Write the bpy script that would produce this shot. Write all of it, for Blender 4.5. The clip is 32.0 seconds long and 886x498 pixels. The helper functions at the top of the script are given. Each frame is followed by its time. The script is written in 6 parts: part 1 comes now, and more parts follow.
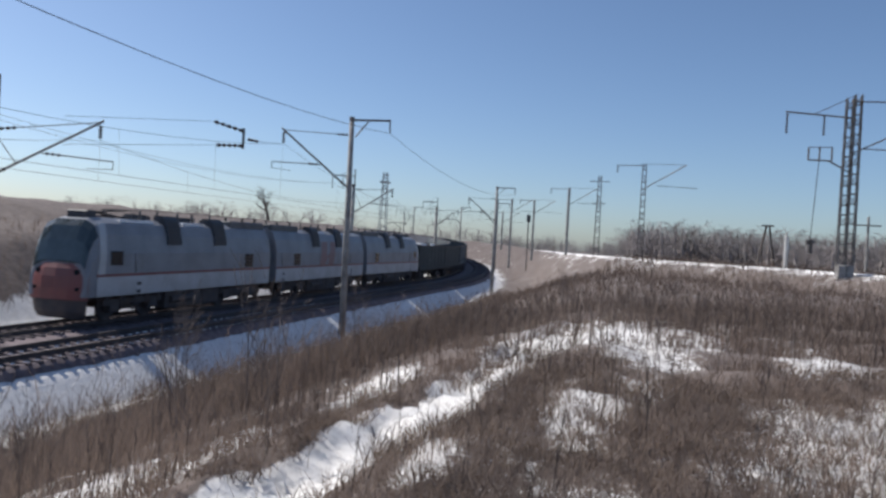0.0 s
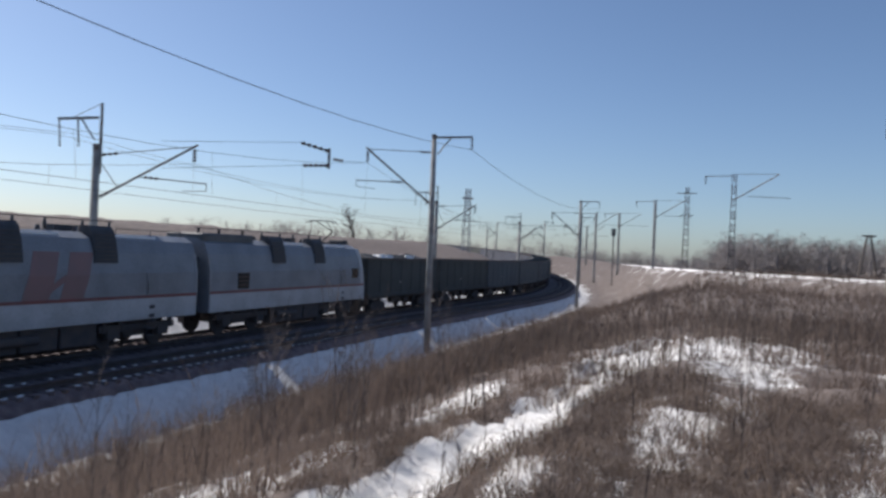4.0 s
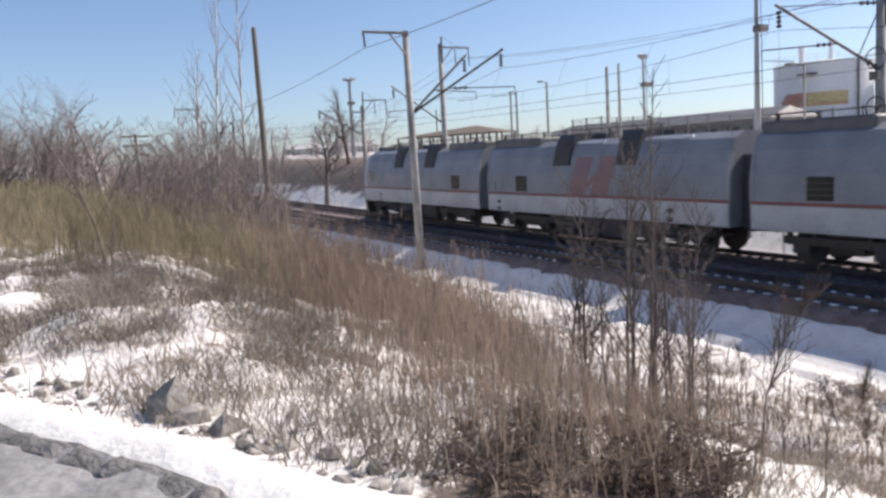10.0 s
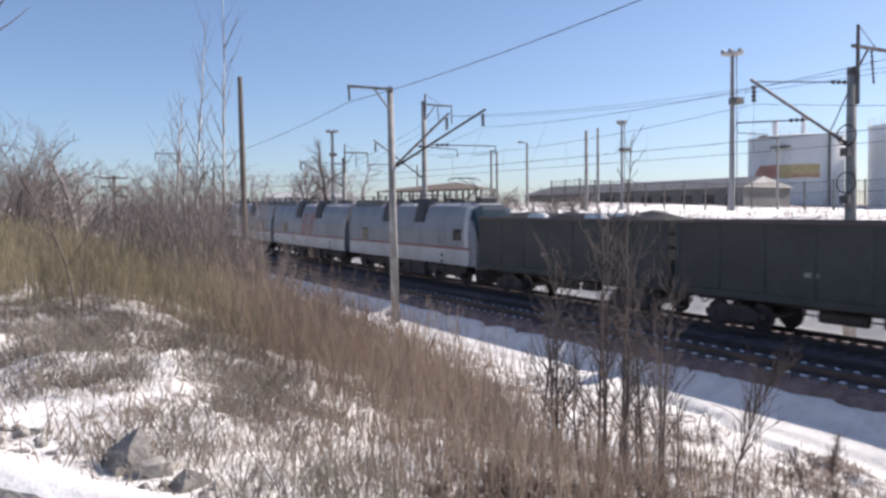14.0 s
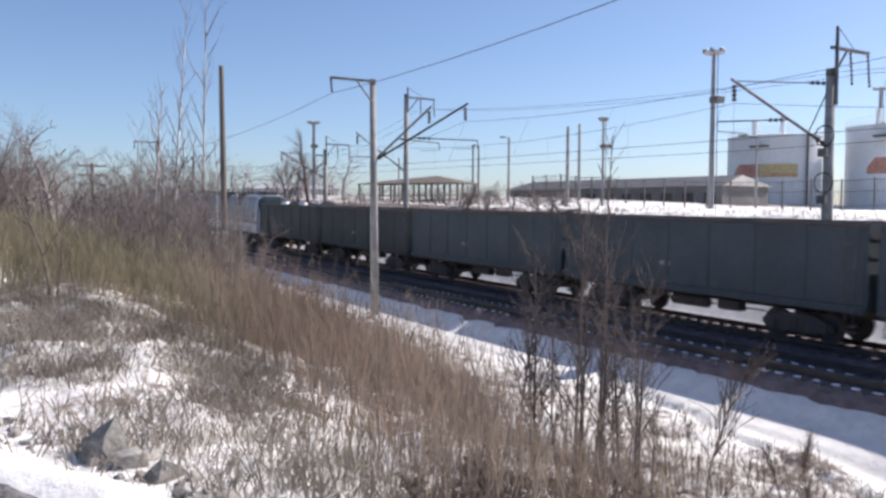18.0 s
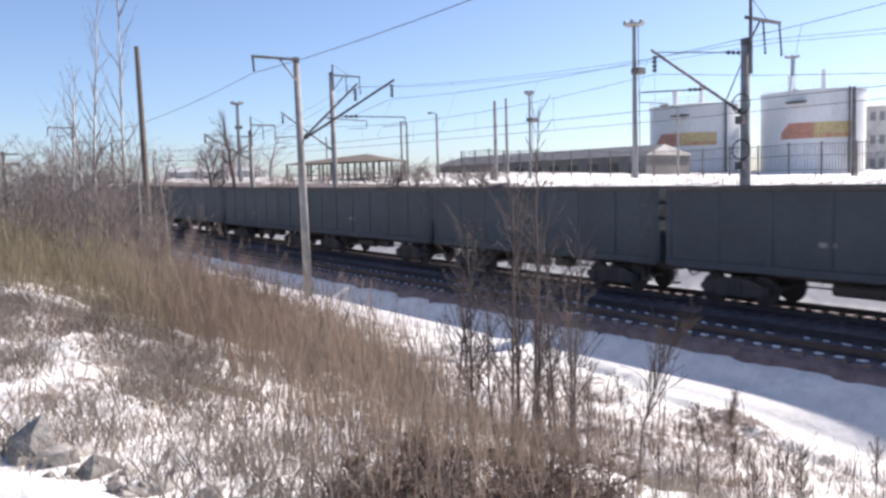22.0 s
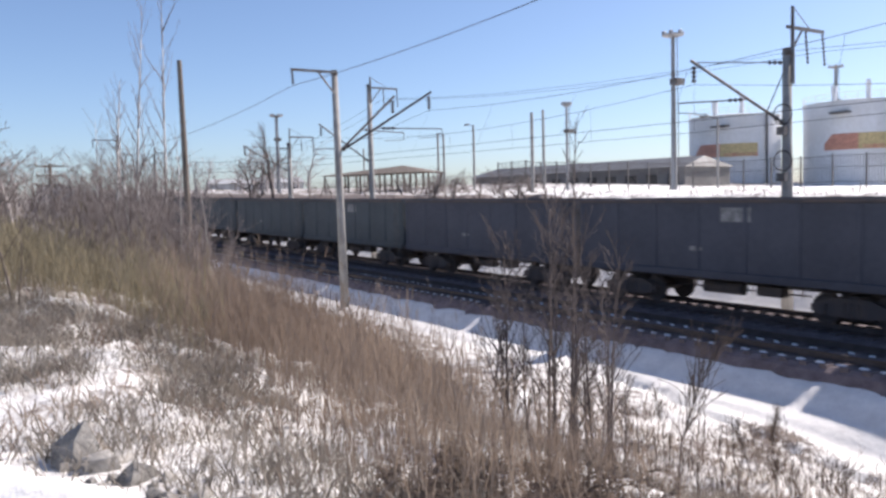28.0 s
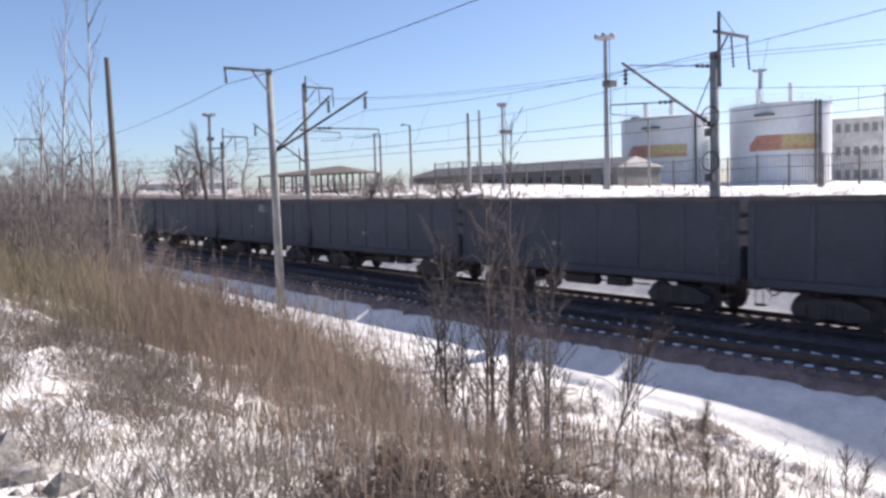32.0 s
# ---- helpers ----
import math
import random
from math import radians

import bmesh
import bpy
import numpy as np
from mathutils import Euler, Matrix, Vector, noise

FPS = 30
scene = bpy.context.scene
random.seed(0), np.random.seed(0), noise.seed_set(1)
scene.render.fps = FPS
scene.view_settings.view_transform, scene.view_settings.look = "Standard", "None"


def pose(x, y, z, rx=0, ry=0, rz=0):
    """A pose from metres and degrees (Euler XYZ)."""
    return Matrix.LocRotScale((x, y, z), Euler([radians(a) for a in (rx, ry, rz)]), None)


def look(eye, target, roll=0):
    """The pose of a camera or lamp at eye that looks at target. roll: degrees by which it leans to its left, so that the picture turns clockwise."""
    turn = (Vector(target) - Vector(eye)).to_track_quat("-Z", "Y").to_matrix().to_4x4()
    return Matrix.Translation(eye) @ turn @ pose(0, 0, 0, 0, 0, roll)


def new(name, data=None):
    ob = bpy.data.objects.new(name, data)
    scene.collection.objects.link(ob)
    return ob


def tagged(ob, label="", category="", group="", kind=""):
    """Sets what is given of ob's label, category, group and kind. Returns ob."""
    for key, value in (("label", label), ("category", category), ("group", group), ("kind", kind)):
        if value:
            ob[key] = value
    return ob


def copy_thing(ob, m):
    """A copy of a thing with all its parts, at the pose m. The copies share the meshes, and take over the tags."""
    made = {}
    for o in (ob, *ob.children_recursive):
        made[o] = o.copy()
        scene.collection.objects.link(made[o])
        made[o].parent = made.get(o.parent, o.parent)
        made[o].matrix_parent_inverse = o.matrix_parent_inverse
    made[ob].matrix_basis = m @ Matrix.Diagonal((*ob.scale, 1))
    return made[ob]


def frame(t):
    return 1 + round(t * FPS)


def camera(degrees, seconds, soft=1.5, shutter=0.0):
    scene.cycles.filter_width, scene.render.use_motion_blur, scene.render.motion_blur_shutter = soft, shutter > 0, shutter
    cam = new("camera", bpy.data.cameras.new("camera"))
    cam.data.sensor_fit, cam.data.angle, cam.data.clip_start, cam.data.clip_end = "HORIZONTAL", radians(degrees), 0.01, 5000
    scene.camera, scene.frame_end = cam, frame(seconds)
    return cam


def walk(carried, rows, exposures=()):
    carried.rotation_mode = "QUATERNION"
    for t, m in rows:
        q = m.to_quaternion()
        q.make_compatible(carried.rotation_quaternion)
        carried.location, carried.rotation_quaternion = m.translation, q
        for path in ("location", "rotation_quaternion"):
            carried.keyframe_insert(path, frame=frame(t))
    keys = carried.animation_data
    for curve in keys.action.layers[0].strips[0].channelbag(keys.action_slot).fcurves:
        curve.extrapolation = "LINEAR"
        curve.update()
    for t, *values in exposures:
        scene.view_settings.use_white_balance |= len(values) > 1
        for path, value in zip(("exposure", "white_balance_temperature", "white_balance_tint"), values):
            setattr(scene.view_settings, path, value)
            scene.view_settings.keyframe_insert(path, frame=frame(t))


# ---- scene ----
# ---------------- camera ----------------
EYE = 4.45          # eye above the rail head abreast of the camera
cam = camera(58.10, 32.0, soft=2.8, shutter=0.4)
EXPOSURES = [(0.0, 0.12, 6480, 13), (2.5, 0.02, 6480, 13), (4.5, 0.15, 6560, 15), (6.0, 0.45, 7000, 21), (7.0, 0.45, 7000, 21), (8.0, 0.28, 7050, 21), (8.6, 0.26, 6980, 19), (9.2, 0.28, 6960, 18), (10.5, 0.72, 6920, 18), (12.0, 0.8, 6870, 18), (14.0, 0.51, 6770, 18), (17.0, 0.4, 6570, 17), (20.0, 0.76, 6720, 18), (24.0, 0.76, 6720, 19), (28.0, 0.63, 6700, 18), (32.0, 0.63, 6700, 19)]
PATH = [
    (0.0, pose(0, 0, EYE+0.00, 89.55, -3.29, -76.23)),
    (0.5, pose(0, 0, EYE+0.00, 89.73, -3.29, -76.70)),
    (1.0, pose(0, 0, EYE+0.00, 89.54, -3.07, -76.81)),
    (1.5, pose(0, 0, EYE+0.00, 89.62, -2.76, -76.57)),
    (2.0, pose(0, 0, EYE+0.00, 90.07, -2.23, -76.57)),
    (2.5, pose(0, 0, EYE+0.00, 89.85, -3.29, -76.61)),
    (4.5, pose(0, 0, EYE+0.00, 88.75, -2.55, -64.31)),
    (5.0, pose(0, 0, EYE+0.00, 85.12, -2.90, -55.88)),
    (5.3, pose(0, 0, EYE+0.00, 83.94, -2.65, -51.50)),
    (5.5, pose(0, 0, EYE+0.00, 83.60, -2.82, -48.66)),
    (5.7, pose(0, 0, EYE+0.00, 84.09, -2.78, -45.41)),
    (5.8, pose(0, 0, EYE+0.00, 84.60, -2.68, -43.02)),
    (5.9, pose(0, 0, EYE+0.00, 85.11, -2.57, -40.23)),
    (6.0, pose(0, 0, EYE+0.00, 84.81, -2.53, -37.45)),
    (6.3, pose(0, 0, EYE+0.00, 82.87, -2.72, -27.94)),
    (6.4, pose(0, 0, EYE+0.00, 82.15, -2.83, -24.83)),
    (6.5, pose(0, 0, EYE+0.00, 81.63, -2.75, -21.51)),
    (6.6, pose(0, 0, EYE+0.00, 81.33, -2.80, -18.75)),
    (6.8, pose(0, 0, EYE+0.00, 80.75, -2.10, -14.00)),
    (6.9, pose(0, 0, EYE+0.00, 80.99, -1.71, -11.22)),
    (7.0, pose(0, 0, EYE+0.00, 80.91, -1.24, -8.28)),
    (7.2, pose(0, 0, EYE+0.00, 81.37, -1.40, -4.06)),
    (7.3, pose(0, 0, EYE+0.00, 81.53, -1.41, -1.51)),
    (7.5, pose(0, 0, EYE+0.00, 82.38, -1.44, 4.66)),
    (7.7, pose(0, 0, EYE+0.00, 83.01, -1.08, 10.55)),
    (7.8, pose(0, 0, EYE+0.00, 83.98, -0.61, 13.75)),
    (7.9, pose(0, 0, EYE+0.00, 84.66, -0.19, 17.31)),
    (8.0, pose(0, 0, EYE+0.00, 84.86, -0.17, 19.44)),
    (8.1, pose(0, 0, EYE-0.02, 85.79, -0.52, 23.86)),
    (8.3, pose(0, 0, EYE-0.06, 86.86, 0.45, 32.22)),
    (8.4, pose(0, 0, EYE-0.08, 87.60, 0.65, 35.74)),
    (8.5, pose(0, 0, EYE-0.10, 87.86, 0.33, 38.95)),
    (8.6, pose(0, 0, EYE-0.14, 87.71, 0.06, 41.70)),
    (8.7, pose(0, 0, EYE-0.18, 88.63, -1.12, 44.53)),
    (8.9, pose(0, 0, EYE-0.26, 89.23, -2.19, 50.61)),
    (9.0, pose(0, 0, EYE-0.30, 88.71, -2.40, 53.22)),
    (9.1, pose(0, 0, EYE-0.29, 87.92, -1.77, 55.06)),
    (9.5, pose(0, 0, EYE-0.25, 85.73, -0.42, 60.07)),
    (10.0, pose(0, 0, EYE-0.21, 83.76, 3.13, 61.91)),
    (10.5, pose(0, 0, EYE-0.18, 83.76, 2.80, 61.52)),
    (11.0, pose(0, 0, EYE-0.18, 84.57, 1.61, 60.61)),
    (11.5, pose(0, 0, EYE-0.18, 84.31, 0.89, 59.88)),
    (12.0, pose(0, 0, EYE-0.18, 85.00, 1.25, 58.67)),
    (12.5, pose(0, 0, EYE-0.18, 86.15, 0.69, 57.38)),
    (13.0, pose(0, 0, EYE-0.18, 87.05, 0.47, 58.29)),
    (13.5, pose(0, 0, EYE-0.18, 86.70, 0.46, 60.23)),
    (14.0, pose(0, 0, EYE-0.18, 87.63, 0.64, 60.39)),
    (14.5, pose(0, 0, EYE-0.18, 89.15, 1.22, 59.13)),
    (16.5, pose(0, 0, EYE-0.18, 88.89, 0.09, 59.32)),
    (17.0, pose(0, 0, EYE-0.18, 88.29, -0.30, 58.99)),
    (17.5, pose(0, 0, EYE-0.18, 88.12, -0.08, 58.96)),
    (18.0, pose(0, 0, EYE-0.18, 87.17, -0.26, 59.03)),
    (18.5, pose(0, 0, EYE-0.18, 85.39, 0.51, 59.02)),
    (19.0, pose(0, 0, EYE-0.18, 84.22, 1.65, 58.81)),
    (19.5, pose(0, 0, EYE-0.18, 84.32, 1.64, 57.80)),
    (20.0, pose(0, 0, EYE-0.18, 84.61, 1.47, 57.41)),
    (20.5, pose(0, 0, EYE-0.18, 84.93, 1.89, 56.92)),
    (21.0, pose(0, 0, EYE-0.18, 85.02, 1.66, 56.11)),
    (21.5, pose(0, 0, EYE-0.18, 85.58, 1.44, 54.47)),
    (22.0, pose(0, 0, EYE-0.18, 85.47, 1.65, 54.03)),
    (22.5, pose(0, 0, EYE-0.18, 84.83, 1.65, 54.48)),
    (23.0, pose(0, 0, EYE-0.18, 84.58, 1.76, 54.76)),
    (23.5, pose(0, 0, EYE-0.18, 85.07, 2.08, 55.33)),
    (24.0, pose(0, 0, EYE-0.18, 84.80, 2.22, 57.74)),
    (24.5, pose(0, 0, EYE-0.18, 84.33, 2.27, 62.68)),
    (26.5, pose(0, 0, EYE-0.18, 85.74, 1.96, 61.35)),
    (27.0, pose(0, 0, EYE-0.18, 85.97, 1.49, 59.98)),
    (27.5, pose(0, 0, EYE-0.18, 86.41, 1.58, 58.37)),
    (28.0, pose(0, 0, EYE-0.18, 86.36, 1.60, 56.64)),
    (28.5, pose(0, 0, EYE-0.18, 85.66, 1.15, 54.81)),
    (29.0, pose(0, 0, EYE-0.18, 86.07, 0.97, 52.51)),
    (29.5, pose(0, 0, EYE-0.18, 86.16, 1.07, 52.82)),
    (30.0, pose(0, 0, EYE-0.18, 86.48, 1.40, 52.70)),
    (30.5, pose(0, 0, EYE-0.18, 86.71, 1.15, 52.66)),
    (31.0, pose(0, 0, EYE-0.18, 86.82, 1.29, 52.11)),
    (31.5, pose(0, 0, EYE-0.18, 86.66, 1.57, 51.96)),
    (32.0, pose(0, 0, EYE-0.18, 86.25, 1.74, 52.14)),
]
walk(cam, PATH, exposures=EXPOSURES)

# ---------------- sky and sun ----------------
SUN_AZ, SUN_EL = -10.5, 43.3     # degrees: azimuth left of +y, height
world = bpy.data.worlds.new("sky")
scene.world = world
world.use_nodes = True
wn = world.node_tree
sky = wn.nodes.new("ShaderNodeTexSky")
sky.sky_type = "NISHITA"
sky.sun_disc = False
sky.sun_elevation = radians(SUN_EL)
sky.sun_rotation = radians(-SUN_AZ)
sky.air_density, sky.dust_density, sky.ozone_density = 0.8, 0.85, 5.0
wn.nodes["Background"].inputs["Strength"].default_value = 0.11
tint = wn.nodes.new("ShaderNodeMix")      # thin winter haze, a little towards cyan
tint.data_type, tint.blend_type = "RGBA", "MULTIPLY"
tint.inputs["Factor"].default_value, tint.inputs["B"].default_value = 1.0, (1.0, 1.015, 0.99, 1)
wn.links.new(sky.outputs["Color"], tint.inputs["A"])
wn.links.new(tint.outputs["Result"], wn.nodes["Background"].inputs["Color"])
sun = new("sun", bpy.data.lights.new("sun", "SUN"))
sun.data.energy, sun.data.angle, sun.data.color = 4.7, radians(0.5), (1.0, 0.965, 0.9)
to_sun = Vector((-math.sin(radians(SUN_AZ)) * math.cos(radians(SUN_EL)), math.cos(radians(SUN_AZ)) * math.cos(radians(SUN_EL)), math.sin(radians(SUN_EL))))
sun.matrix_world = look(to_sun * 50, (0, 0, 0))
scene.view_settings.exposure = 0.0

# ---------------- materials ----------------
def material(name, base, rough=0.8, metal=0.0, second=None, scale=3.0, fine=40.0, bump=0.15, amount=0.5, spec=None, stretch=(1, 1, 1), spread=0.0, thin=0.0):
    """Two scales of noise between two colours, with relief; spread: brightness varied from object to object."""
    m = bpy.data.materials.new(name)
    m.use_nodes = True
    t = m.node_tree
    n, l = t.nodes, t.links
    b = n["Principled BSDF"]
    b.inputs["Roughness"].default_value, b.inputs["Metallic"].default_value = rough, metal
    if spec is not None:
        b.inputs["Specular IOR Level"].default_value = spec
    co = n.new("ShaderNodeTexCoord")
    mp = n.new("ShaderNodeMapping")
    mp.inputs["Scale"].default_value = stretch
    l.new(co.outputs["Object"], mp.inputs["Vector"])
    big, small = n.new("ShaderNodeTexNoise"), n.new("ShaderNodeTexNoise")
    for q, sc, de in ((big, scale, 4.0), (small, fine, 3.0)):
        q.inputs["Scale"].default_value, q.inputs["Detail"].default_value = sc, de
        l.new(mp.outputs["Vector"], q.inputs["Vector"])
    mix = n.new("ShaderNodeMath")
    mix.operation = "MULTIPLY_ADD"
    mix.inputs[1].default_value = 0.45
    l.new(small.outputs["Fac"], mix.inputs[0])
    l.new(big.outputs["Fac"], mix.inputs[2])
    ramp = n.new("ShaderNodeMapRange")
    ramp.inputs["From Min"].default_value, ramp.inputs["From Max"].default_value = 0.72 - 0.5 * amount * 0.6, 0.72 + 0.5 * amount * 0.6
    l.new(mix.outputs[0], ramp.inputs["Value"])
    col = n.new("ShaderNodeMix")
    col.data_type = "RGBA"
    col.inputs["A"].default_value = (*base, 1)
    col.inputs["B"].default_value = (*(second or [c * 0.7 for c in base]), 1)
    l.new(ramp.outputs["Result"], col.inputs["Factor"])
    out = col.outputs["Result"]
    if spread:
        oi = n.new("ShaderNodeObjectInfo")
        mr = n.new("ShaderNodeMapRange")
        mr.inputs["To Min"].default_value, mr.inputs["To Max"].default_value = 1 - spread, 1 + spread
        l.new(oi.outputs["Random"], mr.inputs["Value"])
        hs = n.new("ShaderNodeHueSaturation")
        l.new(mr.outputs["Result"], hs.inputs["Value"])
        l.new(out, hs.inputs["Color"])
        out = hs.outputs["Color"]
    l.new(out, b.inputs["Base Color"])
    if thin:                           # light that passes through dry blades
        tr, ms = n.new("ShaderNodeBsdfTranslucent"), n.new("ShaderNodeMixShader")
        ms.inputs["Fac"].default_value = thin
        l.new(out, tr.inputs["Color"])
        l.new(b.outputs[0], ms.inputs[1])
        l.new(tr.outputs[0], ms.inputs[2])
        l.new(ms.outputs[0], n["Material Output"].inputs["Surface"])
    if bump:
        bp = n.new("ShaderNodeBump")
        bp.inputs["Strength"].default_value, bp.inputs["Distance"].default_value = bump, 0.02
        l.new(small.outputs["Fac"], bp.inputs["Height"])
        l.new(bp.outputs["Normal"], b.inputs["Normal"])
    return m

M_CONCRETE = material("weathered_concrete", (0.36, 0.35, 0.33), 0.9, second=(0.22, 0.21, 0.2), scale=1.5, fine=30)
M_STEEL = material("grey_painted_steel", (0.17, 0.17, 0.17), 0.6, 0.3, second=(0.1, 0.08, 0.07))
M_RAIL = material("rail_steel", (0.085, 0.07, 0.066), 0.65, 0.2, second=(0.06, 0.048, 0.045))
# gravel colour is lifted to carry the veil of glare over dark areas
M_BALLAST = material("dark_gravel", (0.204, 0.1644, 0.168), 0.95, second=(0.114, 0.09, 0.0936), scale=2.5, fine=22, bump=0.9)
M_SLEEPER = material("sleeper_concrete", (0.14, 0.117, 0.118), 0.95, second=(0.1, 0.083, 0.085), fine=25, spread=0.15)
M_WIRE = material("copper_wire", (0.06, 0.05, 0.045), 0.5, 0.5, bump=0)
M_PORCELAIN = material("brown_insulator", (0.06, 0.05, 0.05), 0.3, bump=0)
M_WOOD = material("grey_timber", (0.2, 0.17, 0.14), 0.9, second=(0.11, 0.09, 0.075), scale=1.0, fine=18, stretch=(6, 6, 0.6))
M_GREY = material("loco_grey_paint", (0.2255, 0.2442, 0.275), 0.45, second=(0.1705, 0.1815, 0.2035), scale=0.7, fine=9, bump=0.03)
M_LIGHT = material("loco_light_grey_paint", (0.46, 0.48, 0.5), 0.45, second=(0.35, 0.36, 0.37), scale=0.7, fine=9, bump=0.03)
M_RED = material("loco_red_paint", (0.24, 0.07, 0.065), 0.5, second=(0.18, 0.07, 0.065), scale=1, bump=0.03)
# emblem red, greyed in the base colour for the haze over it
M_EMBLEM = material("hazed_red_paint", (0.24, 0.135, 0.135), 0.5, second=(0.2, 0.125, 0.125), scale=1, bump=0.03)
M_ROOF = material("loco_roof_paint", (0.12, 0.125, 0.13), 0.6, second=(0.07, 0.07, 0.07), scale=1)
M_GRILLE = material("dark_grille", (0.05, 0.053, 0.062), 0.6, bump=0)
# black raised in the base colour, in place of glare veiling the undersides
M_UNDER = material("underframe_black", (0.0688, 0.0625, 0.0663), 0.85, second=(0.1, 0.0825, 0.075), scale=2)
M_GONDOLA = material("gondola_dark_paint", (0.0775, 0.0945, 0.1046), 0.75, second=(0.0604, 0.0713, 0.079), scale=0.5, fine=5, bump=0.06, spread=0.05)
M_GONDOLA_BLUE = material("gondola_blue_black_paint", (0.0736, 0.0799, 0.1031), 0.75, second=(0.0558, 0.0597, 0.0775), scale=0.5, fine=5, bump=0.06, spread=0.05)
M_GONDOLA_BLACK = material("gondola_sooty_green_paint", (0.0659, 0.0728, 0.0698), 0.8, second=(0.0481, 0.0512, 0.0489), scale=0.5, fine=5, bump=0.06, spread=0.05)
M_RUSTRIM = material("rusty_rim", (0.13, 0.1, 0.09), 0.85, second=(0.085, 0.075, 0.075), scale=1.5, fine=14)
M_COAL = material("coal", (0.018, 0.018, 0.02), 0.7, second=(0.01, 0.01, 0.01), fine=14, bump=0.9)
M_SNOW = material("old_snow", (0.85, 0.84, 0.815), 0.7, second=(0.73, 0.72, 0.7), scale=1.2, fine=12, bump=0.3)
M_WHITE = material("white_tank_paint", (0.78, 0.79, 0.8), 0.5, second=(0.66, 0.66, 0.65), scale=0.2, fine=2, bump=0)
# band colours of the tanks, washed out in the paint to imitate haze
M_TRED = material("tank_red", (0.58, 0.27, 0.19), 0.5, bump=0)
M_TYEL = material("tank_yellow", (0.64, 0.5, 0.25), 0.5, bump=0)
M_GLASS = material("dark_glass", (0.02, 0.025, 0.03), 0.15, bump=0, spec=0.25)
M_GRASS = material("dry_grass", (0.2149, 0.1628, 0.1335), 0.95, second=(0.1172, 0.0898, 0.0749), scale=0.35, fine=6, bump=0, thin=0.4)
M_REED = material("dry_reed", (0.3108, 0.2442, 0.1887), 0.95, second=(0.185, 0.1369, 0.1073), scale=0.3, fine=6, bump=0, thin=0.45)
M_REED_PALE = material("pale_dry_grass", (0.3256, 0.2812, 0.185), 0.95, second=(0.1924, 0.1628, 0.1073), scale=0.25, fine=5, bump=0, thin=0.45)
M_BRUSH = material("brown_matted_grass", (0.2442, 0.1887, 0.1517), 0.95, second=(0.1258, 0.0947, 0.0777), scale=0.8, fine=7, bump=0, thin=0.3)
M_BARK = material("grey_bark", (0.15, 0.12, 0.11), 0.9, second=(0.085, 0.067, 0.06), fine=20)
M_THICKET = material("brown_twigs", (0.1785, 0.1318, 0.102), 0.95, second=(0.1105, 0.0824, 0.0663), scale=2, fine=12, bump=0)
M_LITTER = material("grey_litter", (0.3108, 0.2775, 0.2368), 0.95, second=(0.1924, 0.1665, 0.1406), scale=1, fine=8, bump=0, thin=0.35)
M_STALK = material("dark_stalks", (0.1258, 0.0962, 0.0799), 0.95, second=(0.074, 0.057, 0.0481), scale=1, fine=8, bump=0)
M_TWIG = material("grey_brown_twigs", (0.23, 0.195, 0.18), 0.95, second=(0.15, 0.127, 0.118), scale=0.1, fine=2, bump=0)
# twigs of the far woods, paled in the base colour to stand for aerial haze
M_HAZETWIG = material("haze_paled_far_twigs", (0.33, 0.295, 0.285), 0.95, second=(0.25, 0.225, 0.215), scale=0.05, fine=2, bump=0)
M_STONE = material("broken_stone", (0.33, 0.315, 0.29), 0.95, second=(0.16, 0.15, 0.138), scale=5, fine=32, bump=0.8, spread=0.3)
# yard walls; haze is put in as a slightly lighter base colour
M_SHED = material("shed_wall", (0.36, 0.336, 0.312), 0.9, second=(0.24, 0.228, 0.216), scale=0.5)
# warehouse wall, its shade painted in as a darker grey than the other sheds
M_SHED_SHADED = material("shaded_warehouse_wall", (0.2, 0.195, 0.19), 0.9, second=(0.13, 0.127, 0.125), scale=0.4)

M_ROAD = material("slushy_gravel", (0.36, 0.35, 0.34), 0.5, second=(0.2, 0.19, 0.185), scale=1.6, fine=16, bump=0.6)
M_GRIT = material("dirty_slush", (0.2, 0.19, 0.185), 0.8, second=(0.1, 0.095, 0.09), scale=6, fine=30, bump=0.8)
M_PALEGREY = material("pale_grey_trim", (0.3, 0.31, 0.33), 0.5, second=(0.22, 0.225, 0.24), scale=0.9, fine=9, bump=0.03)
M_CABGLASS = material("windscreen_glass", (0.03, 0.045, 0.05), 0.06, bump=0, spec=0.8)
M_GREY2 = material("loco_door_paint", (0.209, 0.2255, 0.253), 0.45, second=(0.1595, 0.1705, 0.1892), scale=0.7, fine=9, bump=0.03)
M_PALE = material("pale_paint", (0.6, 0.6, 0.58), 0.7, second=(0.42, 0.41, 0.39), scale=0.8, fine=9, bump=0.05)
M_PALE2 = material("faded_paint", (0.3, 0.3, 0.3), 0.7, second=(0.15, 0.15, 0.15), scale=4, fine=19, bump=0.05)
M_PALESTEEL = material("galvanised_steel", (0.34, 0.35, 0.36), 0.55, 0.3, second=(0.26, 0.26, 0.27), scale=0.5)
M_ROOFPALE = material("pale_sheet_roof", (0.4, 0.41, 0.42), 0.6, second=(0.3, 0.3, 0.3), scale=0.3)
M_BIRCHWHITE = material("white_birch_bark", (0.7, 0.69, 0.66), 0.85, second=(0.16, 0.14, 0.13), scale=3, fine=14, amount=0.5, stretch=(1, 1, 0.35))

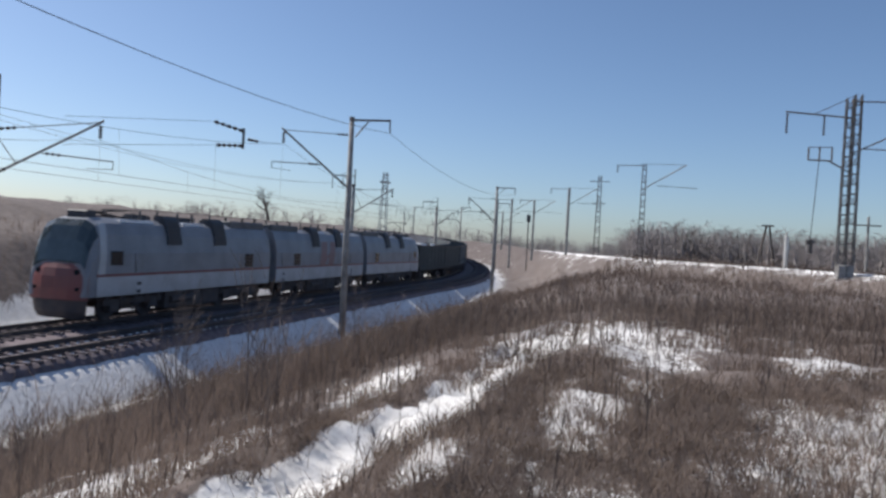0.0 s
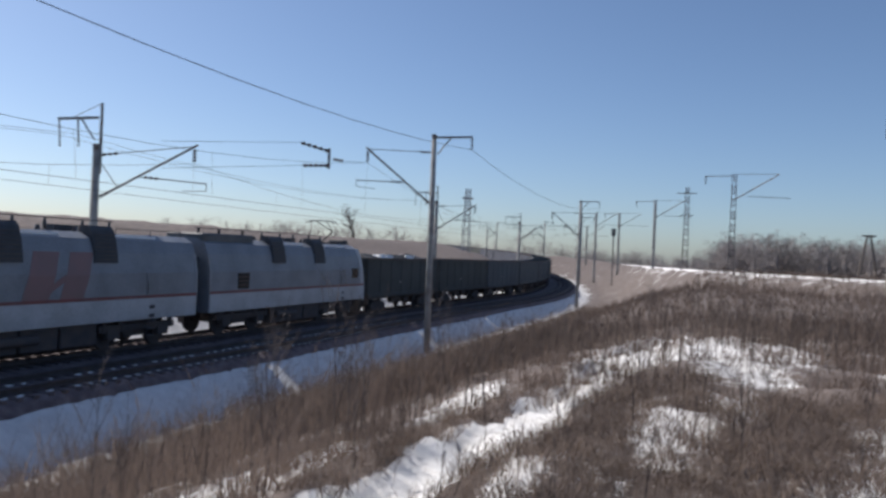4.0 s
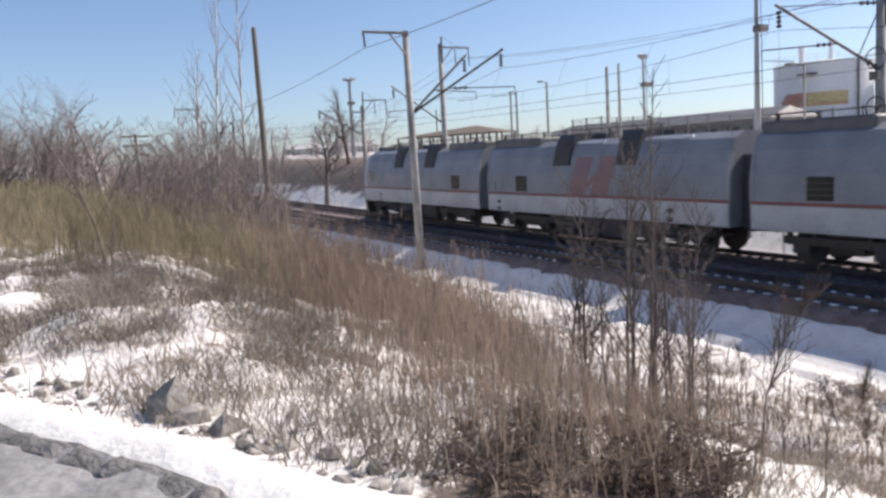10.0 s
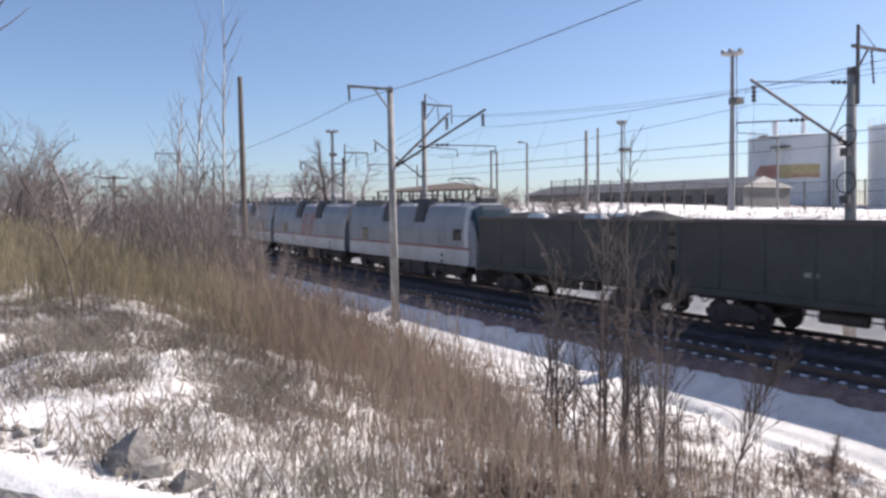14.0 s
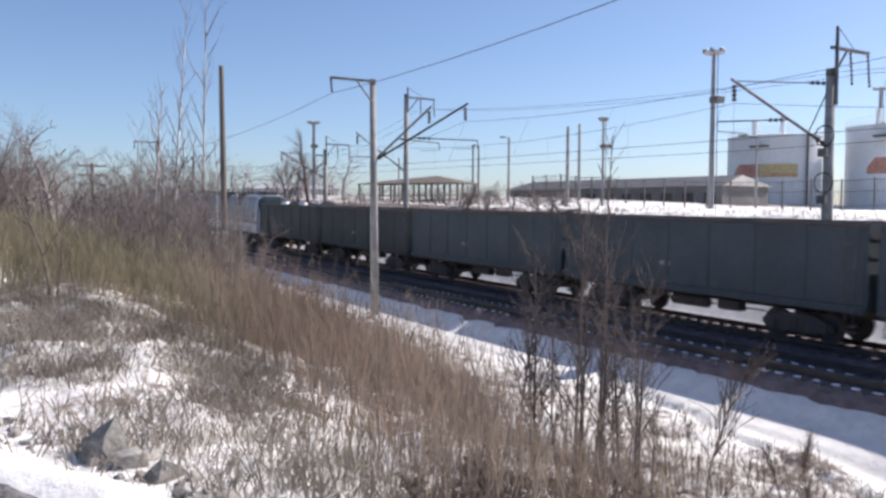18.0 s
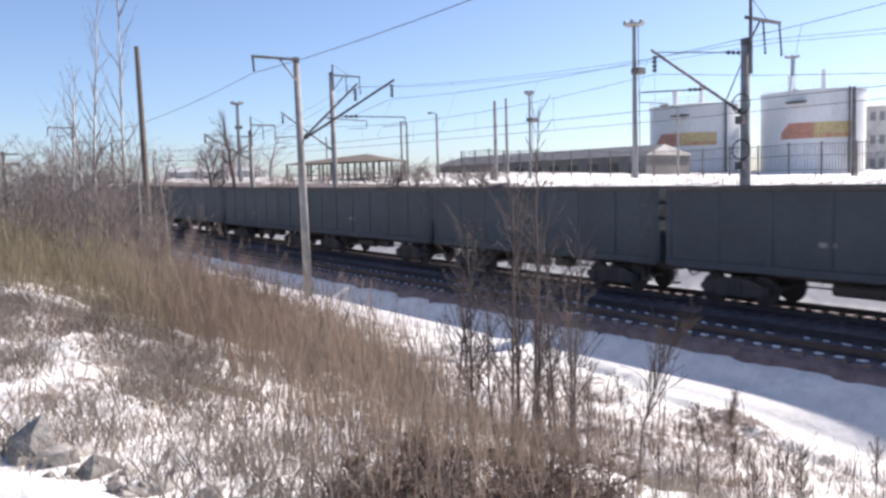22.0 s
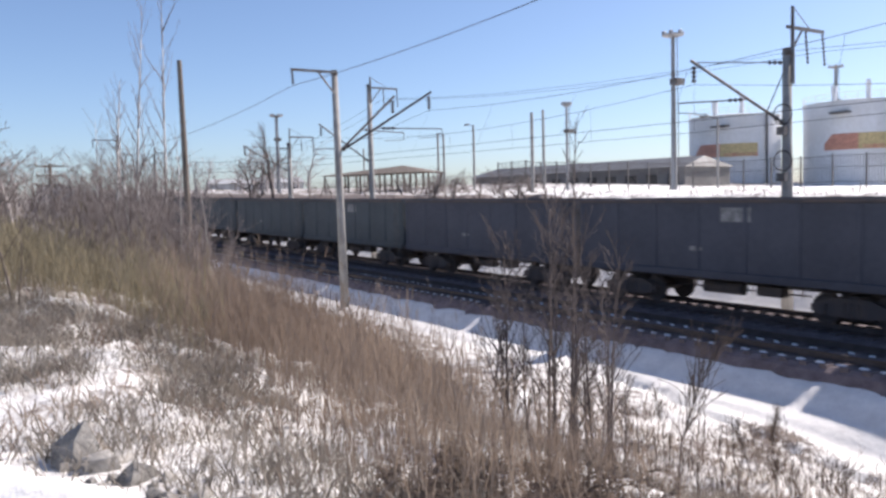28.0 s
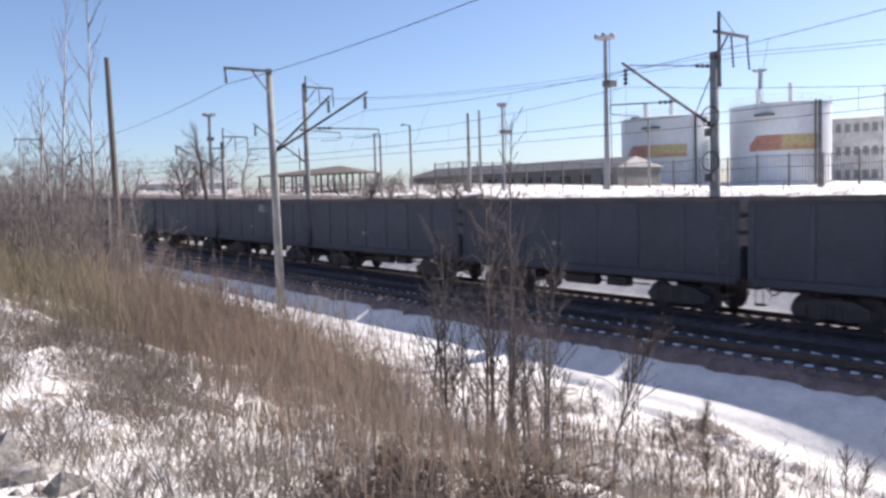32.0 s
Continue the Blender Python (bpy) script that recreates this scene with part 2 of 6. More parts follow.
# snow with bare earth and flattened grass showing through
M_GROUND = bpy.data.materials.new("snow_and_dead_grass")
M_GROUND.use_nodes = True
def ground_nodes():
    t = M_GROUND.node_tree
    n, l = t.nodes, t.links
    b = n["Principled BSDF"]
    b.inputs["Roughness"].default_value = 0.85
    co = n.new("ShaderNodeTexCoord")
    def nz(scale, detail, rough=0.6):
        q = n.new("ShaderNodeTexNoise")
        q.inputs["Scale"].default_value, q.inputs["Detail"].default_value, q.inputs["Roughness"].default_value = scale, detail, rough
        l.new(co.outputs["Object"], q.inputs["Vector"])
        return q.outputs["Fac"]
    def mixc(f, a, c):
        q = n.new("ShaderNodeMix")
        q.data_type = "RGBA"
        l.new(f, q.inputs["Factor"])
        for k, v in (("A", a), ("B", c)):
            if isinstance(v, tuple):
                q.inputs[k].default_value = (*v, 1)
            else:
                l.new(v, q.inputs[k])
        return q.outputs["Result"]
    def ramp(v, lo, hi):
        q = n.new("ShaderNodeMapRange")
        q.inputs["From Min"].default_value, q.inputs["From Max"].default_value = lo, hi
        l.new(v, q.inputs["Value"])
        return q.outputs["Result"]
    earth = mixc(ramp(nz(2.2, 5), 0.35, 0.7), (0.175, 0.137, 0.116), (0.088, 0.069, 0.06))
    snow = mixc(ramp(nz(1.7, 7, 0.7), 0.3, 0.7), (0.85, 0.835, 0.8), (0.62, 0.605, 0.58))
    at = n.new("ShaderNodeAttribute")
    at.attribute_name = "snow"
    add = n.new("ShaderNodeMath")
    l.new(at.outputs["Fac"], add.inputs[0])
    add2 = n.new("ShaderNodeMath")
    add2.operation = "MULTIPLY_ADD"
    add2.inputs[1].default_value = 0.8
    fine = n.new("ShaderNodeMath")
    fine.operation = "MULTIPLY_ADD"
    fine.inputs[1].default_value = 0.6
    l.new(nz(19.0, 4, 0.7), fine.inputs[0])
    half = n.new("ShaderNodeMath")
    half.operation = "MULTIPLY"
    half.inputs[1].default_value = 1.1
    l.new(nz(3.6, 6, 0.75), half.inputs[0])
    l.new(half.outputs[0], fine.inputs[2])
    l.new(fine.outputs[0], add2.inputs[0])
    big = n.new("ShaderNodeMath")
    big.operation = "MULTIPLY_ADD"
    big.inputs[1].default_value, big.inputs[2].default_value = 0.75, -0.165
    l.new(nz(0.5, 5), big.inputs[0])
    l.new(big.outputs[0], add2.inputs[2])
    l.new(add2.outputs[0], add.inputs[1])
    l.new(mixc(ramp(add.outputs[0], 1.25, 1.4), earth, snow), b.inputs["Base Color"])
    bp = n.new("ShaderNodeBump")
    bp.inputs["Strength"].default_value, bp.inputs["Distance"].default_value = 0.5, 0.06
    l.new(nz(5.0, 6), bp.inputs["Height"])
    l.new(bp.outputs["Normal"], b.inputs["Normal"])
ground_nodes()

# ---------------- mesh helpers ----------------
class Geo:
    """Vertices and faces of one mesh."""
    def __init__(self):
        self.v, self.f = [], []
    def add(self, v, f, m=None):
        o = len(self.v)
        self.v.extend([tuple(m @ Vector(p)) for p in v] if m else [tuple(p) for p in v])
        self.f.extend([tuple(i + o for i in q) for q in f])
        return self
    def box(self, x0, x1, y0, y1, z0, z1, m=None, bev=0.0):
        if bev:
            bm = bmesh.new()
            bmesh.ops.create_cube(bm, size=1, matrix=Matrix.Translation(((x0 + x1) / 2, (y0 + y1) / 2, (z0 + z1) / 2)) @ Matrix.Diagonal((x1 - x0, y1 - y0, z1 - z0, 1)))
            bmesh.ops.bevel(bm, geom=bm.edges[:], offset=bev, segments=1, affect="EDGES")
            bm.verts.index_update()
            self.add([q.co for q in bm.verts], [[q.index for q in fc.verts] for fc in bm.faces], m)
            bm.free()
            return self
        v = [(x, y, z) for z in (z0, z1) for y in (y0, y1) for x in (x0, x1)]
        return self.add(v, [(0, 2, 3, 1), (4, 5, 7, 6), (0, 1, 5, 4), (2, 6, 7, 3), (0, 4, 6, 2), (1, 3, 7, 5)], m)
    def tube(self, pts, radii, n=6, caps=True):
        """A round bar through points."""
        pts = [Vector(p) for p in pts]
        if not hasattr(radii, "__len__"):
            radii = [radii] * len(pts)
        o = len(self.v)
        ref = None
        for i, p in enumerate(pts):
            d = (pts[min(i + 1, len(pts) - 1)] - pts[max(i - 1, 0)]).normalized()
            if ref is None:
                ref = d.orthogonal().normalized()
            a = (ref - d * ref.dot(d)).normalized()
            b = d.cross(a)
            ref = a
            for k in range(n):
                w = 2 * math.pi * k / n
                self.v.append(tuple(p + (a * math.cos(w) + b * math.sin(w)) * radii[i]))
        for i in range(len(pts) - 1):
            for k in range(n):
                k2 = (k + 1) % n
                self.f.append((o + i * n + k, o + i * n + k2, o + (i + 1) * n + k2, o + (i + 1) * n + k))
        if caps:
            self.f.append(tuple(o + k for k in reversed(range(n))))
            self.f.append(tuple(o + (len(pts) - 1) * n + k for k in range(n)))
        return self
    def loft(self, rings, caps=True):
        """Closed rings of equal count, joined."""
        o, n = len(self.v), len(rings[0])
        for r in rings:
            self.v.extend(tuple(p) for p in r)
        for i in range(len(rings) - 1):
            for k in range(n):
                k2 = (k + 1) % n
                self.f.append((o + i * n + k, o + i * n + k2, o + (i + 1) * n + k2, o + (i + 1) * n + k))
        if caps:
            self.f.append(tuple(o + k for k in reversed(range(n))))
            self.f.append(tuple(o + (len(rings) - 1) * n + k for k in range(n)))
        return self
    def mesh(self, name, mat, smooth=False):
        me = bpy.data.meshes.new(name)
        me.from_pydata(self.v, [], self.f)
        bm = bmesh.new()
        bm.from_mesh(me)
        bmesh.ops.recalc_face_normals(bm, faces=bm.faces[:])
        bm.to_mesh(me)
        bm.free()
        me.materials.append(mat)
        if smooth:
            me.shade_smooth()
        return me

def part(name, g, mat, parent, label="", smooth=False):
    ob = new(name, g.mesh(name, mat, smooth) if isinstance(g, Geo) else g)
    ob.parent = parent
    if label:
        tagged(ob, label)
    return ob

def thing(name, label, category, m=None, group="", kind=""):
    ob = new(name)
    ob.empty_display_size = 0.2
    if m is not None:
        ob.matrix_world = m
    return tagged(ob, label, category, group, kind)

def solo(name, g, mat, label, category="", kind="", group="", smooth=False):
    ob = new(name, g.mesh(name, mat, smooth))
    return tagged(ob, label, category, group, kind)


# ---------------- the lie of the land ----------------
YN, YF = 19.85, 23.95          # centre lines of the two tracks
YM = 0.5 * (YN + YF)
CURVE_X, CURVE_R, CURVE_A = 78.0, 260.0, 0.75  # the line curves away beyond this point

def rail_z(x):
    x = max(-190.0, min(x, 250.0))
    k = lambda a, b: (lambda q: q * q * (3 - 2 * q))(max(0.0, min(1.0, (x - a) / (b - a))))
    return -0.007 * x + 0.00009 * x * x + 0.19 * k(0, 22) + 0.1 * k(20, 45) - 0.29 * k(60, 110)

def line_at(s, off):
    """Point and heading at s metres along the line, off metres to its far side."""
    if s <= CURVE_X:
        return s, YM + off, 0.0
    a = min((s - CURVE_X) / CURVE_R, CURVE_A)
    x, y = CURVE_X + CURVE_R * math.sin(a), YM + CURVE_R * (1 - math.cos(a))
    rest = s - CURVE_X - CURVE_R * a
    x, y = x + rest * math.cos(a), y + rest * math.sin(a)
    return x - math.sin(a) * off, y + math.cos(a) * off, a

END_X, END_Y, _ = line_at(CURVE_X + CURVE_R * CURVE_A, 0)

def lateral(x, y):
    """Metres to the far side of the line's middle."""
    if x <= CURVE_X:
        return y - YM
    cy = YM + CURVE_R
    a = math.atan2(x - CURVE_X, cy - y) if cy > y else 2.0
    if 0 <= a <= CURVE_A:
        return CURVE_R - math.hypot(x - CURVE_X, y - cy)
    return -(x - END_X) * math.sin(CURVE_A) + (y - END_Y) * math.cos(CURVE_A)

BRANCH = [(-40.0, -95.0), (20.0, -46.0), (64.8, -17.5), (91.5, -2.6), (130.0, 8.5), (200.0, 20.0), (300.0, 50.0)]  # middle of the branch track
def branch_dist(x, y):
    best = 1e9
    for (x0, y0), (x1, y1) in zip(BRANCH, BRANCH[1:]):
        dx, dy = x1 - x0, y1 - y0
        k = max(0.0, min(1.0, ((x - x0) * dx + (y - y0) * dy) / (dx * dx + dy * dy)))
        best = min(best, math.hypot(x - x0 - k * dx, y - y0 - k * dy))
    return best

PX = [-400, -60, -26, -20.5, -18, -14, -10.5, -7.5, -5.3, -4.55, -3.75, -3.4, 3.4, 4.6, 6.5, 8.5, 12, 14.5, 30, 400]
PZ = [3.2, 3.0, 2.85, 2.75, 2.1, 0.6, -1.1, -1.75, -1.68, -1.16, -0.6, -0.5, -0.5, -0.9, -0.8, 0.8, 3.2, 3.85, 4.0, 4.6]

# a trodden path and the road end by which the camera stands
ROAD_P, ROAD_N = (-4.2, 0.4), (-0.436, 0.9)
def road_dist(x, y):
    """Metres beyond the road's edge, towards the line."""
    return (x - ROAD_P[0]) * ROAD_N[0] + (y - ROAD_P[1]) * ROAD_N[1]
FOOTPATH = [(-1.0, 4.1), (3.5, 3.8), (5.7, 2.95), (7.6, 2.53), (10.5, 2.15), (14.0, 1.8), (19.0, 1.1), (26.0, 0.8)]
def path_dist(x, y):
    if not -3 < x < 28:
        return 99.0
    return abs(y - float(np.interp(x, [p[0] for p in FOOTPATH], [p[1] for p in FOOTPATH])))

def smooth(a, b, t):
    k = max(0.0, min(1.0, (t - a) / (b - a)))
    return k * k * (3 - 2 * k)

def ground_z(x, y):
    v = lateral(x, y)
    z = float(np.interp(v, PX, PZ))
    if v > 8:                          # the far bank is higher to the right of the yard
        z += 1.9 * smooth(14, 24, v) * smooth(-12, 14, x) * (1 - 0.6 * smooth(160, 400, x))
        z += 1.2 * smooth(20, 40, v) * smooth(-45, -75, x)
    if v < -8 and x < 4:               # the ditch side is hollowed
        z -= (0.55 - 0.15 * smooth(-7, -12, x)) * smooth(-17, -14, v) * (1 - smooth(-11, -8, v)) * (1 - smooth(0, 4, x))
    if -11 < v < -4.2 and x < -7:      # the ditch is filled with drifted snow further on
        z += 0.4 * smooth(-7, -12, x) * smooth(-4.3, -5.3, v) * (1 - smooth(-7.5, -11, v))
    if v < -13 and x > 15:
        z -= smooth(-13, -21, v) * 0.55 * smooth(15, 32, x)
    z += rail_z(x) * (1 if abs(v) < 20 else max(0.0, 1 - (abs(v) - 20) / 40))
    if x > 10 and v < -9:
        d = branch_dist(x, y)
        k = 1 - smooth(2.6, 7.5, d)
        z = z * (1 - k) + 3.75 * k
    if abs(v) > 3.7:
        k = max(0.0, min(1.0, (abs(v) - 4.7) / 4))
        p = path_dist(x, y)
        rough = 0.12 if p > 0.8 else 0.2
        lumpy = smooth(-2.5, -4.0, x) * smooth(-15.5, -17.5, v)
        z += k * (0.22 * noise.noise((x * 0.22, y * 0.22, 1.0)) + rough * noise.noise((x * 0.9, y * 0.9, 4.0)) + 0.07 * noise.noise((x * 2.3, y * 2.3, 7.0)) + lumpy * (0.1 * noise.noise((x * 1.6, y * 1.6, 14.0)) + 0.09 * noise.noise((x * 3.1, y * 3.1, 17.0))))
        z -= 0.18 * (1 - smooth(0.3, 0.9, p))
        if p < 0.75:                   # footprints
            z -= (1 - smooth(0.6, 0.75, p)) * (0.32 * max(0.0, noise.noise((x * 2.4, y * 2.4, 12.0))) + 0.34 * max(0.0, noise.noise((x * 4.6, y * 4.6, 22.0)) - 0.03))
        if -22 < x < 4 and 14 < y < 18:    # a line of old footprints along the ditch
            trail = abs(y - float(np.interp(x, [-22, -15.2, -12.2, -9.0, -4, 4], [17.2, 16.6, 15.9, 15.5, 15.5, 15.8])) + 0.3 * noise.noise((x * 0.9, 0.0, 17.0)) + 0.1 * noise.noise((x * 3.1, 0.0, 17.0)))
            z -= 0.17 * (1 - smooth(0.05, 0.22, trail)) * smooth(-0.3, 0.1, noise.noise((x * 2.3, 3.0, 17.0)))
    r = road_dist(x, y)
    if x < -0.6 and r < 2.5 and y > -40:  # level road with a ploughed bank of snow along it
        k = smooth(2.3, 0.6, r) * smooth(-1.8, -3.6, x)
        z = z * (1 - k) + k * (2.72 + 0.13 * math.exp(-((r - 0.2) / 0.2) ** 2) + 0.03 * noise.noise((x, y, 2.0)))
    return z

def mix(a, b, k):
    return a + (b - a) * k

# drifts that stay between the matted grass: middle, half lengths, depth of cover
DRIFTS = [(6.1, 1.55, 0.7, 0.22, 0.5), (8.4, 0.45, 1.2, 0.45, 0.36), (10.3, -0.2, 1.3, 0.4, 0.36), (5.7, 0.3, 0.6, 0.6, 0.36), (7.3, -1.7, 2.1, 1.0, 0.36), (17.5, 0.4, 4.5, 2.2, 0.42), (15.5, -3.2, 3.0, 0.7, 0.3), (9.0, -2.9, 2.0, 0.5, 0.4), (13.3, -2.7, 1.8, 0.5, 0.38), (8.4, 5.2, 2.8, 0.9, 0.48), (5.0, 4.7, 1.8, 0.9, 0.48), (4.6, 6.6, 1.7, 0.7, 0.45), (7.5, 7.6, 2.6, 0.6, 0.42), (12.5, 4.0, 2.2, 0.6, 0.4), (4.2, -2.6, 1.0, 0.8, 0.3)]
def drifts(x, y, w):
    return max(a * (1 - smooth(0.3, 1.5, math.hypot((x - cx) / rx, (y - cy) / ry) + 0.3 * w)) for cx, cy, rx, ry, a in DRIFTS)

def snowiness(x, y):
    """How far snow covers the ground."""
    w = noise.noise((x * 0.6, y * 0.6, 41.0))
    w2 = noise.noise((x * 0.6, y * 0.6, 47.0))
    v = lateral(x, y)
    if abs(v) < 3.6:
        return 0.0
    if v > 0:                           # beyond the line
        bank = mix(mix(0.2, 0.45, smooth(-46, -36, x)), 0.1, smooth(4, 12, x + 3 * w))
        top = mix(mix(0.4, 0.75, smooth(-70, -50, x)), 0.12, smooth(-2, 6, x + 3 * w))
        return mix(mix(0.9, bank, smooth(7, 9, v + w)), top, smooth(13.5, 16.5, v + w))
    ditch = mix(0.95, 0.62, smooth(24, 38, x))
    left = mix(0.46, mix(0.57, 0.57, smooth(-15, -13, v + w)), smooth(-11, -6, x + 2 * w2))
    right = mix(mix(0.23, 0.36, smooth(-16.5, -14, v + w)), 0.24, smooth(28, 45, x)) + drifts(x, y, w)
    side = mix(left, right, smooth(-3.5, 2.0, x + 1.5 * w2))
    s = mix(side, ditch, smooth(-6.0, -4.9, v + 0.4 * w))
    if x > 10:
        s = mix(s, 0.38, 1 - smooth(3.0, 5.5, branch_dist(x, y) + w))
    s = mix(s, 1.3, (1 - smooth(0.62, 0.82, path_dist(x, y) + 0.4 * w + 0.35 * smooth(8, 13, x))) * (1 - 0.75 * smooth(11.5, 14, x)))
    s = mix(s, 0.05, 1 - smooth(0.6, 1.2, math.hypot((x + 3.3) * 0.75, y - 2.6) + 0.9 * w + 0.3 * w2))
    r = road_dist(x, y)
    if r < 1.6 and v < -16:
        s = mix(s, 1.4, (1 - smooth(0.36, 0.46, r + 0.1 * w)) * (1 - smooth(-4.4, -3.7, x + 0.5 * w2)))
    return s

def build_ground():
    def axis(a, b, fine, lo, hi, near):
        c = [p for p in np.arange(a, b, fine) if not any(lo2 <= p <= hi2 for lo2, hi2 in near)]
        for lo2, hi2 in near:
            c += list(np.arange(lo2, hi2, 0.13))
        c.sort()
        left, right = [], []
        s, p = fine, a
        while p > lo:
            s *= 1.13
            p -= s
            left.append(p)
        s, p = fine, c[-1]
        while p < hi:
            s *= 1.13
            p += s
            right.append(p)
        return left[::-1] + c + right
    xs, ys = axis(-40, 48, 0.27, -2600, 2600, [(-17, 13)]), axis(-7, 30, 0.25, -2200, 2800, [(-1, 5), (14.8, 17)])
    nx, ny = len(xs), len(ys)
    v = [(x, y, ground_z(x, y)) for y in ys for x in xs]
    f = [(j * nx + i, j * nx + i + 1, (j + 1) * nx + i + 1, (j + 1) * nx + i) for j in range(ny - 1) for i in range(nx - 1)]
    me = bpy.data.meshes.new("ground")
    me.from_pydata(v, [], f)
    at = me.attributes.new("snow", "FLOAT", "POINT")
    at.data.foreach_set("value", [snowiness(p[0], p[1]) for p in v])
    me.materials.append(M_GROUND)
    me.shade_smooth()
    tagged(new("ground", me), "snow-covered ground with dead grass showing through", "ground", kind="structure")
build_ground()

def build_road():
    """Slushy gravel at the road's end, with a ridge of dirty slush under the bank."""
    g, ridge, rings, crest = Geo(), Geo(), [], []
    def at(k, w):
        return ROAD_P[0] - 0.9 * k + ROAD_N[0] * w, ROAD_P[1] - 0.436 * k + ROAD_N[1] * w
    for k in np.concatenate([np.arange(-1.9, 8.0, 0.1), np.arange(8.0, 40.0, 1.0)]):
        ring = []
        narrow = 1.0 if k > 0 else math.sqrt(max(0.02, 1 - (k / 1.95) ** 2))
        for w in (-0.03, -0.12, -0.25, -0.4, -0.55, -0.75):
            w = -0.38 + (w + 0.38) * narrow + 0.06 * noise.noise((k * 1.7, w * 3, 3))
            x, y = at(k, w)
            ring.append((x, y, ground_z(x, y) + 0.03 + 0.015 * noise.noise((k * 3.1, w * 4, 2))))
        rings.append(ring)
        mid = -0.06 + 0.05 * noise.noise((k * 1.3, 0.0, 8.0)) - 0.3 * (1 - narrow)
        high = 0.03 + 0.045 * noise.noise((k * 6.0, 1.0, 4.0)) + 0.03 * noise.noise((k * 17.0, 2.0, 4.0))
        prof = []
        for w, h in ((-0.1, 0.0), (-0.07, 0.6), (-0.01, 1.0), (0.04, 0.8), (0.08, 0.1)):
            x, y = at(k + 0.04 * noise.noise((k * 9.0, w, 6.0)), mid + w * (1 + 0.5 * noise.noise((k * 5.0, w * 9, 5.0))))
            prof.append((x, y, ground_z(x, y) + 0.01 + high * h))
        crest.append(prof)
    for geo, rows in ((g, rings), (ridge, crest)):
        n = len(rows[0])
        for r in rows:
            geo.v.extend(r)
        for i in range(len(rows) - 1):
            for j in range(n - 1):
                geo.f.append((i * n + j, (i + 1) * n + j, (i + 1) * n + j + 1, i * n + j + 1))
    solo("road", g, M_ROAD, "slushy grey gravel road edged by ploughed snow", "road", "structure")
    solo("slush_ridge", ridge, M_GRIT, "dark gritty ridge of slush along the road edge", "slush", "structure")
build_road()

# ---------------- track ----------------
def swept(profile, off, s0, s1, step, z=0.0):
    """A profile (across, up) swept along the line."""
    g, rings = Geo(), []
    for s in np.arange(s0, s1 + 0.01, step):
        rings.append([(*line_at(s, off + a)[:2], rail_z(line_at(s, 0)[0]) + z + u) for a, u in profile])
    return g.loft(rings)

def build_ballast():
    """A bed of crushed stone with an uneven foot."""
    g = Geo()
    prof = [(-3.95, -0.95), (-3.72, -0.66), (-3.5, -0.36), (-3.3, -0.24), (-2.05, -0.25), (-1.0, -0.24), (0, -0.3), (1.0, -0.24), (2.05, -0.25), (3.1, -0.24), (3.55, -0.33), (3.95, -0.75), (4.4, -1.2)]
    ss = np.concatenate([np.arange(-500, -60, 6.0), np.arange(-60, 60, 0.3), np.arange(60, 520, 6.0)])
    n = len(prof)
    for s in ss:
        for j, (a, u) in enumerate(prof):
            w = 0.16 if j in (0, 1, n - 2, n - 1) else 0.05
            a2 = a + w * (0.6 * noise.noise((s * 0.9, a, 5.0)) + 0.7 * noise.noise((s * 2.9, a, 15.0)))
            x, y, _ = line_at(s, a2)
            g.v.append((x, y, rail_z(line_at(s, 0)[0]) + u + 0.03 * noise.noise((s * 2.1, a * 2, 8.0))))
    for i in range(len(ss) - 1):
        for j in range(n - 1):
            g.f.append((i * n + j, i * n + j + 1, (i + 1) * n + j + 1, (i + 1) * n + j))
    solo("ballast", g, M_BALLAST, "dark brown crushed-stone ballast under two tracks", "ballast", "structure")
build_ballast()
RAIL = [(-0.075, -0.18), (-0.02, -0.15), (-0.012, -0.05), (-0.036, -0.035), (-0.036, 0.0), (0.036, 0.0), (0.036, -0.035), (0.012, -0.05), (0.02, -0.15), (0.075, -0.18)]
TRACKS = []
for off in (-2.05, 2.05):
    track = thing("railway_track", "rusty steel rails on concrete sleepers in dark ballast", "track", kind="structure")
    TRACKS.append((track, off))
    for side in (-0.76, 0.76):
        part("rail", swept(RAIL, off + side, -500, 520, 4.0), M_RAIL, track)

def crib_snow():
    """Small clumps of snow left beside the rails."""
    g = Geo()
    rnd = random.Random(5)
    for off, lo, hi in ((-2.05 - 0.93, -75, 50), (-2.05 + 0.6, -75, 50)):
        s = lo
        while s < hi:
            s += 0.545 + rnd.uniform(-0.03, 0.03)
            if rnd.random() < 0.08:
                continue
            k = 1.0 if off < -2.5 else 0.7
            L, Wd = rnd.uniform(0.13, 0.21), k * rnd.uniform(0.05, 0.08)
            x, y, _ = line_at(s, off + rnd.uniform(-0.03, 0.03))
            z = rail_z(x) - 0.245
            ring = [(x + L * math.cos(a) * rnd.uniform(0.8, 1.1), y + Wd * math.sin(a) * rnd.uniform(0.8, 1.2), z) for a in np.linspace(0, 2 * math.pi, 8, endpoint=False)]
            top = [(x + (p[0] - x) * 0.6, y + (p[1] - y) * 0.6, z + rnd.uniform(0.03, 0.05)) for p in ring]
            g.loft([ring, top])
    tagged(solo("rail_snow", g, M_SNOW, "small clumps of old snow beside the rails", "snow", "stuff"))
crib_snow()

# ---------------- train ----------------
V = 8.395                       # metres a second
GAP1 = -12.27 + V * 7.0         # where the first joint stands at 0 s
SEC, WAG = 17.5, 13.92

def gone(t):
    """Metres run after t seconds; the train slows a little after 12 s."""
    return V * t - 0.0152 * max(0.0, t - 11.7) ** 2

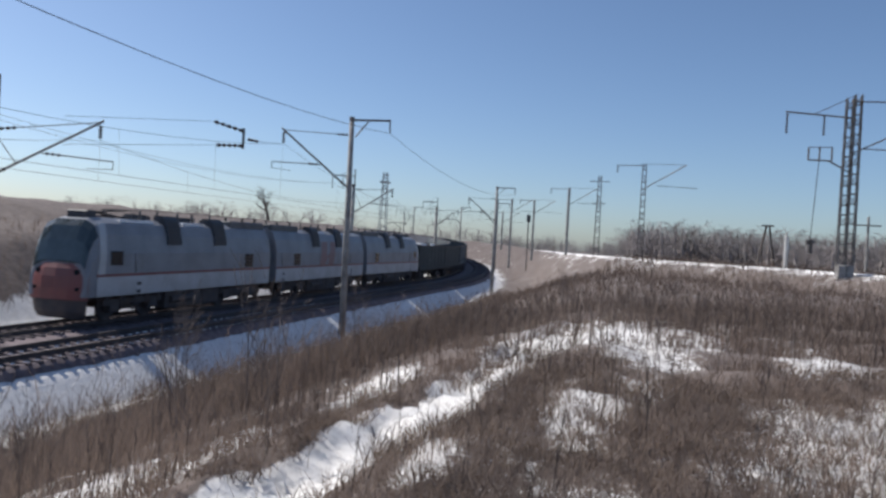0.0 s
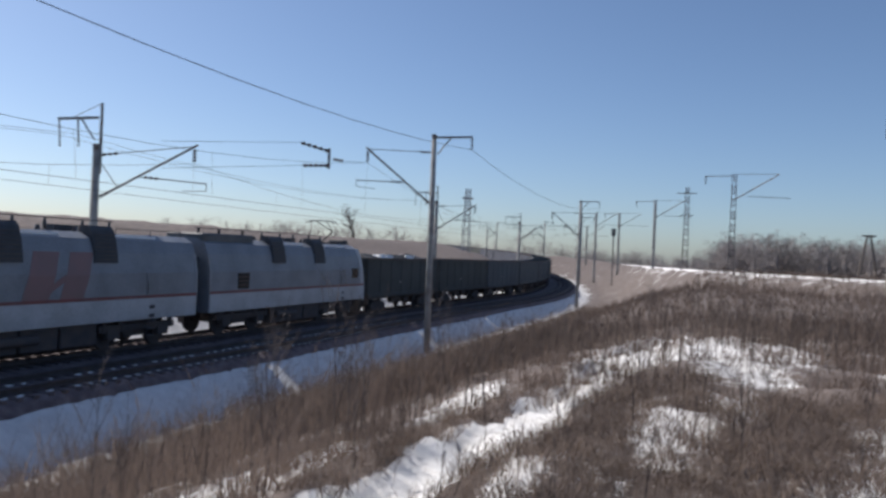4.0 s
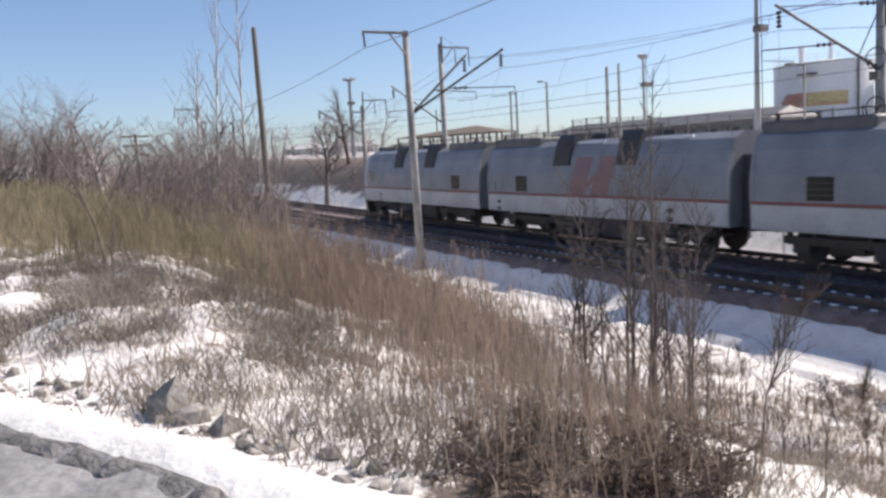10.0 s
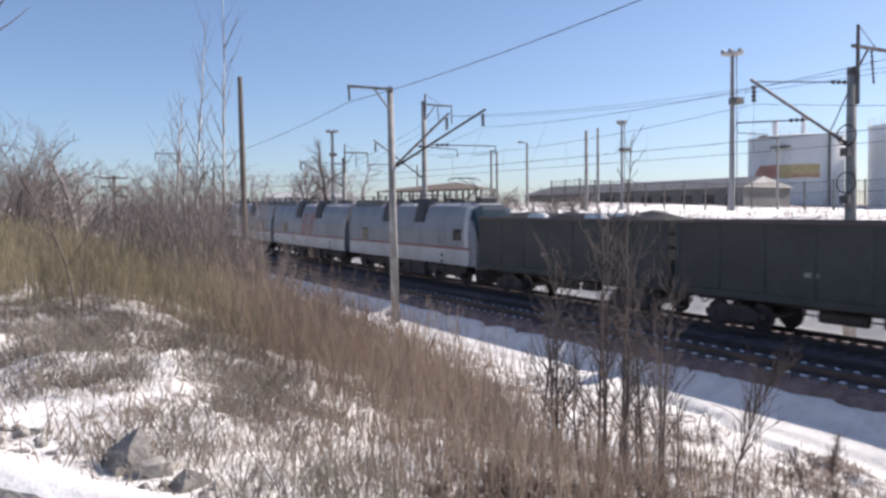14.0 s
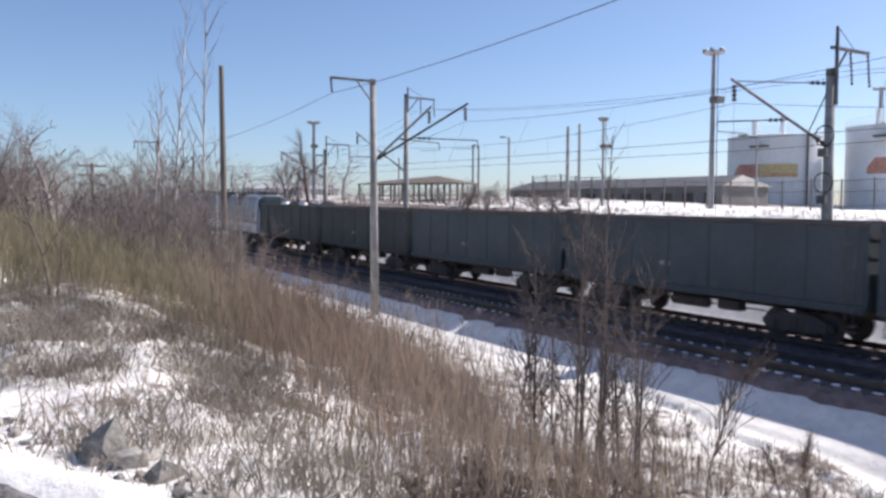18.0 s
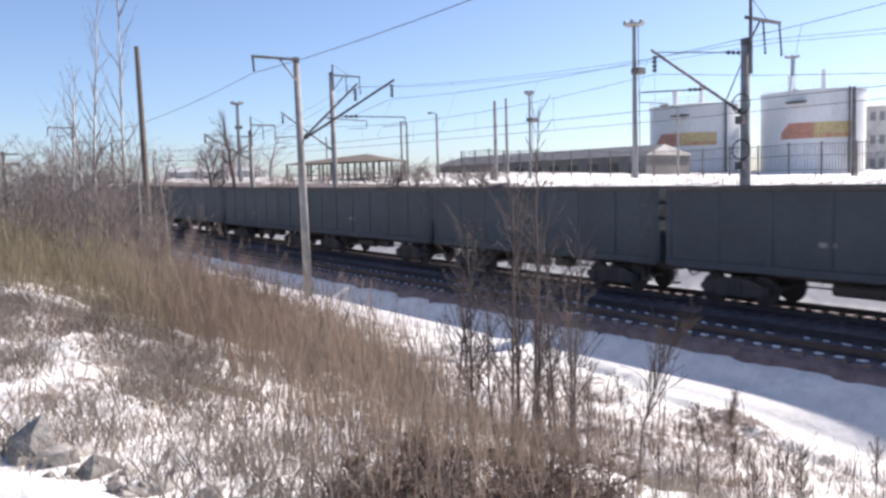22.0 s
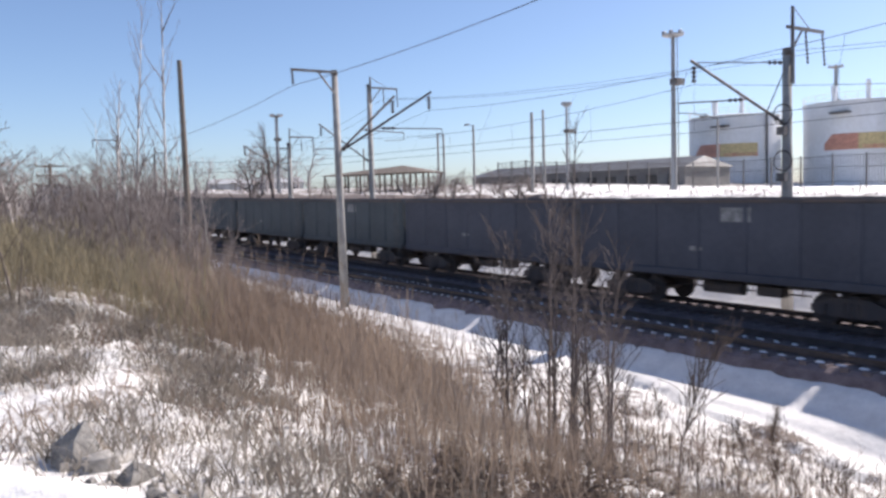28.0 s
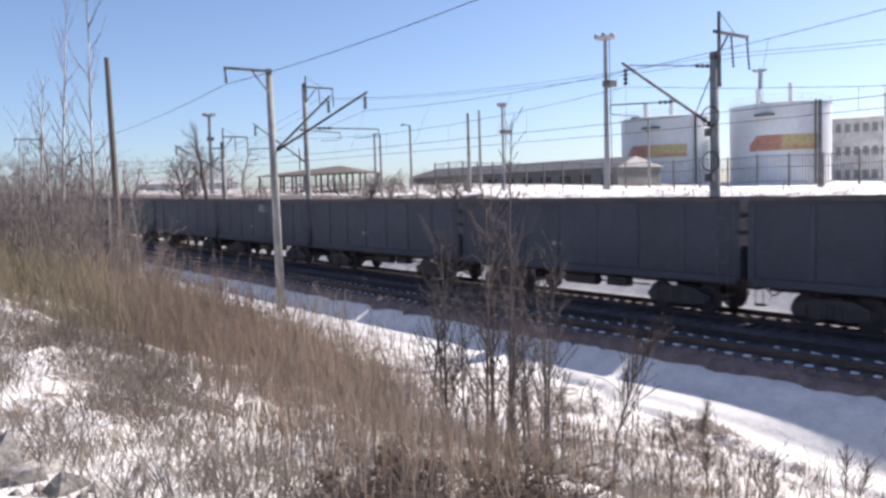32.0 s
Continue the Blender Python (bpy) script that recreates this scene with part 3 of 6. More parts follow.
def train_rows(centre0, half):
    rows = []
    for k in range(0, 33):
        s = centre0 - gone(k)
        a, b = line_at(s - half, 2.05), line_at(s + half, 2.05)
        za, zb = rail_z(a[0]), rail_z(b[0])
        x, y = (a[0] + b[0]) / 2, (a[1] + b[1]) / 2
        rows.append((float(k), pose(x, y, (za + zb) / 2, 0, -math.degrees(math.atan2(zb - za, 2 * half)), math.degrees(math.atan2(b[1] - a[1], b[0] - a[0])))))
    return rows

WHEELS = []                     # (wheelset, its place on the vehicle, radius)

def wheelset(name, x, r, parent):
    g = Geo()
    for y in (-0.8, 0.8):
        sy = 1 if y > 0 else -1
        ring = lambda yy, rr: [(rr * math.cos(a), yy, rr * math.sin(a)) for a in np.linspace(0, 2 * math.pi, 20, endpoint=False)]
        g.loft([ring(y - sy * 0.07, r + 0.028), ring(y - sy * 0.045, r + 0.028), ring(y - sy * 0.04, r), ring(y + sy * 0.06, r - 0.005), ring(y + sy * 0.06, r - 0.07), ring(y + sy * 0.02, r - 0.08), ring(y + sy * 0.05, 0.12), ring(y + sy * 0.12, 0.11)])
    g.tube([(0, -0.8, 0), (0, 0.8, 0)], 0.085, 10)
    g.box(-0.02, 0.02, -0.87, -0.85, -r * 0.7, r * 0.7)
    ob = part(name, g, M_UNDER, parent)
    ob.matrix_basis = pose(x, 0, r)
    WHEELS.append((ob, x, r))
    return ob

WAIST = [(1.15, 1.55), (2.1, 1.57), (3.05, 1.55), (3.86, 1.4), (4.36, 1.2), (4.6, 0.72)]   # height, half width
def hull_ring(x, w=1.0, top=1.0):
    p = [(-b, u) for u, b in WAIST] + [(b, u) for u, b in reversed(WAIST)]
    return [(x, a * w, 1.15 + (u - 1.15) * top) for a, u in p]

def slope_panel(g, x0, x1, z0, z1, sy, out=0.02, skew=0.0):
    """A plate lying on the sloping upper side."""
    def y_at(z):
        return float(np.interp(z, [q[0] for q in WAIST], [q[1] for q in WAIST]))
    a, b = y_at(z0) + out, y_at(z1) + out
    v = []
    for d in (0.0, -0.12):
        v += [(x0, sy * (a + d), z0), (x1, sy * (a + d), z0), (x1 + skew, sy * (b + d), z1), (x0 + skew, sy * (b + d), z1)]
    g.add(v, [(0, 1, 2, 3), (7, 6, 5, 4), (0, 4, 5, 1), (1, 5, 6, 2), (2, 6, 7, 3), (3, 7, 4, 0)])

def pantograph(parent, x, raised, d):
    """Single-arm current collector; d: which way its knee points."""
    base = part("pantograph", Geo().box(x - 0.7, x + 0.7, -0.6, 0.6, 4.62, 4.7).tube([(x - 0.6, -0.5, 4.42), (x - 0.6, -0.5, 4.65)], 0.06).tube([(x + 0.6, -0.5, 4.42), (x + 0.6, -0.5, 4.65)], 0.06).tube([(x - 0.6, 0.5, 4.42), (x - 0.6, 0.5, 4.65)], 0.06).tube([(x + 0.6, 0.5, 4.42), (x + 0.6, 0.5, 4.65)], 0.06), M_UNDER, parent, "black pantograph, raised" if raised else "black pantograph, folded down")
    knee = (x + d * 1.25, 0, 5.4) if raised else (x + d * 1.1, 0, 4.85)
    head = (x - d * 0.3, 0, 6.0) if raised else (x - d * 0.6, 0, 4.98)
    part("lower_arm", Geo().tube([(x - d * 0.3, 0, 4.7), knee], 0.045, 6).tube([(x + d * 0.1, 0.1, 4.7), (knee[0] - d * 0.1, 0.1, knee[2] - 0.06)], 0.02, 5), M_UNDER, base)
    part("upper_arm", Geo().tube([knee, (head[0], -0.35, head[2])], 0.03, 6).tube([knee, (head[0], 0.35, head[2])], 0.03, 6), M_UNDER, base)
    part("contact_strip", Geo().tube([(head[0] - 0.2, -1.0, head[2] - 0.15), (head[0] - 0.2, -0.7, head[2] + 0.03), (head[0] - 0.2, 0.7, head[2] + 0.03), (head[0] - 0.2, 1.0, head[2] - 0.15)], 0.025).tube([(head[0] + 0.25, -1.0, head[2] - 0.15), (head[0] + 0.25, -0.7, head[2] + 0.03), (head[0] + 0.25, 0.7, head[2] + 0.03), (head[0] + 0.25, 1.0, head[2] - 0.15)], 0.025).box(head[0] - 0.2, head[0] + 0.25, -0.4, -0.36, head[2], head[2] + 0.03).box(head[0] - 0.2, head[0] + 0.25, 0.36, 0.4, head[2], head[2] + 0.03), M_UNDER, base)

def loco_section(kind):
    t = thing("locomotive_section", {"front": "grey electric freight locomotive section with red cab front on the rails", "middle": "grey cabless booster locomotive section with red emblem on the rails", "rear": "grey electric locomotive section with raised pantograph on the rails"}[kind], "locomotive", group="locomotive sections")
    h = 8.29
    shift = 0.5 if kind == "middle" else 0.0
    m = -1 if kind == "front" else 1          # the front section faces the other way
    X = lambda s: m * (s - 8.75)              # from metres behind its inner end
    rings = [hull_ring(-h * m), hull_ring(h * m)]
    if kind != "middle":
        rings = [hull_ring(-h * m), hull_ring(7.0 * m), hull_ring(7.6 * m, 0.998, 0.99), hull_ring(7.9 * m, 0.99, 0.96), hull_ring(8.14 * m, 0.975, 0.88), hull_ring(8.38 * m, 0.945, 0.7), hull_ring(8.56 * m, 0.91, 0.42), hull_ring(8.62 * m, 0.89, 0.02)]
    if m < 0:
        rings.reverse()
    part("body", Geo().loft(rings), M_GREY, t)
    last = h - 0.05 if kind == "middle" else 8.1
    for sy in (-1, 1):
        lo, hi = sorted((m * (-h + 0.05), m * last))
        part("waist_stripe", Geo().box(lo, hi, *sorted((sy * 1.545, sy * 1.592)), 1.16, 2.02, bev=0.015), M_LIGHT, t, "light grey painted waist stripe")
        part("red_line", Geo().box(lo, hi, *sorted((sy * 1.553, sy * 1.589)), 2.024, 2.14), M_RED, t, "thin red line")
        for s0, s1 in ((5.9, 7.15), (10.4, 11.6)):
            a, b = sorted((X(s0 + shift), X(s1 + shift)))
            cowl = [(1.54, 3.45), (1.5, 3.75), (1.36, 4.3), (1.2, 4.7), (1.04, 4.86), (0.6, 4.86), (0.6, 4.25), (1.2, 3.5)]
            gr = part("grille", Geo().loft([[(x + 0.05 * (z - 3.45), sy * w, z) for w, z in cowl] for x in (a, b)]), M_GRILLE, t, "dark louvred air intake cowl")
            for k in range(7):
                z = 3.56 + k * 0.155
                w = float(np.interp(z, [3.45, 3.75, 4.3, 4.7], [1.54, 1.5, 1.36, 1.2])) + 0.012
                part("louvre", Geo().box(a + 0.08 + 0.05 * (z - 3.45), b - 0.08 + 0.05 * (z - 3.45), *sorted((sy * (w - 0.05), sy * (w + 0.015))), z, z + 0.05), M_UNDER, gr)
        a, b = sorted((X(2.7 + shift), X(3.68 + shift)))
        win = part("side_window", Geo().box(a, b, *sorted((sy * 1.52, sy * 1.585)), 2.2, 2.98, bev=0.02), M_GLASS, t, "dark barred side window")
        for k in range(3):
            part("window_bar", Geo().box(a + 0.03, b - 0.03, *sorted((sy * 1.57, sy * 1.6)), 2.37 + 0.2 * k, 2.4 + 0.2 * k), M_UNDER, win)
        for s in (13.9,) if kind != "middle" else (14.1, 1.6):
            a, b = sorted((X(s - 0.36), X(s + 0.36)))
            door = part("door", Geo().box(a, b, *sorted((sy * 1.5, sy * 1.577)), 2.11, 3.05, bev=0.006), M_GREY2, t, "grey side door")
            part("handle", Geo().tube([(a + 0.08, sy * 1.6, 2.2), (a + 0.08, sy * 1.6, 2.7)], 0.014, 5), M_STEEL, door)
            for k in range(3):
                part("step", Geo().box(a + 0.1, b - 0.1, *sorted((sy * 1.35, sy * 1.6)), 0.45 + 0.28 * k, 0.49 + 0.28 * k), M_UNDER, t)
            for k in range(2):
                part("marking", Geo().box(a + 0.2, b - 0.2, *sorted((sy * 1.585, sy * 1.597)), 1.22 + 0.36 * k, 1.37 + 0.36 * k), M_GRILLE, t, "small dark stencil patch")
        # roof gutter with a line of snow
        for s0, s1 in ((7.6, 9.6), (12.2, 14.8)):
            a, b = sorted((X(s0), X(s1)))
            part("roof_snow", Geo().box(a, b, *sorted((sy * 0.85, sy * 1.05)), 4.4, 4.53, bev=0.03), M_SNOW, t, "thin line of snow on the roof edge")
        if kind == "middle":
            for s0, s1, sk in ((7.6, 8.75, 0.3), (9.25, 10.35, 0.3)):
                v = []
                for d in (0.0, -0.03):
                    v += [(X(s0), sy * (1.583 + d), 2.12), (X(s1), sy * (1.583 + d), 2.12), (X(s1) + sk, sy * (1.562 + d), 2.98), (X(s0) + sk, sy * (1.562 + d), 2.98)]
                    v += [(X(s0) + sk + 0.25, sy * (1.42 + d), 3.84), (X(s1) + sk + 0.25, sy * (1.42 + d), 3.84)]
                g = Geo().add(v, [(0, 1, 2, 3), (3, 2, 5, 4), (9, 8, 7, 6), (10, 11, 8, 9), (0, 6, 7, 1), (1, 7, 8, 2), (2, 8, 11, 5), (5, 11, 10, 4), (4, 10, 9, 3), (3, 9, 6, 0)])
                part("emblem", g, M_EMBLEM, t, "red painted emblem")
            v = [(X(u), sy * q, z) for q in (1.58, 1.555) for u, z in ((8.7, 2.3), (9.5, 2.78), (9.5, 3.02), (8.7, 2.54))]
            part("emblem", Geo().add(v, [(0, 1, 2, 3), (7, 6, 5, 4), (0, 4, 5, 1), (1, 5, 6, 2), (2, 6, 7, 3), (3, 7, 4, 0)]), M_EMBLEM, t, "red painted emblem")
        if kind != "middle":
            a, b = sorted((X(15.1), X(16.0)))
            g = Geo()
            for z0, z1, k in ((2.03, 3.05, 0), (3.05, 3.86, 1), (3.86, 4.35, 2)):
                x0, x1 = sorted((m * (7.62 - 0.1 * k), m * (8.05 - 0.1 * k)))
                slope_panel(g, x0, x1, z0, z1, sy, 0.02, -m * 0.1)
            part("corner_post", g, M_LIGHT, t, "light grey painted cab corner")
            part("cab_window", Geo().box(a, b, *sorted((sy * 1.5, sy * 1.572)), 2.5, 3.15, bev=0.03), M_GLASS, t, "dark cab side window")
    # roof gear
    a, b = sorted((X(0.5), X(4.7)))
    part("roof_box", Geo().box(a, b, -1.05, 1.05, 4.3, 4.84, bev=0.07), M_ROOF, t, "dark raised roof housing")
    a, b = sorted((X(8.0), X(9.6)))
    part("roof_hatch", Geo().box(a, b, -0.8, 0.8, 4.38, 4.58, bev=0.05), M_ROOF, t)
    g = Geo()
    for k, s in enumerate((0.8, 2.4, 4.4, 6.2, 8.0, 9.4, 11.2, 12.6)):
        z0 = 4.82 if s < 4.6 else (4.56 if 8 <= s <= 9.6 else 4.4)
        ins = Geo().tube([(X(s), -0.55, z0), (X(s), -0.55, z0 + 0.1), (X(s), -0.55, z0 + 0.12), (X(s), -0.55, z0 + 0.22), (X(s), -0.55, 5.06)], [0.06, 0.09, 0.05, 0.09, 0.04], 8)
        part("roof_insulator", ins, M_PORCELAIN, t)
        if s in (6.2, 9.4, 11.2):
            part("roof_insulator", Geo().tube([(X(s) + 0.4, 0.2, 4.4), (X(s) + 0.4, 0.2, 4.55), (X(s) + 0.4, 0.2, 4.8)], [0.1, 0.14, 0.07], 8), M_PORCELAIN, t)
    g.tube([(X(0.5), -0.55, 5.07), (X(12.8), -0.55, 5.07)], 0.022, 5)
    part("roof_busbar", g, M_UNDER, t)
    if kind == "middle":
        g = Geo().tube([(X(12.6), -0.9, 4.35), (X(12.6), -0.9, 4.8), (X(16.6), -0.9, 4.8), (X(16.6), -0.9, 4.35)], 0.022, 5).tube([(X(14.6), -0.9, 4.35), (X(14.6), -0.9, 4.8)], 0.02, 5)
        part("roof_handrail", g, M_UNDER, t)
    else:
        pantograph(t, X(14.0), kind == "rear", m)
        part("headlamp_box", Geo().box(*sorted((X(15.75), X(16.35))), -0.55, 0.55, 4.3, 4.9, bev=0.06), M_GRILLE, t, "dark lamp housing above the windscreen")
        # nose: windscreen and coloured front
        rings = []
        for x, w, top in ((8.545, 0.913, 0.44), (8.38, 0.945, 0.7), (8.14, 0.975, 0.88), (7.9, 0.99, 0.96)):
            skin = [q for q in hull_ring(x * m, w, top)][3:9]
            rings.append([(q[0] + m * 0.035, q[1] * 1.004, q[2] + 0.012) for q in skin] + [(q[0] - m * 0.03, q[1] * 0.97, q[2] - 0.03) for q in reversed(skin)])
        if m < 0:
            rings.reverse()
        g = Geo().loft(rings)
        part("windscreen", g, M_CABGLASS, t, "dark raked windscreen")
        across = (-1, -0.8, -0.45, 0, 0.45, 0.8, 1)
        bow = lambda x, w, z: [(m * (x - 0.34 * abs(a) ** 2.5), a * w, z) for a in across] + [(m * (x - 0.34 * abs(a) ** 2.5 - 0.1), a * w * 0.97, z) for a in reversed(across)]
        g = Geo().loft([bow(x, w, z) for x, w, z in ((8.82, 1.43, 1.02), (8.84, 1.46, 1.5), (8.8, 1.47, 2.0), (8.72, 1.44, 2.35), (8.63, 1.4, 2.56))])
        part("nose_panel", g, M_RED if kind == "front" else M_LIGHT, t, "red painted lower nose" if kind == "front" else "light grey lower nose")
        for sy in (-1, 1):
            part("headlight", Geo().tube([(m * 8.45, sy * 0.95, 2.22), (m * 8.66, sy * 0.95, 2.22)], 0.12, 12), M_GLASS, t)
            part("buffer_light", Geo().tube([(m * 8.5, sy * 1.05, 1.5), (m * 8.74, sy * 1.05, 1.5)], 0.08, 10), M_GLASS, t)
        part("rail_guard", Geo().loft([bow(x, w, z) for x, w, z in ((8.62, 1.2, 0.22), (8.74, 1.3, 0.5), (8.78, 1.38, 1.0))]), M_UNDER, t)
    ends = (-h * m, h * m) if kind == "middle" else (-h * m,)
    for x in ends:
        sx = 1 if x > 0 else -1
        part("gangway", Geo().box(*sorted((x, x + sx * 0.45)), -0.95, 0.95, 1.1, 3.75, bev=0.05), M_GRILLE, t, "black corridor bellows")
        for sy in (-1, 1):
            g = Geo()
            x0, x1 = sorted((x - sx * 0.14, x + sx * 0.015))
            for z0, z1 in ((2.11, 3.05), (3.05, 3.86)):
                slope_panel(g, x0, x1, z0, z1, sy, 0.015)
            part("end_frame", g, M_PALEGREY, t, "pale end frame")
    for x in (-8.75, 8.75):
        part("coupler", Geo().box(*sorted((x * 0.94, x)), -0.14, 0.14, 0.92, 1.2, bev=0.03), M_UNDER, t)
    for x in (-5.0, 5.0):
        bg = Geo()
        for sy in (-1, 1):
            bg.box(x - 2.2, x + 2.2, *sorted((sy * 1.0, sy * 1.25)), 0.72, 0.98)
            for dx in (-1.45, 1.45):
                bg.box(x + dx - 0.32, x + dx + 0.32, *sorted((sy * 0.98, sy * 1.3)), 0.42, 0.82)
                bg.tube([(x + dx - 0.5, sy * 1.2, 0.7), (x + dx - 0.5, sy * 1.2, 1.12)], 0.1, 8).tube([(x + dx + 0.5, sy * 1.2, 0.7), (x + dx + 0.5, sy * 1.2, 1.12)], 0.1, 8)
        bg.box(x - 0.6, x + 0.6, -1.0, 1.0, 0.45, 1.1)
        part("bogie", bg, M_UNDER, t)
        for dx in (-1.45, 1.45):
            wheelset("wheelset", x + dx, 0.62, t)
        part("sand_pipe", Geo().tube([(x - 2.3, -1.1, 1.1), (x - 2.4, -0.95, 0.15)], 0.025, 5), M_UNDER, t)
    for a, b in ((-2.6, -1.0), (-0.9, 0.75), (0.85, 2.6)):
        part("equipment_box", Geo().box(a, b, -1.35, 1.35, 0.3, 1.14, bev=0.04), M_UNDER, t)
    part("air_tank", Geo().tube([(-2.3, -1.42, 0.75), (-0.3, -1.42, 0.75)], 0.18, 10), M_UNDER, t)
    return t

def gondola(heaped, paint, barred, label):
    t = thing("gondola_wagon", label, "wagon", group="coal train wagons")
    L, Wd, z0, z1 = 6.76, 1.45, 1.25, 3.82
    for sy in (-1, 1):
        part("side_wall", Geo().box(-L, L, *sorted((sy * (Wd - 0.05), sy * Wd)), z0, z1), paint, t)
        part("top_rail", Geo().box(-L, L, *sorted((sy * (Wd + 0.003), sy * (Wd + 0.1))), z1 - 0.1, z1 + 0.02, bev=0.02), M_RUSTRIM, t, "rusty brown top rail")
        part("sill", Geo().box(-L, L, *sorted((sy * (Wd + 0.003), sy * (Wd + 0.1))), z0 - 0.12, z0 + 0.14, bev=0.02), paint, t)
        for k in range(8):
            x = -L + 0.12 + k * (2 * L - 0.24) / 7
            part("rib", rib_mesh(paint), paint, t).matrix_basis = pose(x, sy * (Wd + 0.052), 0, 0, 0, 0 if sy > 0 else 180)
        part("ladder", Geo().tube([(L - 0.25, sy * (Wd + 0.16), 1.2), (L - 0.25, sy * (Wd + 0.16), z1)], 0.015, 4).tube([(L - 0.6, sy * (Wd + 0.16), 1.2), (L - 0.6, sy * (Wd + 0.16), z1)], 0.015, 4).box(L - 0.6, L - 0.25, *sorted((sy * (Wd + 0.15), sy * (Wd + 0.17))), 1.8, 1.83).box(L - 0.6, L - 0.25, *sorted((sy * (Wd + 0.15), sy * (Wd + 0.17))), 2.5, 2.53).box(L - 0.6, L - 0.25, *sorted((sy * (Wd + 0.15), sy * (Wd + 0.17))), 3.2, 3.23), M_STEEL, t)
        if barred:
            part("painted_bar", Geo().box(0.0, 1.15, *sorted((sy * (Wd + 0.001), sy * (Wd + 0.012))), 3.08, 3.55), M_PALE2, t, "faded pale painted bar")
        part("stencil", Geo().box(-1.3, -0.8, *sorted((sy * (Wd + 0.001), sy * (Wd + 0.01))), 2.05, 2.2), M_PALE2, t, "small faded stencil bar")
    for sx in (-1, 1):
        part("end_wall", Geo().box(*sorted((sx * L, sx * (L + 0.05))), -Wd, Wd, z0, z1), paint, t)
        g = Geo()
        for z in (1.7, 2.25, 2.8, 3.35):
            g.box(*sorted((sx * (L + 0.053), sx * (L + 0.07))), -Wd + 0.1, Wd - 0.1, z, z + 0.12)
        part("end_ribs", g, paint, t)
        part("coupler", Geo().box(*sorted((sx * L, sx * 6.96)), -0.14, 0.14, 0.9, 1.18, bev=0.03), M_UNDER, t)
        part("brake_hose", Geo().tube([(sx * 6.5, 0.35, 1.05), (sx * 6.75, 0.35, 0.75), (sx * 6.93, 0.3, 0.62)], 0.03, 5), M_UNDER, t)
        part("end_step", Geo().box(*sorted((sx * 6.2, sx * 6.5)), -1.62, -1.4, 0.55, 0.6).tube([(sx * 6.22, -1.58, 0.58), (sx * 6.22, -1.58, 1.2)], 0.015, 4).tube([(sx * 6.48, -1.58, 0.58), (sx * 6.48, -1.58, 1.2)], 0.015, 4), M_STEEL, t)
    part("floor", Geo().box(-L, L, -Wd, Wd, z0 - 0.06, z0 + 0.02), M_UNDER, t)
    part("centre_beam", Geo().box(-L, L, -0.3, 0.3, 0.85, 1.19), M_UNDER, t)
    for k in range(7):
        x = -2.75 + k * 0.917
        part("hatch", Geo().add([(x - 0.4, -1.4, 1.19), (x + 0.4, -1.4, 1.19), (x + 0.4, -0.35, 0.98), (x - 0.4, -0.35, 0.98), (x - 0.4, -1.4, 1.13), (x + 0.4, -1.4, 1.13), (x + 0.4, -0.35, 0.92), (x - 0.4, -0.35, 0.92)], [(0, 1, 2, 3), (7, 6, 5, 4), (0, 4, 5, 1), (1, 5, 6, 2), (2, 6, 7, 3), (3, 7, 4, 0)]), M_UNDER, t)
    part("brake_gear", Geo().tube([(-1.2, -0.7, 0.75), (0.4, -0.7, 0.75)], 0.2, 10).box(1.0, 1.9, -0.9, -0.5, 0.62, 0.95).tube([(-2.6, -0.5, 0.72), (2.7, -0.5, 0.72)], 0.03, 5), M_UNDER, t)
    # the load
    g = Geo()
    nx, ny = 40, 9
    for i in range(nx):
        for j in range(ny):
            u, w = -1 + 2 * i / (nx - 1), -1 + 2 * j / (ny - 1)
            top = 3.6 + 0.05 * noise.noise((i * 0.8, j * 0.8, 2.0))
            if heaped:
                top += (0.42 + 0.25 * noise.noise((u * 4.0, w * 1.5, 6.0))) * (1 - abs(w) ** 2) * min(1.0, (1 - abs(u)) * 6)
            g.v.append((u * (L - 0.02), w * (Wd - 0.07), top))
    for i in range(nx - 1):
        for j in range(ny - 1):
            g.f.append((i * ny + j, (i + 1) * ny + j, (i + 1) * ny + j + 1, i * ny + j + 1))
    part("coal_load", g, M_COAL, t, "black coal")
    if heaped:
        rnd = random.Random(3)
        for k in range(9):
            x, y, r = rnd.uniform(-5.6, 5.6), rnd.uniform(-0.9, 0.3), rnd.uniform(0.25, 0.6)
            z = 3.88 + 0.1 * rnd.random()
            ring = [(x + r * 1.6 * math.cos(a), y + r * 0.6 * math.sin(a), z - 0.2) for a in np.linspace(0, 2 * math.pi, 10, endpoint=False)]
            part("load_snow", Geo().loft([ring, [(x + (p[0] - x) * 0.55, y + (p[1] - y) * 0.55, z + 0.1) for p in ring]]), M_SNOW, t, "patch of snow on the coal")
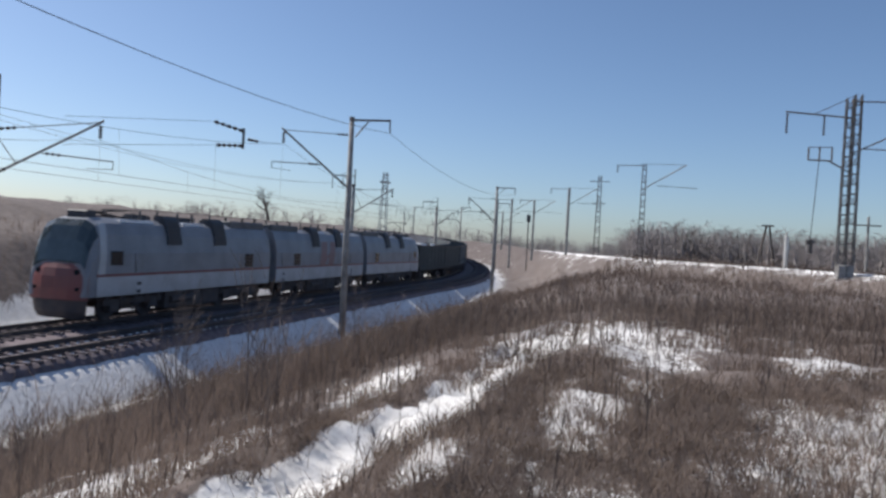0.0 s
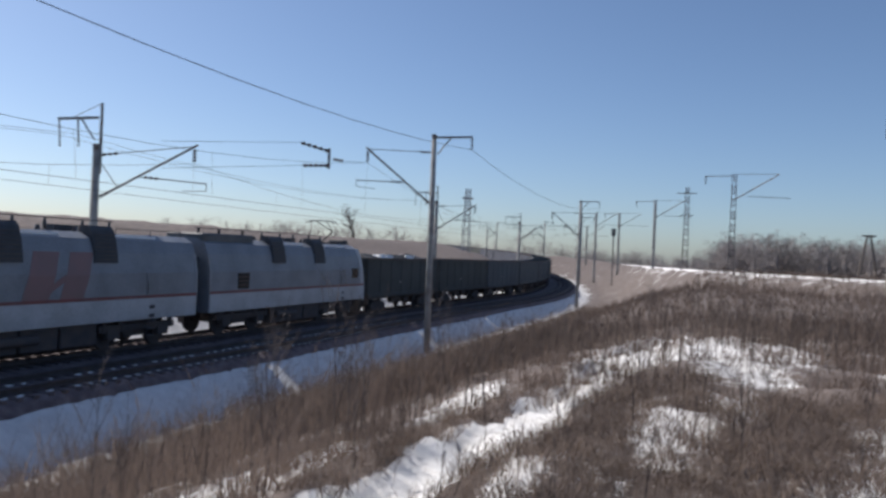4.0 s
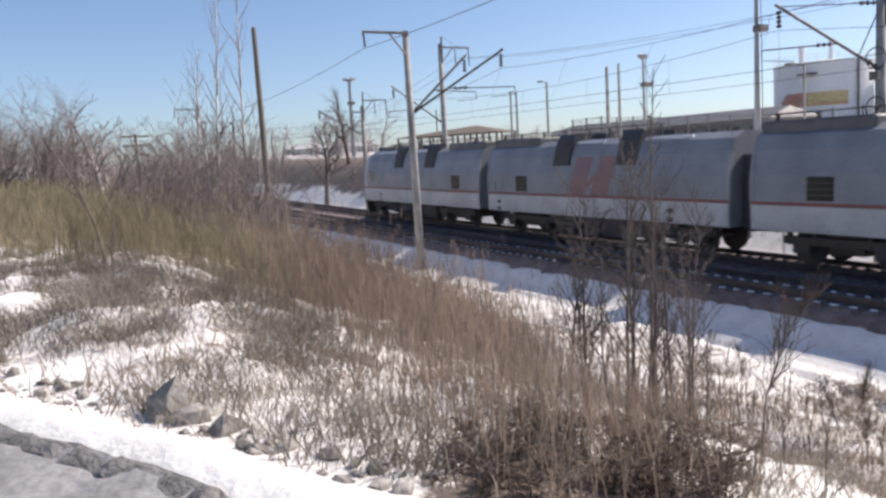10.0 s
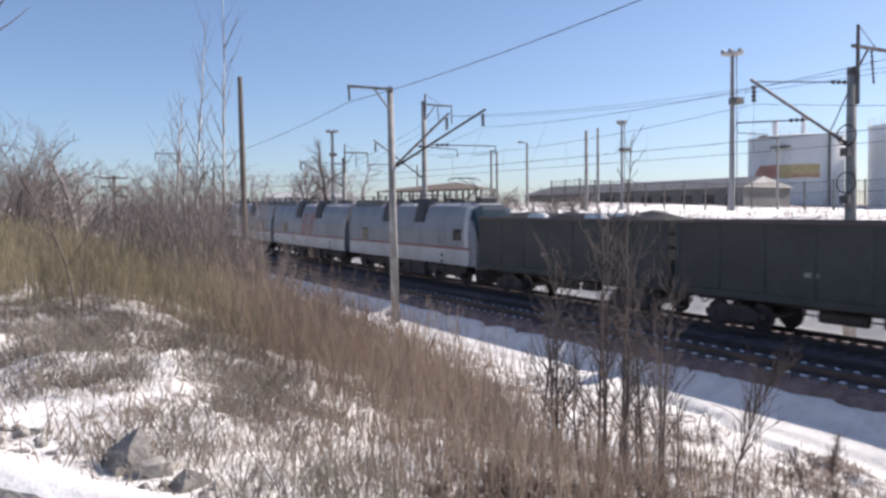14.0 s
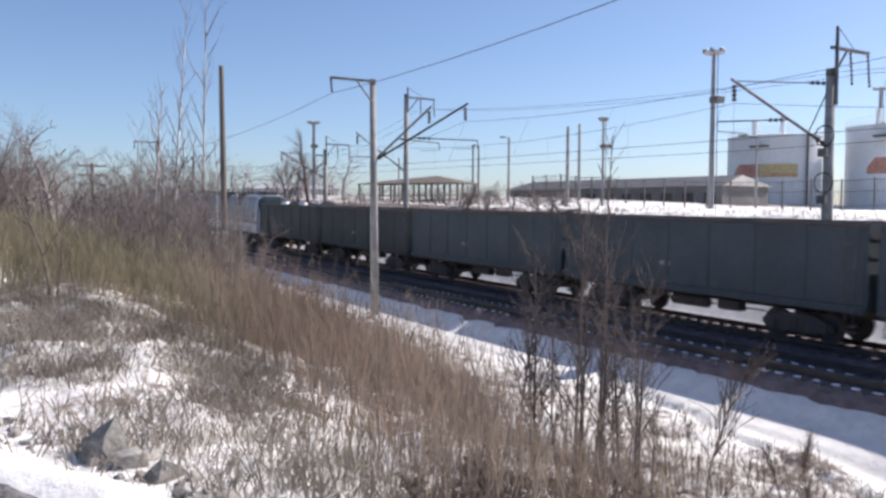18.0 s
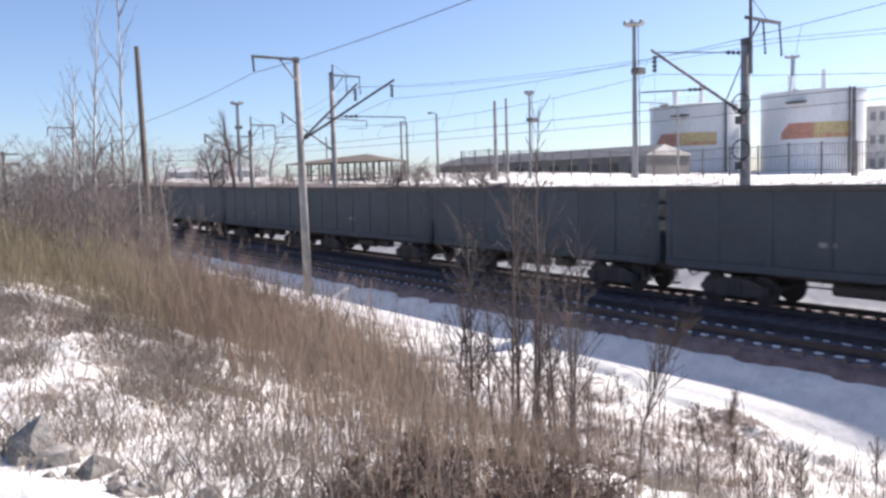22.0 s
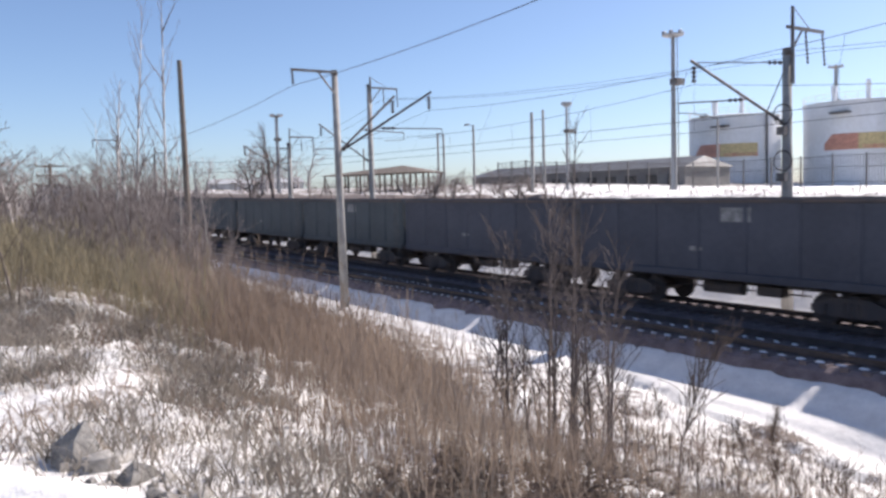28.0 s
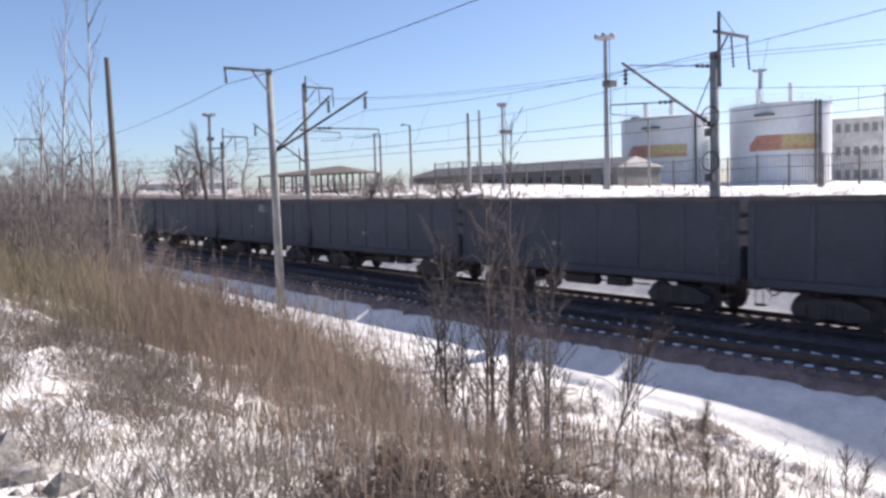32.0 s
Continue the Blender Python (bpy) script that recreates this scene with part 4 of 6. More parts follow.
    for x in (-4.33, 4.33):
        bg = Geo()
        for sy in (-1, 1):
            yy = sorted((sy * 0.98, sy * 1.16))
            bg.add([(x + a, y, z) for y in yy for a, z in ((-1.25, 0.42), (-1.25, 0.62), (-0.55, 0.86), (0.55, 0.86), (1.25, 0.62), (1.25, 0.42), (0.55, 0.28), (-0.55, 0.28))], [tuple(range(8)), tuple(range(15, 7, -1))] + [(i, (i + 1) % 8, 8 + (i + 1) % 8, 8 + i) for i in range(8)])
            for dx in (-0.925, 0.925):
                bg.box(x + dx - 0.18, x + dx + 0.18, *sorted((sy * 1.0, sy * 1.22)), 0.34, 0.66)
            for dx in (-0.22, 0.0, 0.22):
                bg.tube([(x + dx, sy * 1.14, 0.32), (x + dx, sy * 1.14, 0.74)], 0.08, 7)
        bg.box(x - 0.2, x + 0.2, -1.0, 1.0, 0.5, 0.92)
        part("bogie", bg, M_UNDER, t)
        for dx in (-0.925, 0.925):
            wheelset("wheelset", x + dx, 0.475, t)
    return t

RIBS = {}
def rib_mesh(paint):
    if paint.name not in RIBS:
        RIBS[paint.name] = Geo().add([(-0.09, -0.05, 1.4), (0.09, -0.05, 1.4), (0.06, -0.005, 1.4), (-0.06, -0.005, 1.4), (-0.09, -0.05, 3.65), (0.09, -0.05, 3.65), (0.05, -0.01, 3.65), (-0.05, -0.01, 3.65)], [(3, 2, 1, 0), (4, 5, 6, 7), (0, 1, 5, 4), (1, 2, 6, 5), (2, 3, 7, 6), (3, 0, 4, 7)]).mesh("rib", paint)
    return RIBS[paint.name]

TRAIN = []
for i, kind in enumerate(("front", "middle", "rear")):
    TRAIN.append((loco_section(kind), GAP1 + (i - 0.5) * SEC, 5.0))
WAGONS = {
    "heap": gondola(True, M_GONDOLA_BLACK, False, "sooty dark open freight wagon heaped with coal on the rails"),
    "sooty": gondola(False, M_GONDOLA_BLACK, False, "sooty dark open freight wagon filled with coal on the rails"),
    "teal": gondola(False, M_GONDOLA, False, "dark teal open freight wagon filled with coal on the rails"),
    "teal_bar": gondola(False, M_GONDOLA, True, "dark teal open freight wagon with a pale painted bar"),
    "blue": gondola(False, M_GONDOLA_BLUE, False, "blue-black open freight wagon filled with coal on the rails"),
    "blue_bar": gondola(False, M_GONDOLA_BLUE, True, "blue-black open freight wagon with a pale painted bar"),
}
USED = set()
for i in range(22):
    kind = {0: "heap", 1: "sooty", 7: "teal_bar", 9: "blue_bar", 13: "sooty"}.get(i, "teal" if i < 7 else "blue")
    w = WAGONS[kind]
    if kind in USED:
        w = copy_thing(w, Matrix())
        for c in w.children:
            if c.name.startswith("wheelset"):
                WHEELS.append((c, c.matrix_basis.translation.x, 0.475))
    USED.add(kind)
    TRAIN.append((w, GAP1 + 2 * SEC + (i + 0.5) * WAG, 4.33))

# ---------------- masts and wires ----------------
def polar(az, d):
    """Plan point at an azimuth (degrees left of +y) and distance from the camera."""
    return -d * math.sin(radians(az)), d * math.cos(radians(az))

def insulator(g, p, q, r=0.07, n=4):
    """A string of sheds between two points."""
    p, q = Vector(p), Vector(q)
    pts, rad = [], []
    for k in range(n):
        for f, s in ((0.1, 0.35), (0.3, 1.0), (0.6, 0.9), (0.9, 0.35)):
            pts.append(p.lerp(q, (k + f) / n))
            rad.append(r * s)
    g.tube(pts, rad, 8)
    return g

NEAR_ARM, NEAR_CAT, FAR_CAT, FAR_ARM = [], [], [], []

def catenary_mast(x, y, top, tips, attach, field, r=0.21, extension=0.0, rings=False, lean=0.0, label="weathered grey concrete catenary mast with steel bracket beside the track", arm_list=None, tie=True, elbow=False, thick=0.055):
    """A mast with brackets to tips over the track and an arm on the field side (field: +1 or -1)."""
    t = thing("catenary_mast", label, "mast", group="catenary masts")
    z = ground_z(x, y)
    P = lambda h: Vector((x + lean * (h - z) / (top - z), y, h))
    part("pole", Geo().tube([P(z - 0.4), P(z + (top - z) * 0.5), P(top)], [r, r * 0.86, r * 0.68], 14), M_CONCRETE, t, smooth=True)
    part("pole_cap", Geo().tube([P(top - 0.25), P(top + 0.02)], r * 0.74, 12), M_STEEL, t)
    for k, tip in enumerate(tips):
        tip = Vector(tip)
        a = P(attach)
        d = (tip - a)
        stub = [a + d * 0.06, a + d * 0.2] if not elbow else [a + Vector((0, 0.1, -0.35)), a + Vector((0.28, 0.5, -0.35)), a + Vector((0.4, 0.7, -0.2))]
        br = part("bracket", Geo().tube(stub + [tip + d.normalized() * 0.15], thick, 8), M_STEEL, t, "dark steel tube bracket")
        part("bracket_insulator", insulator(Geo(), a, a + d * 0.14, 0.09, 3), M_PORCELAIN, br)
        part("hanging_insulator", insulator(Geo(), tip + Vector((0, 0, -0.12)), tip + Vector((0, 0, -0.75)), 0.1, 4), M_PORCELAIN, br)
        if tie:
            u = P(min(top - 0.5, tip.z + 0.15))
            part("tie_rod", Geo().tube([u, tip], 0.022, 6), M_STEEL, br)
            part("tie_insulator", insulator(Geo(), u.lerp(tip, 0.05), u.lerp(tip, 0.22), 0.08, 3), M_PORCELAIN, br)
        if tie and extension:
            part("strut", Geo().tube([P(top - 0.55), a + d * 0.22], 0.022, 6), M_STEEL, br)
        m = a + d * 0.42
        e = Vector((tip.x, tip.y, m.z - 0.1)) + Vector((d.x, d.y, 0)).normalized() * 0.6
        part("registration_arm", Geo().tube([m, e], 0.028, 6).tube([e + Vector((0, 0, 0)), e + Vector((0, 0, -0.35))], 0.02, 5).tube([e + Vector((0, 0, -0.35)), e + Vector((-d.x, -d.y, 0)).normalized() * 1.1 + Vector((0, 0, -0.42))], 0.016, 5), M_STEEL, br)
        part("arm_insulator", insulator(Geo(), m.lerp(e, 0.08), m.lerp(e, 0.3), 0.075, 3), M_PORCELAIN, br)
    if field:
        zt = top - 0.12
        if extension:
            part("top_pipe", Geo().tube([P(top - 1.3) + Vector((0.22, 0, 0)), P(top + extension) + Vector((0.22, 0, 0))], [0.08, 0.06], 8), M_STEEL, t)
            zt = top + extension - 0.7
        reach = 2.3
        end = Vector((x, y + field * reach, zt + 0.03))
        arm = part("field_arm", Geo().box(x - 0.05, x + 0.05, *sorted((y, end.y)), zt - 0.05, zt + 0.06).tube([(x, y + field * 0.15, zt - 1.0), (x, y + field * 0.95, zt - 0.03)], 0.04, 6), M_STEEL, t)
        hang = [0.98] if not extension else [0.98, 0.5]
        for h in hang:
            q = Vector((x, y + field * reach * h, zt - 0.05))
            part("arm_insulator", insulator(Geo(), q, q + Vector((0.1, 0, -0.65 if not extension else -1.25)), 0.07 if not extension else 0.055, 4 if not extension else 8), M_PORCELAIN, arm)
            if arm_list is not None:
                arm_list.append((q.x, q.y, q.z - 0.68))
        if extension:
            part("arm_stay", Geo().tube([P(top + extension) + Vector((0.22, 0, 0)), (x, end.y - field * 0.9, zt + 0.06)], 0.016, 5), M_STEEL, arm)
    if rings:
        for zz in (7.0, 5.3):
            pts = [(x + 0.37 * math.cos(a), y - 0.28, zz + 0.37 * math.sin(a)) for a in np.linspace(0, 2 * math.pi, 21)]
            part("cable_coil", Geo().tube(pts, 0.024, 6, False), M_WIRE, t, "coil of black cable")
            part("cable_box", Geo().box(x - 0.16, x + 0.16, y - 0.42, y - 0.2, zz - 0.75, zz - 0.45), M_STEEL, t)
    return t

def near_mast(x, y, top, tips, attach, **k):
    for q in tips[:1]:
        NEAR_CAT.append((q[0], q[1], q[2] - 0.8))
    return catenary_mast(x, y, top, tips, attach, -1, arm_list=NEAR_ARM, **k)

near_mast(-84.0, 16.9, 11.0, [(-82.5, 20.0, 9.4)], 6.9)
near_mast(-34.5, 16.9, 10.45, [(-32.6, 20.8, 9.3), (-34.7, 20.0, 9.3)], 6.55, lean=-0.25, tie=False)
near_mast(-3.05, 16.75, 11.3, [(-1.4, 20.3, 9.9)], 6.95, lean=-0.1, elbow=True, thick=0.085)
near_mast(44.5, 16.75, 11.5, [(41.6, 19.8, 10.3)], 7.3, lean=-0.3)
for s in (98.0, 147.0, 195.0, 240.0):
    x, y, a = line_at(s, -5.15)
    tx, ty, _ = line_at(s - 2.5, -2.05)
    zr = rail_z(x)
    near_mast(x, y, zr + 11.6, [(tx, ty, zr + 9.9)], zr + 7.2)

def far_mast(x, y, top, tips, attach, ext=1.9, **k):
    for q in tips[:1]:
        FAR_CAT.append((q[0], q[1], q[2] - 0.8))
    return catenary_mast(x, y, top, tips, attach, 1, r=0.23, extension=ext, arm_list=FAR_ARM, **k)

far_mast(-112.0, 27.2, 10.3, [(-114, 23.9, 9.9)], 7.4)
far_mast(-65.0, 27.05, 9.4, [(-67.2, 23.9, 9.2)], 6.9, 1.2)
far_mast(-50.2, 27.05, 12.4, [(-51.6, 23.9, 9.6)], 6.9, 0.5, tie=False)
far_mast(-17.8, 27.05, 9.4, [(-19.5, 23.95, 8.95)], 6.6, 1.5, rings=True)
far_mast(28.5, 27.05, 8.7, [(31.4, 23.95, 9.0)], 6.2, 1.9)
for s in (73.0, 120.0, 168.0, 215.0):
    x, y, a = line_at(s, 5.2)
    tx, ty, _ = line_at(s + 2.5, 2.05)
    zr = rail_z(x)
    far_mast(x, y, zr + 9.4, [(tx, ty, zr + 9.2)], zr + 6.6, 1.5)

def wire(pts, sag, r, name, label):
    g = Geo()
    out = []
    for a, b in zip(pts, pts[1:]):
        a, b = Vector(a), Vector(b)
        L = (b - a).length
        for k in range(12):
            f = k / 12
            p = a.lerp(b, f)
            p.z -= sag * (L / 45) ** 2 * 4 * f * (1 - f)
            out.append(p)
    out.append(Vector(pts[-1]))
    g.tube(out, r, 5)
    tagged(new(name, g.mesh(name, M_WIRE)), label, "wire", "overhead wires")
    return out

NEAR_ARM.sort()
NEAR_CAT.sort()
FAR_CAT.sort()
wire([(-190, 14.4, 11.5)] + NEAR_ARM, 0.9, 0.014, "feeder_wire", "thin dark feeder wire hung from mast arms")
for k in (0, 1):
    wire(sorted(FAR_ARM[k::2]), 0.9, 0.009, "feeder_wire", "thin dark feeder wire hung from mast arms")
for sup, off in ((NEAR_CAT, -2.05), (FAR_CAT, 2.05)):
    pts = [(-190, YM + off, sup[0][2] + 1)] + sup
    carry = wire(pts, 1.5, 0.009, "messenger_wire", "thin dark messenger wire over the track")
    contact = []
    for p in pts:
        contact.append((p[0], p[1] if abs(p[0]) > 80 else YM + off, rail_z(p[0]) + 6.25))
    low = wire(contact, 0.0, 0.009, "contact_wire", "thin dark contact wire over the track")
    g = Geo()
    for a, b in list(zip(carry, low))[::2]:
        if -120 < a.x < 130:
            g.tube([a, b], 0.005, 3)
    tagged(new("dropper_wires", g.mesh("dropper_wires", M_WIRE)), "fine droppers between messenger and contact wire", "wire", "overhead wires", "stuff")
# a section insulator hung between two spans beside the near mast
g = Geo()
insulator(g, (37.6, 19.9, 9.2), (38.8, 19.9, 9.25), 0.08, 4)
insulator(g, (37.1, 19.9, 9.55), (35.6, 20.75, 9.8), 0.1, 5)
insulator(g, (37.1, 19.9, 8.8), (35.75, 20.65, 8.65), 0.1, 5)
g.box(37.1, 37.2, 19.86, 19.96, 8.65, 9.7)
tagged(new("section_insulator", g.mesh("section_insulator", M_PORCELAIN)), "dark section insulator hung in the overhead wires", "insulator")
wire([(29.0, 23.9, 8.9), (35.6, 20.75, 9.8)], 0.1, 0.01, "span_wire", "thin dark span wire between insulators")
wire([(38.8, 19.9, 9.25), (41.6, 19.8, 9.5)], 0.05, 0.01, "span_wire", "thin dark span wire between insulators")
wire([(29.0, 23.9, 7.7), (35.75, 20.65, 8.65)], 0.1, 0.01, "span_wire", "thin dark span wire between insulators")

# ---------------- branch line ----------------
def build_branch():
    pts = []
    for (x0, y0), (x1, y1) in zip(BRANCH, BRANCH[1:]):
        n = max(2, int(math.hypot(x1 - x0, y1 - y0) / 5))
        pts += [(x0 + (x1 - x0) * k / n, y0 + (y1 - y0) * k / n) for k in range(n)]
    q = []
    for i, p in enumerate(pts):
        a, b = pts[max(0, i - 4):i + 5], 0
        q.append((sum(u[0] for u in a) / len(a), sum(u[1] for u in a) / len(a)))
    t = thing("branch_track", "rusty rails of a branch line on a low snowy bank", "track", kind="structure")
    def strip(prof):
        rings = []
        for i, p in enumerate(q):
            c, d = q[min(i + 1, len(q) - 1)], q[max(i - 1, 0)]
            dx, dy = c[0] - d[0], c[1] - d[1]
            L = math.hypot(dx, dy)
            rings.append([(p[0] - dy / L * a, p[1] + dx / L * a, 4.05 + u) for a, u in prof])
        return Geo().loft(rings)
    part("bed", strip([(-2.4, -0.7), (-1.7, -0.2), (1.7, -0.2), (2.4, -0.7)]), M_BALLAST, t, "dark stone bed")
    for s in (-0.76, 0.76):
        part("rail", strip([(s + a, u) for a, u in RAIL]), M_RAIL, t)
    part("edge_snow", strip([(1.9, -0.28), (2.0, -0.12), (2.5, -0.16), (2.9, -0.6), (2.2, -0.6)]), M_SNOW, t, "strip of snow along the bed")
build_branch()

def lattice(g, x, y, z0, z1, w0, w1, r=0.05, bays=12):
    """Four legs with cross bracing."""
    c = lambda f: [(x + sx * (w0 + (w1 - w0) * f) / 2, y + sy * (w0 + (w1 - w0) * f) / 2, z0 + (z1 - z0) * f) for sx, sy in ((-1, -1), (1, -1), (1, 1), (-1, 1))]
    for k in range(4):
        g.tube([c(0)[k], c(1)[k]], r, 4)
    for b in range(bays):
        p, q = c(b / bays), c((b + 1) / bays)
        for k in range(4):
            g.tube([p[k], p[(k + 1) % 4]], r * 0.6, 3, False)
            if b % 2:
                g.tube([p[k], q[(k + 1) % 4]], r * 0.5, 3, False)
    return g

def build_branch_masts():
    x, y = 63.3, -14.6
    t = thing("lattice_mast", "grey steel lattice anchor mast on concrete feet beside the branch line", "mast")
    for k, dx in enumerate((-0.3, 0.3)):
        part("leg", lattice(Geo(), x + dx * 0.22, y - dx * 0.97, 3.9, 16.9 - 0.3 * (1 - k), 0.55, 0.42, 0.06, 18), M_STEEL, t, "riveted lattice leg")
        part("footing", Geo().box(x + dx * 0.22 - 0.5, x + dx * 0.22 + 0.5, y - dx * 0.97 - 0.27, y - dx * 0.97 + 0.27, 2.6, 4.5, bev=0.06), M_CONCRETE, t, "pale concrete footing")
    # crossarms on the field side and towards the track
    F = Vector((-0.22, 0.97, 0))
    c = Vector((x, y, 0))
    arm = part("crossarm", Geo().tube([c + Vector((0, 0, 15.2)), c + F * 4.9 + Vector((0, 0, 15.4))], 0.06, 6).tube([c + Vector((0, 0, 16.8)), c + F * 2.8 + Vector((0, 0, 15.35))], 0.03, 5), M_STEEL, t)
    for f in (4.8, 2.1):
        part("arm_insulator", insulator(Geo(), c + F * f + Vector((0, 0, 15.3)), c + F * f + Vector((0, 0, 13.8)), 0.1, 7), M_PORCELAIN, arm)
    part("pulley_frame", Geo().tube([c + Vector((0, 0, 11.2)), c + F * 1.6 + Vector((0, 0, 12.0)), c + F * 3.1 + Vector((0, 0, 12.0))], 0.06, 6).tube([c + F * 3.1 + Vector((0, 0, 12.0)), c + F * 3.1 + Vector((0, 0, 12.9))], 0.07, 6).tube([c + F * 2.3 + Vector((0, 0, 12.0)), c + F * 2.3 + Vector((0, 0, 13.0))], 0.07, 6).tube([c + F * 1.4 + Vector((0, 0, 12.0)), c + F * 1.4 + Vector((0, 0, 13.0))], 0.07, 6).tube([c + F * 3.1 + Vector((0, 0, 12.9)), c + F * 1.4 + Vector((0, 0, 13.0))], 0.03, 5), M_STEEL, t)
    part("weight_cable", Geo().tube([c + F * 2.3 + Vector((0, 0, 12.0)), c + F * 2.6 + Vector((0, 0, 6.2))], 0.03, 5), M_WIRE, t)
    part("weight", Geo().tube([c + F * 2.6 + Vector((0, 0, 6.2)), c + F * 2.6 + Vector((0, 0, 5.2))], 0.2, 10).box(x + F.x * 2.6 - 0.3, x + F.x * 2.6 + 0.3, y + F.y * 2.6 - 0.3, y + F.y * 2.6 + 0.3, 5.95, 6.15), M_STEEL, t, "stacked tension weight")
    part("track_bracket", Geo().tube([c + Vector((0, 0, 12.6)), c - F * 3.2 + Vector((0, 0, 14.2))], 0.06, 6), M_STEEL, t)
    part("top_bracket", Geo().tube([c + Vector((0, 0, 16.4)), c - F * 3.2 + Vector((0, 0, 16.5))], 0.05, 6), M_STEEL, t)
    part("registration_arm", Geo().tube([c - F * 0.8 + Vector((0, 0, 13.0)), c - F * 3.4 + Vector((0, 0, 13.0))], 0.04, 6), M_STEEL, t)
    for i, (az, d, h, kind) in enumerate(((-90.1, 91, 10.0, "lattice"), (-87.1, 112, 10.5, "tower"), (-85.0, 130, 10.0, "pole"), (-82.6, 165, 9.9, "pole"), (-81.0, 166, 9.9, "pole"), (-80.4, 205, 8.8, "pole"))):
        bx, by = polar(az, d)
        z = ground_z(bx, by)
        top = EYE + h
        t = thing("branch_mast", {"lattice": "grey steel lattice mast with bracket by the branch line", "tower": "slender steel lattice tower by the branch line", "pole": "dark concrete mast with bracket by the branch line"}[kind], "mast", group="branch line masts")
        if kind == "pole":
            part("pole", Geo().tube([(bx, by, z - 0.3), (bx, by, top)], [0.26, 0.2], 10), M_CONCRETE, t)
        else:
            part("pole", lattice(Geo(), bx, by, z - 0.2, top, 0.6 if kind == "lattice" else 0.75, 0.4, 0.06, 16), M_STEEL, t)
        if kind == "tower":
            part("crossarm", Geo().box(bx - 0.06, bx + 0.06, by - 1.3, by + 1.3, top - 0.9, top - 0.8), M_STEEL, t)
            part("crossarm", Geo().box(bx - 0.06, bx + 0.06, by - 0.9, by + 0.9, top - 3.9, top - 3.8), M_STEEL, t)
            continue
        e = Vector((bx - 1.0, by - 4.4, top - 0.1))
        part("bracket", Geo().tube([(bx, by, top - 2.8), e], 0.06, 6).tube([(bx, by, top), e], 0.025, 5).tube([(bx - 0.3, by - 1.4, top - 2.4), (bx - 1, by - 5.6, top - 2.6)], 0.035, 5), M_STEEL, t)
        part("field_arm", Geo().tube([(bx, by, top - 0.2), (bx, by + 3.0, top - 0.25)], 0.045, 6), M_STEEL, t)
        part("arm_insulator", insulator(Geo(), (bx, by + 2.9, top - 0.25), (bx, by + 2.9, top - 1.1), 0.09, 4), M_PORCELAIN, t)
    bx, by = polar(-99.5, 72)
    tagged(solo("marker_post", Geo().tube([(bx, by, ground_z(bx, by) - 0.2), (bx, by, 6.65)], 0.17, 8), M_PALE, "pale concrete marker post beside the branch line", "post"))
    bx, by = polar(-98.3, 88)
    z = ground_z(bx, by)
    t = thing("timber_frame", "grey timber A-frame pole beyond the branch line", "pole")
    for dy in (-1, 1):
        part("leg", Geo().tube([(bx, by + dy * 1.1, z - 0.3), (bx, by + dy * 0.12, 8.2)], [0.14, 0.1], 7), M_WOOD, t)
    part("crossbar", Geo().box(bx - 0.07, bx + 0.07, by - 0.6, by + 0.6, 8.0, 8.15), M_WOOD, t)
    bx, by = polar(-104.2, 85)
    t = thing("utility_pole", "pale utility pole with crossarm beyond the branch line", "pole")
    part("pole", Geo().tube([(bx, by, ground_z(bx, by) - 0.3), (bx, by, 9.2)], [0.15, 0.11], 8), M_CONCRETE, t)
    part("crossarm", Geo().box(bx - 0.06, bx + 0.06, by - 1.1, by + 1.1, 8.3, 8.42), M_WOOD, t)
    bx, by = polar(-82.25, 150)
    t = thing("rail_signal", "dark colour-light signal mast beside the track", "signal")
    part("mast", Geo().tube([(bx, by, ground_z(bx, by) - 0.3), (bx, by, 10.0)], 0.12, 8), M_STEEL, t)
    part("lamp_head", Geo().box(bx - 0.25, bx + 0.25, by - 0.35, by + 0.35, 9.2, 10.6, bev=0.1), M_GRILLE, t)
    bx, by = polar(-71.85, 150)
    t = thing("floodlight_tower", "steel lattice floodlight tower beyond the line", "tower")
    part("tower", lattice(Geo(), bx, by, ground_z(bx, by) - 0.3, 17.0, 1.4, 0.7, 0.08, 10), M_PALESTEEL, t)
    part("platform", Geo().box(bx - 0.8, bx + 0.8, by - 0.8, by + 0.8, 15.0, 15.3), M_PALESTEEL, t)
build_branch_masts()

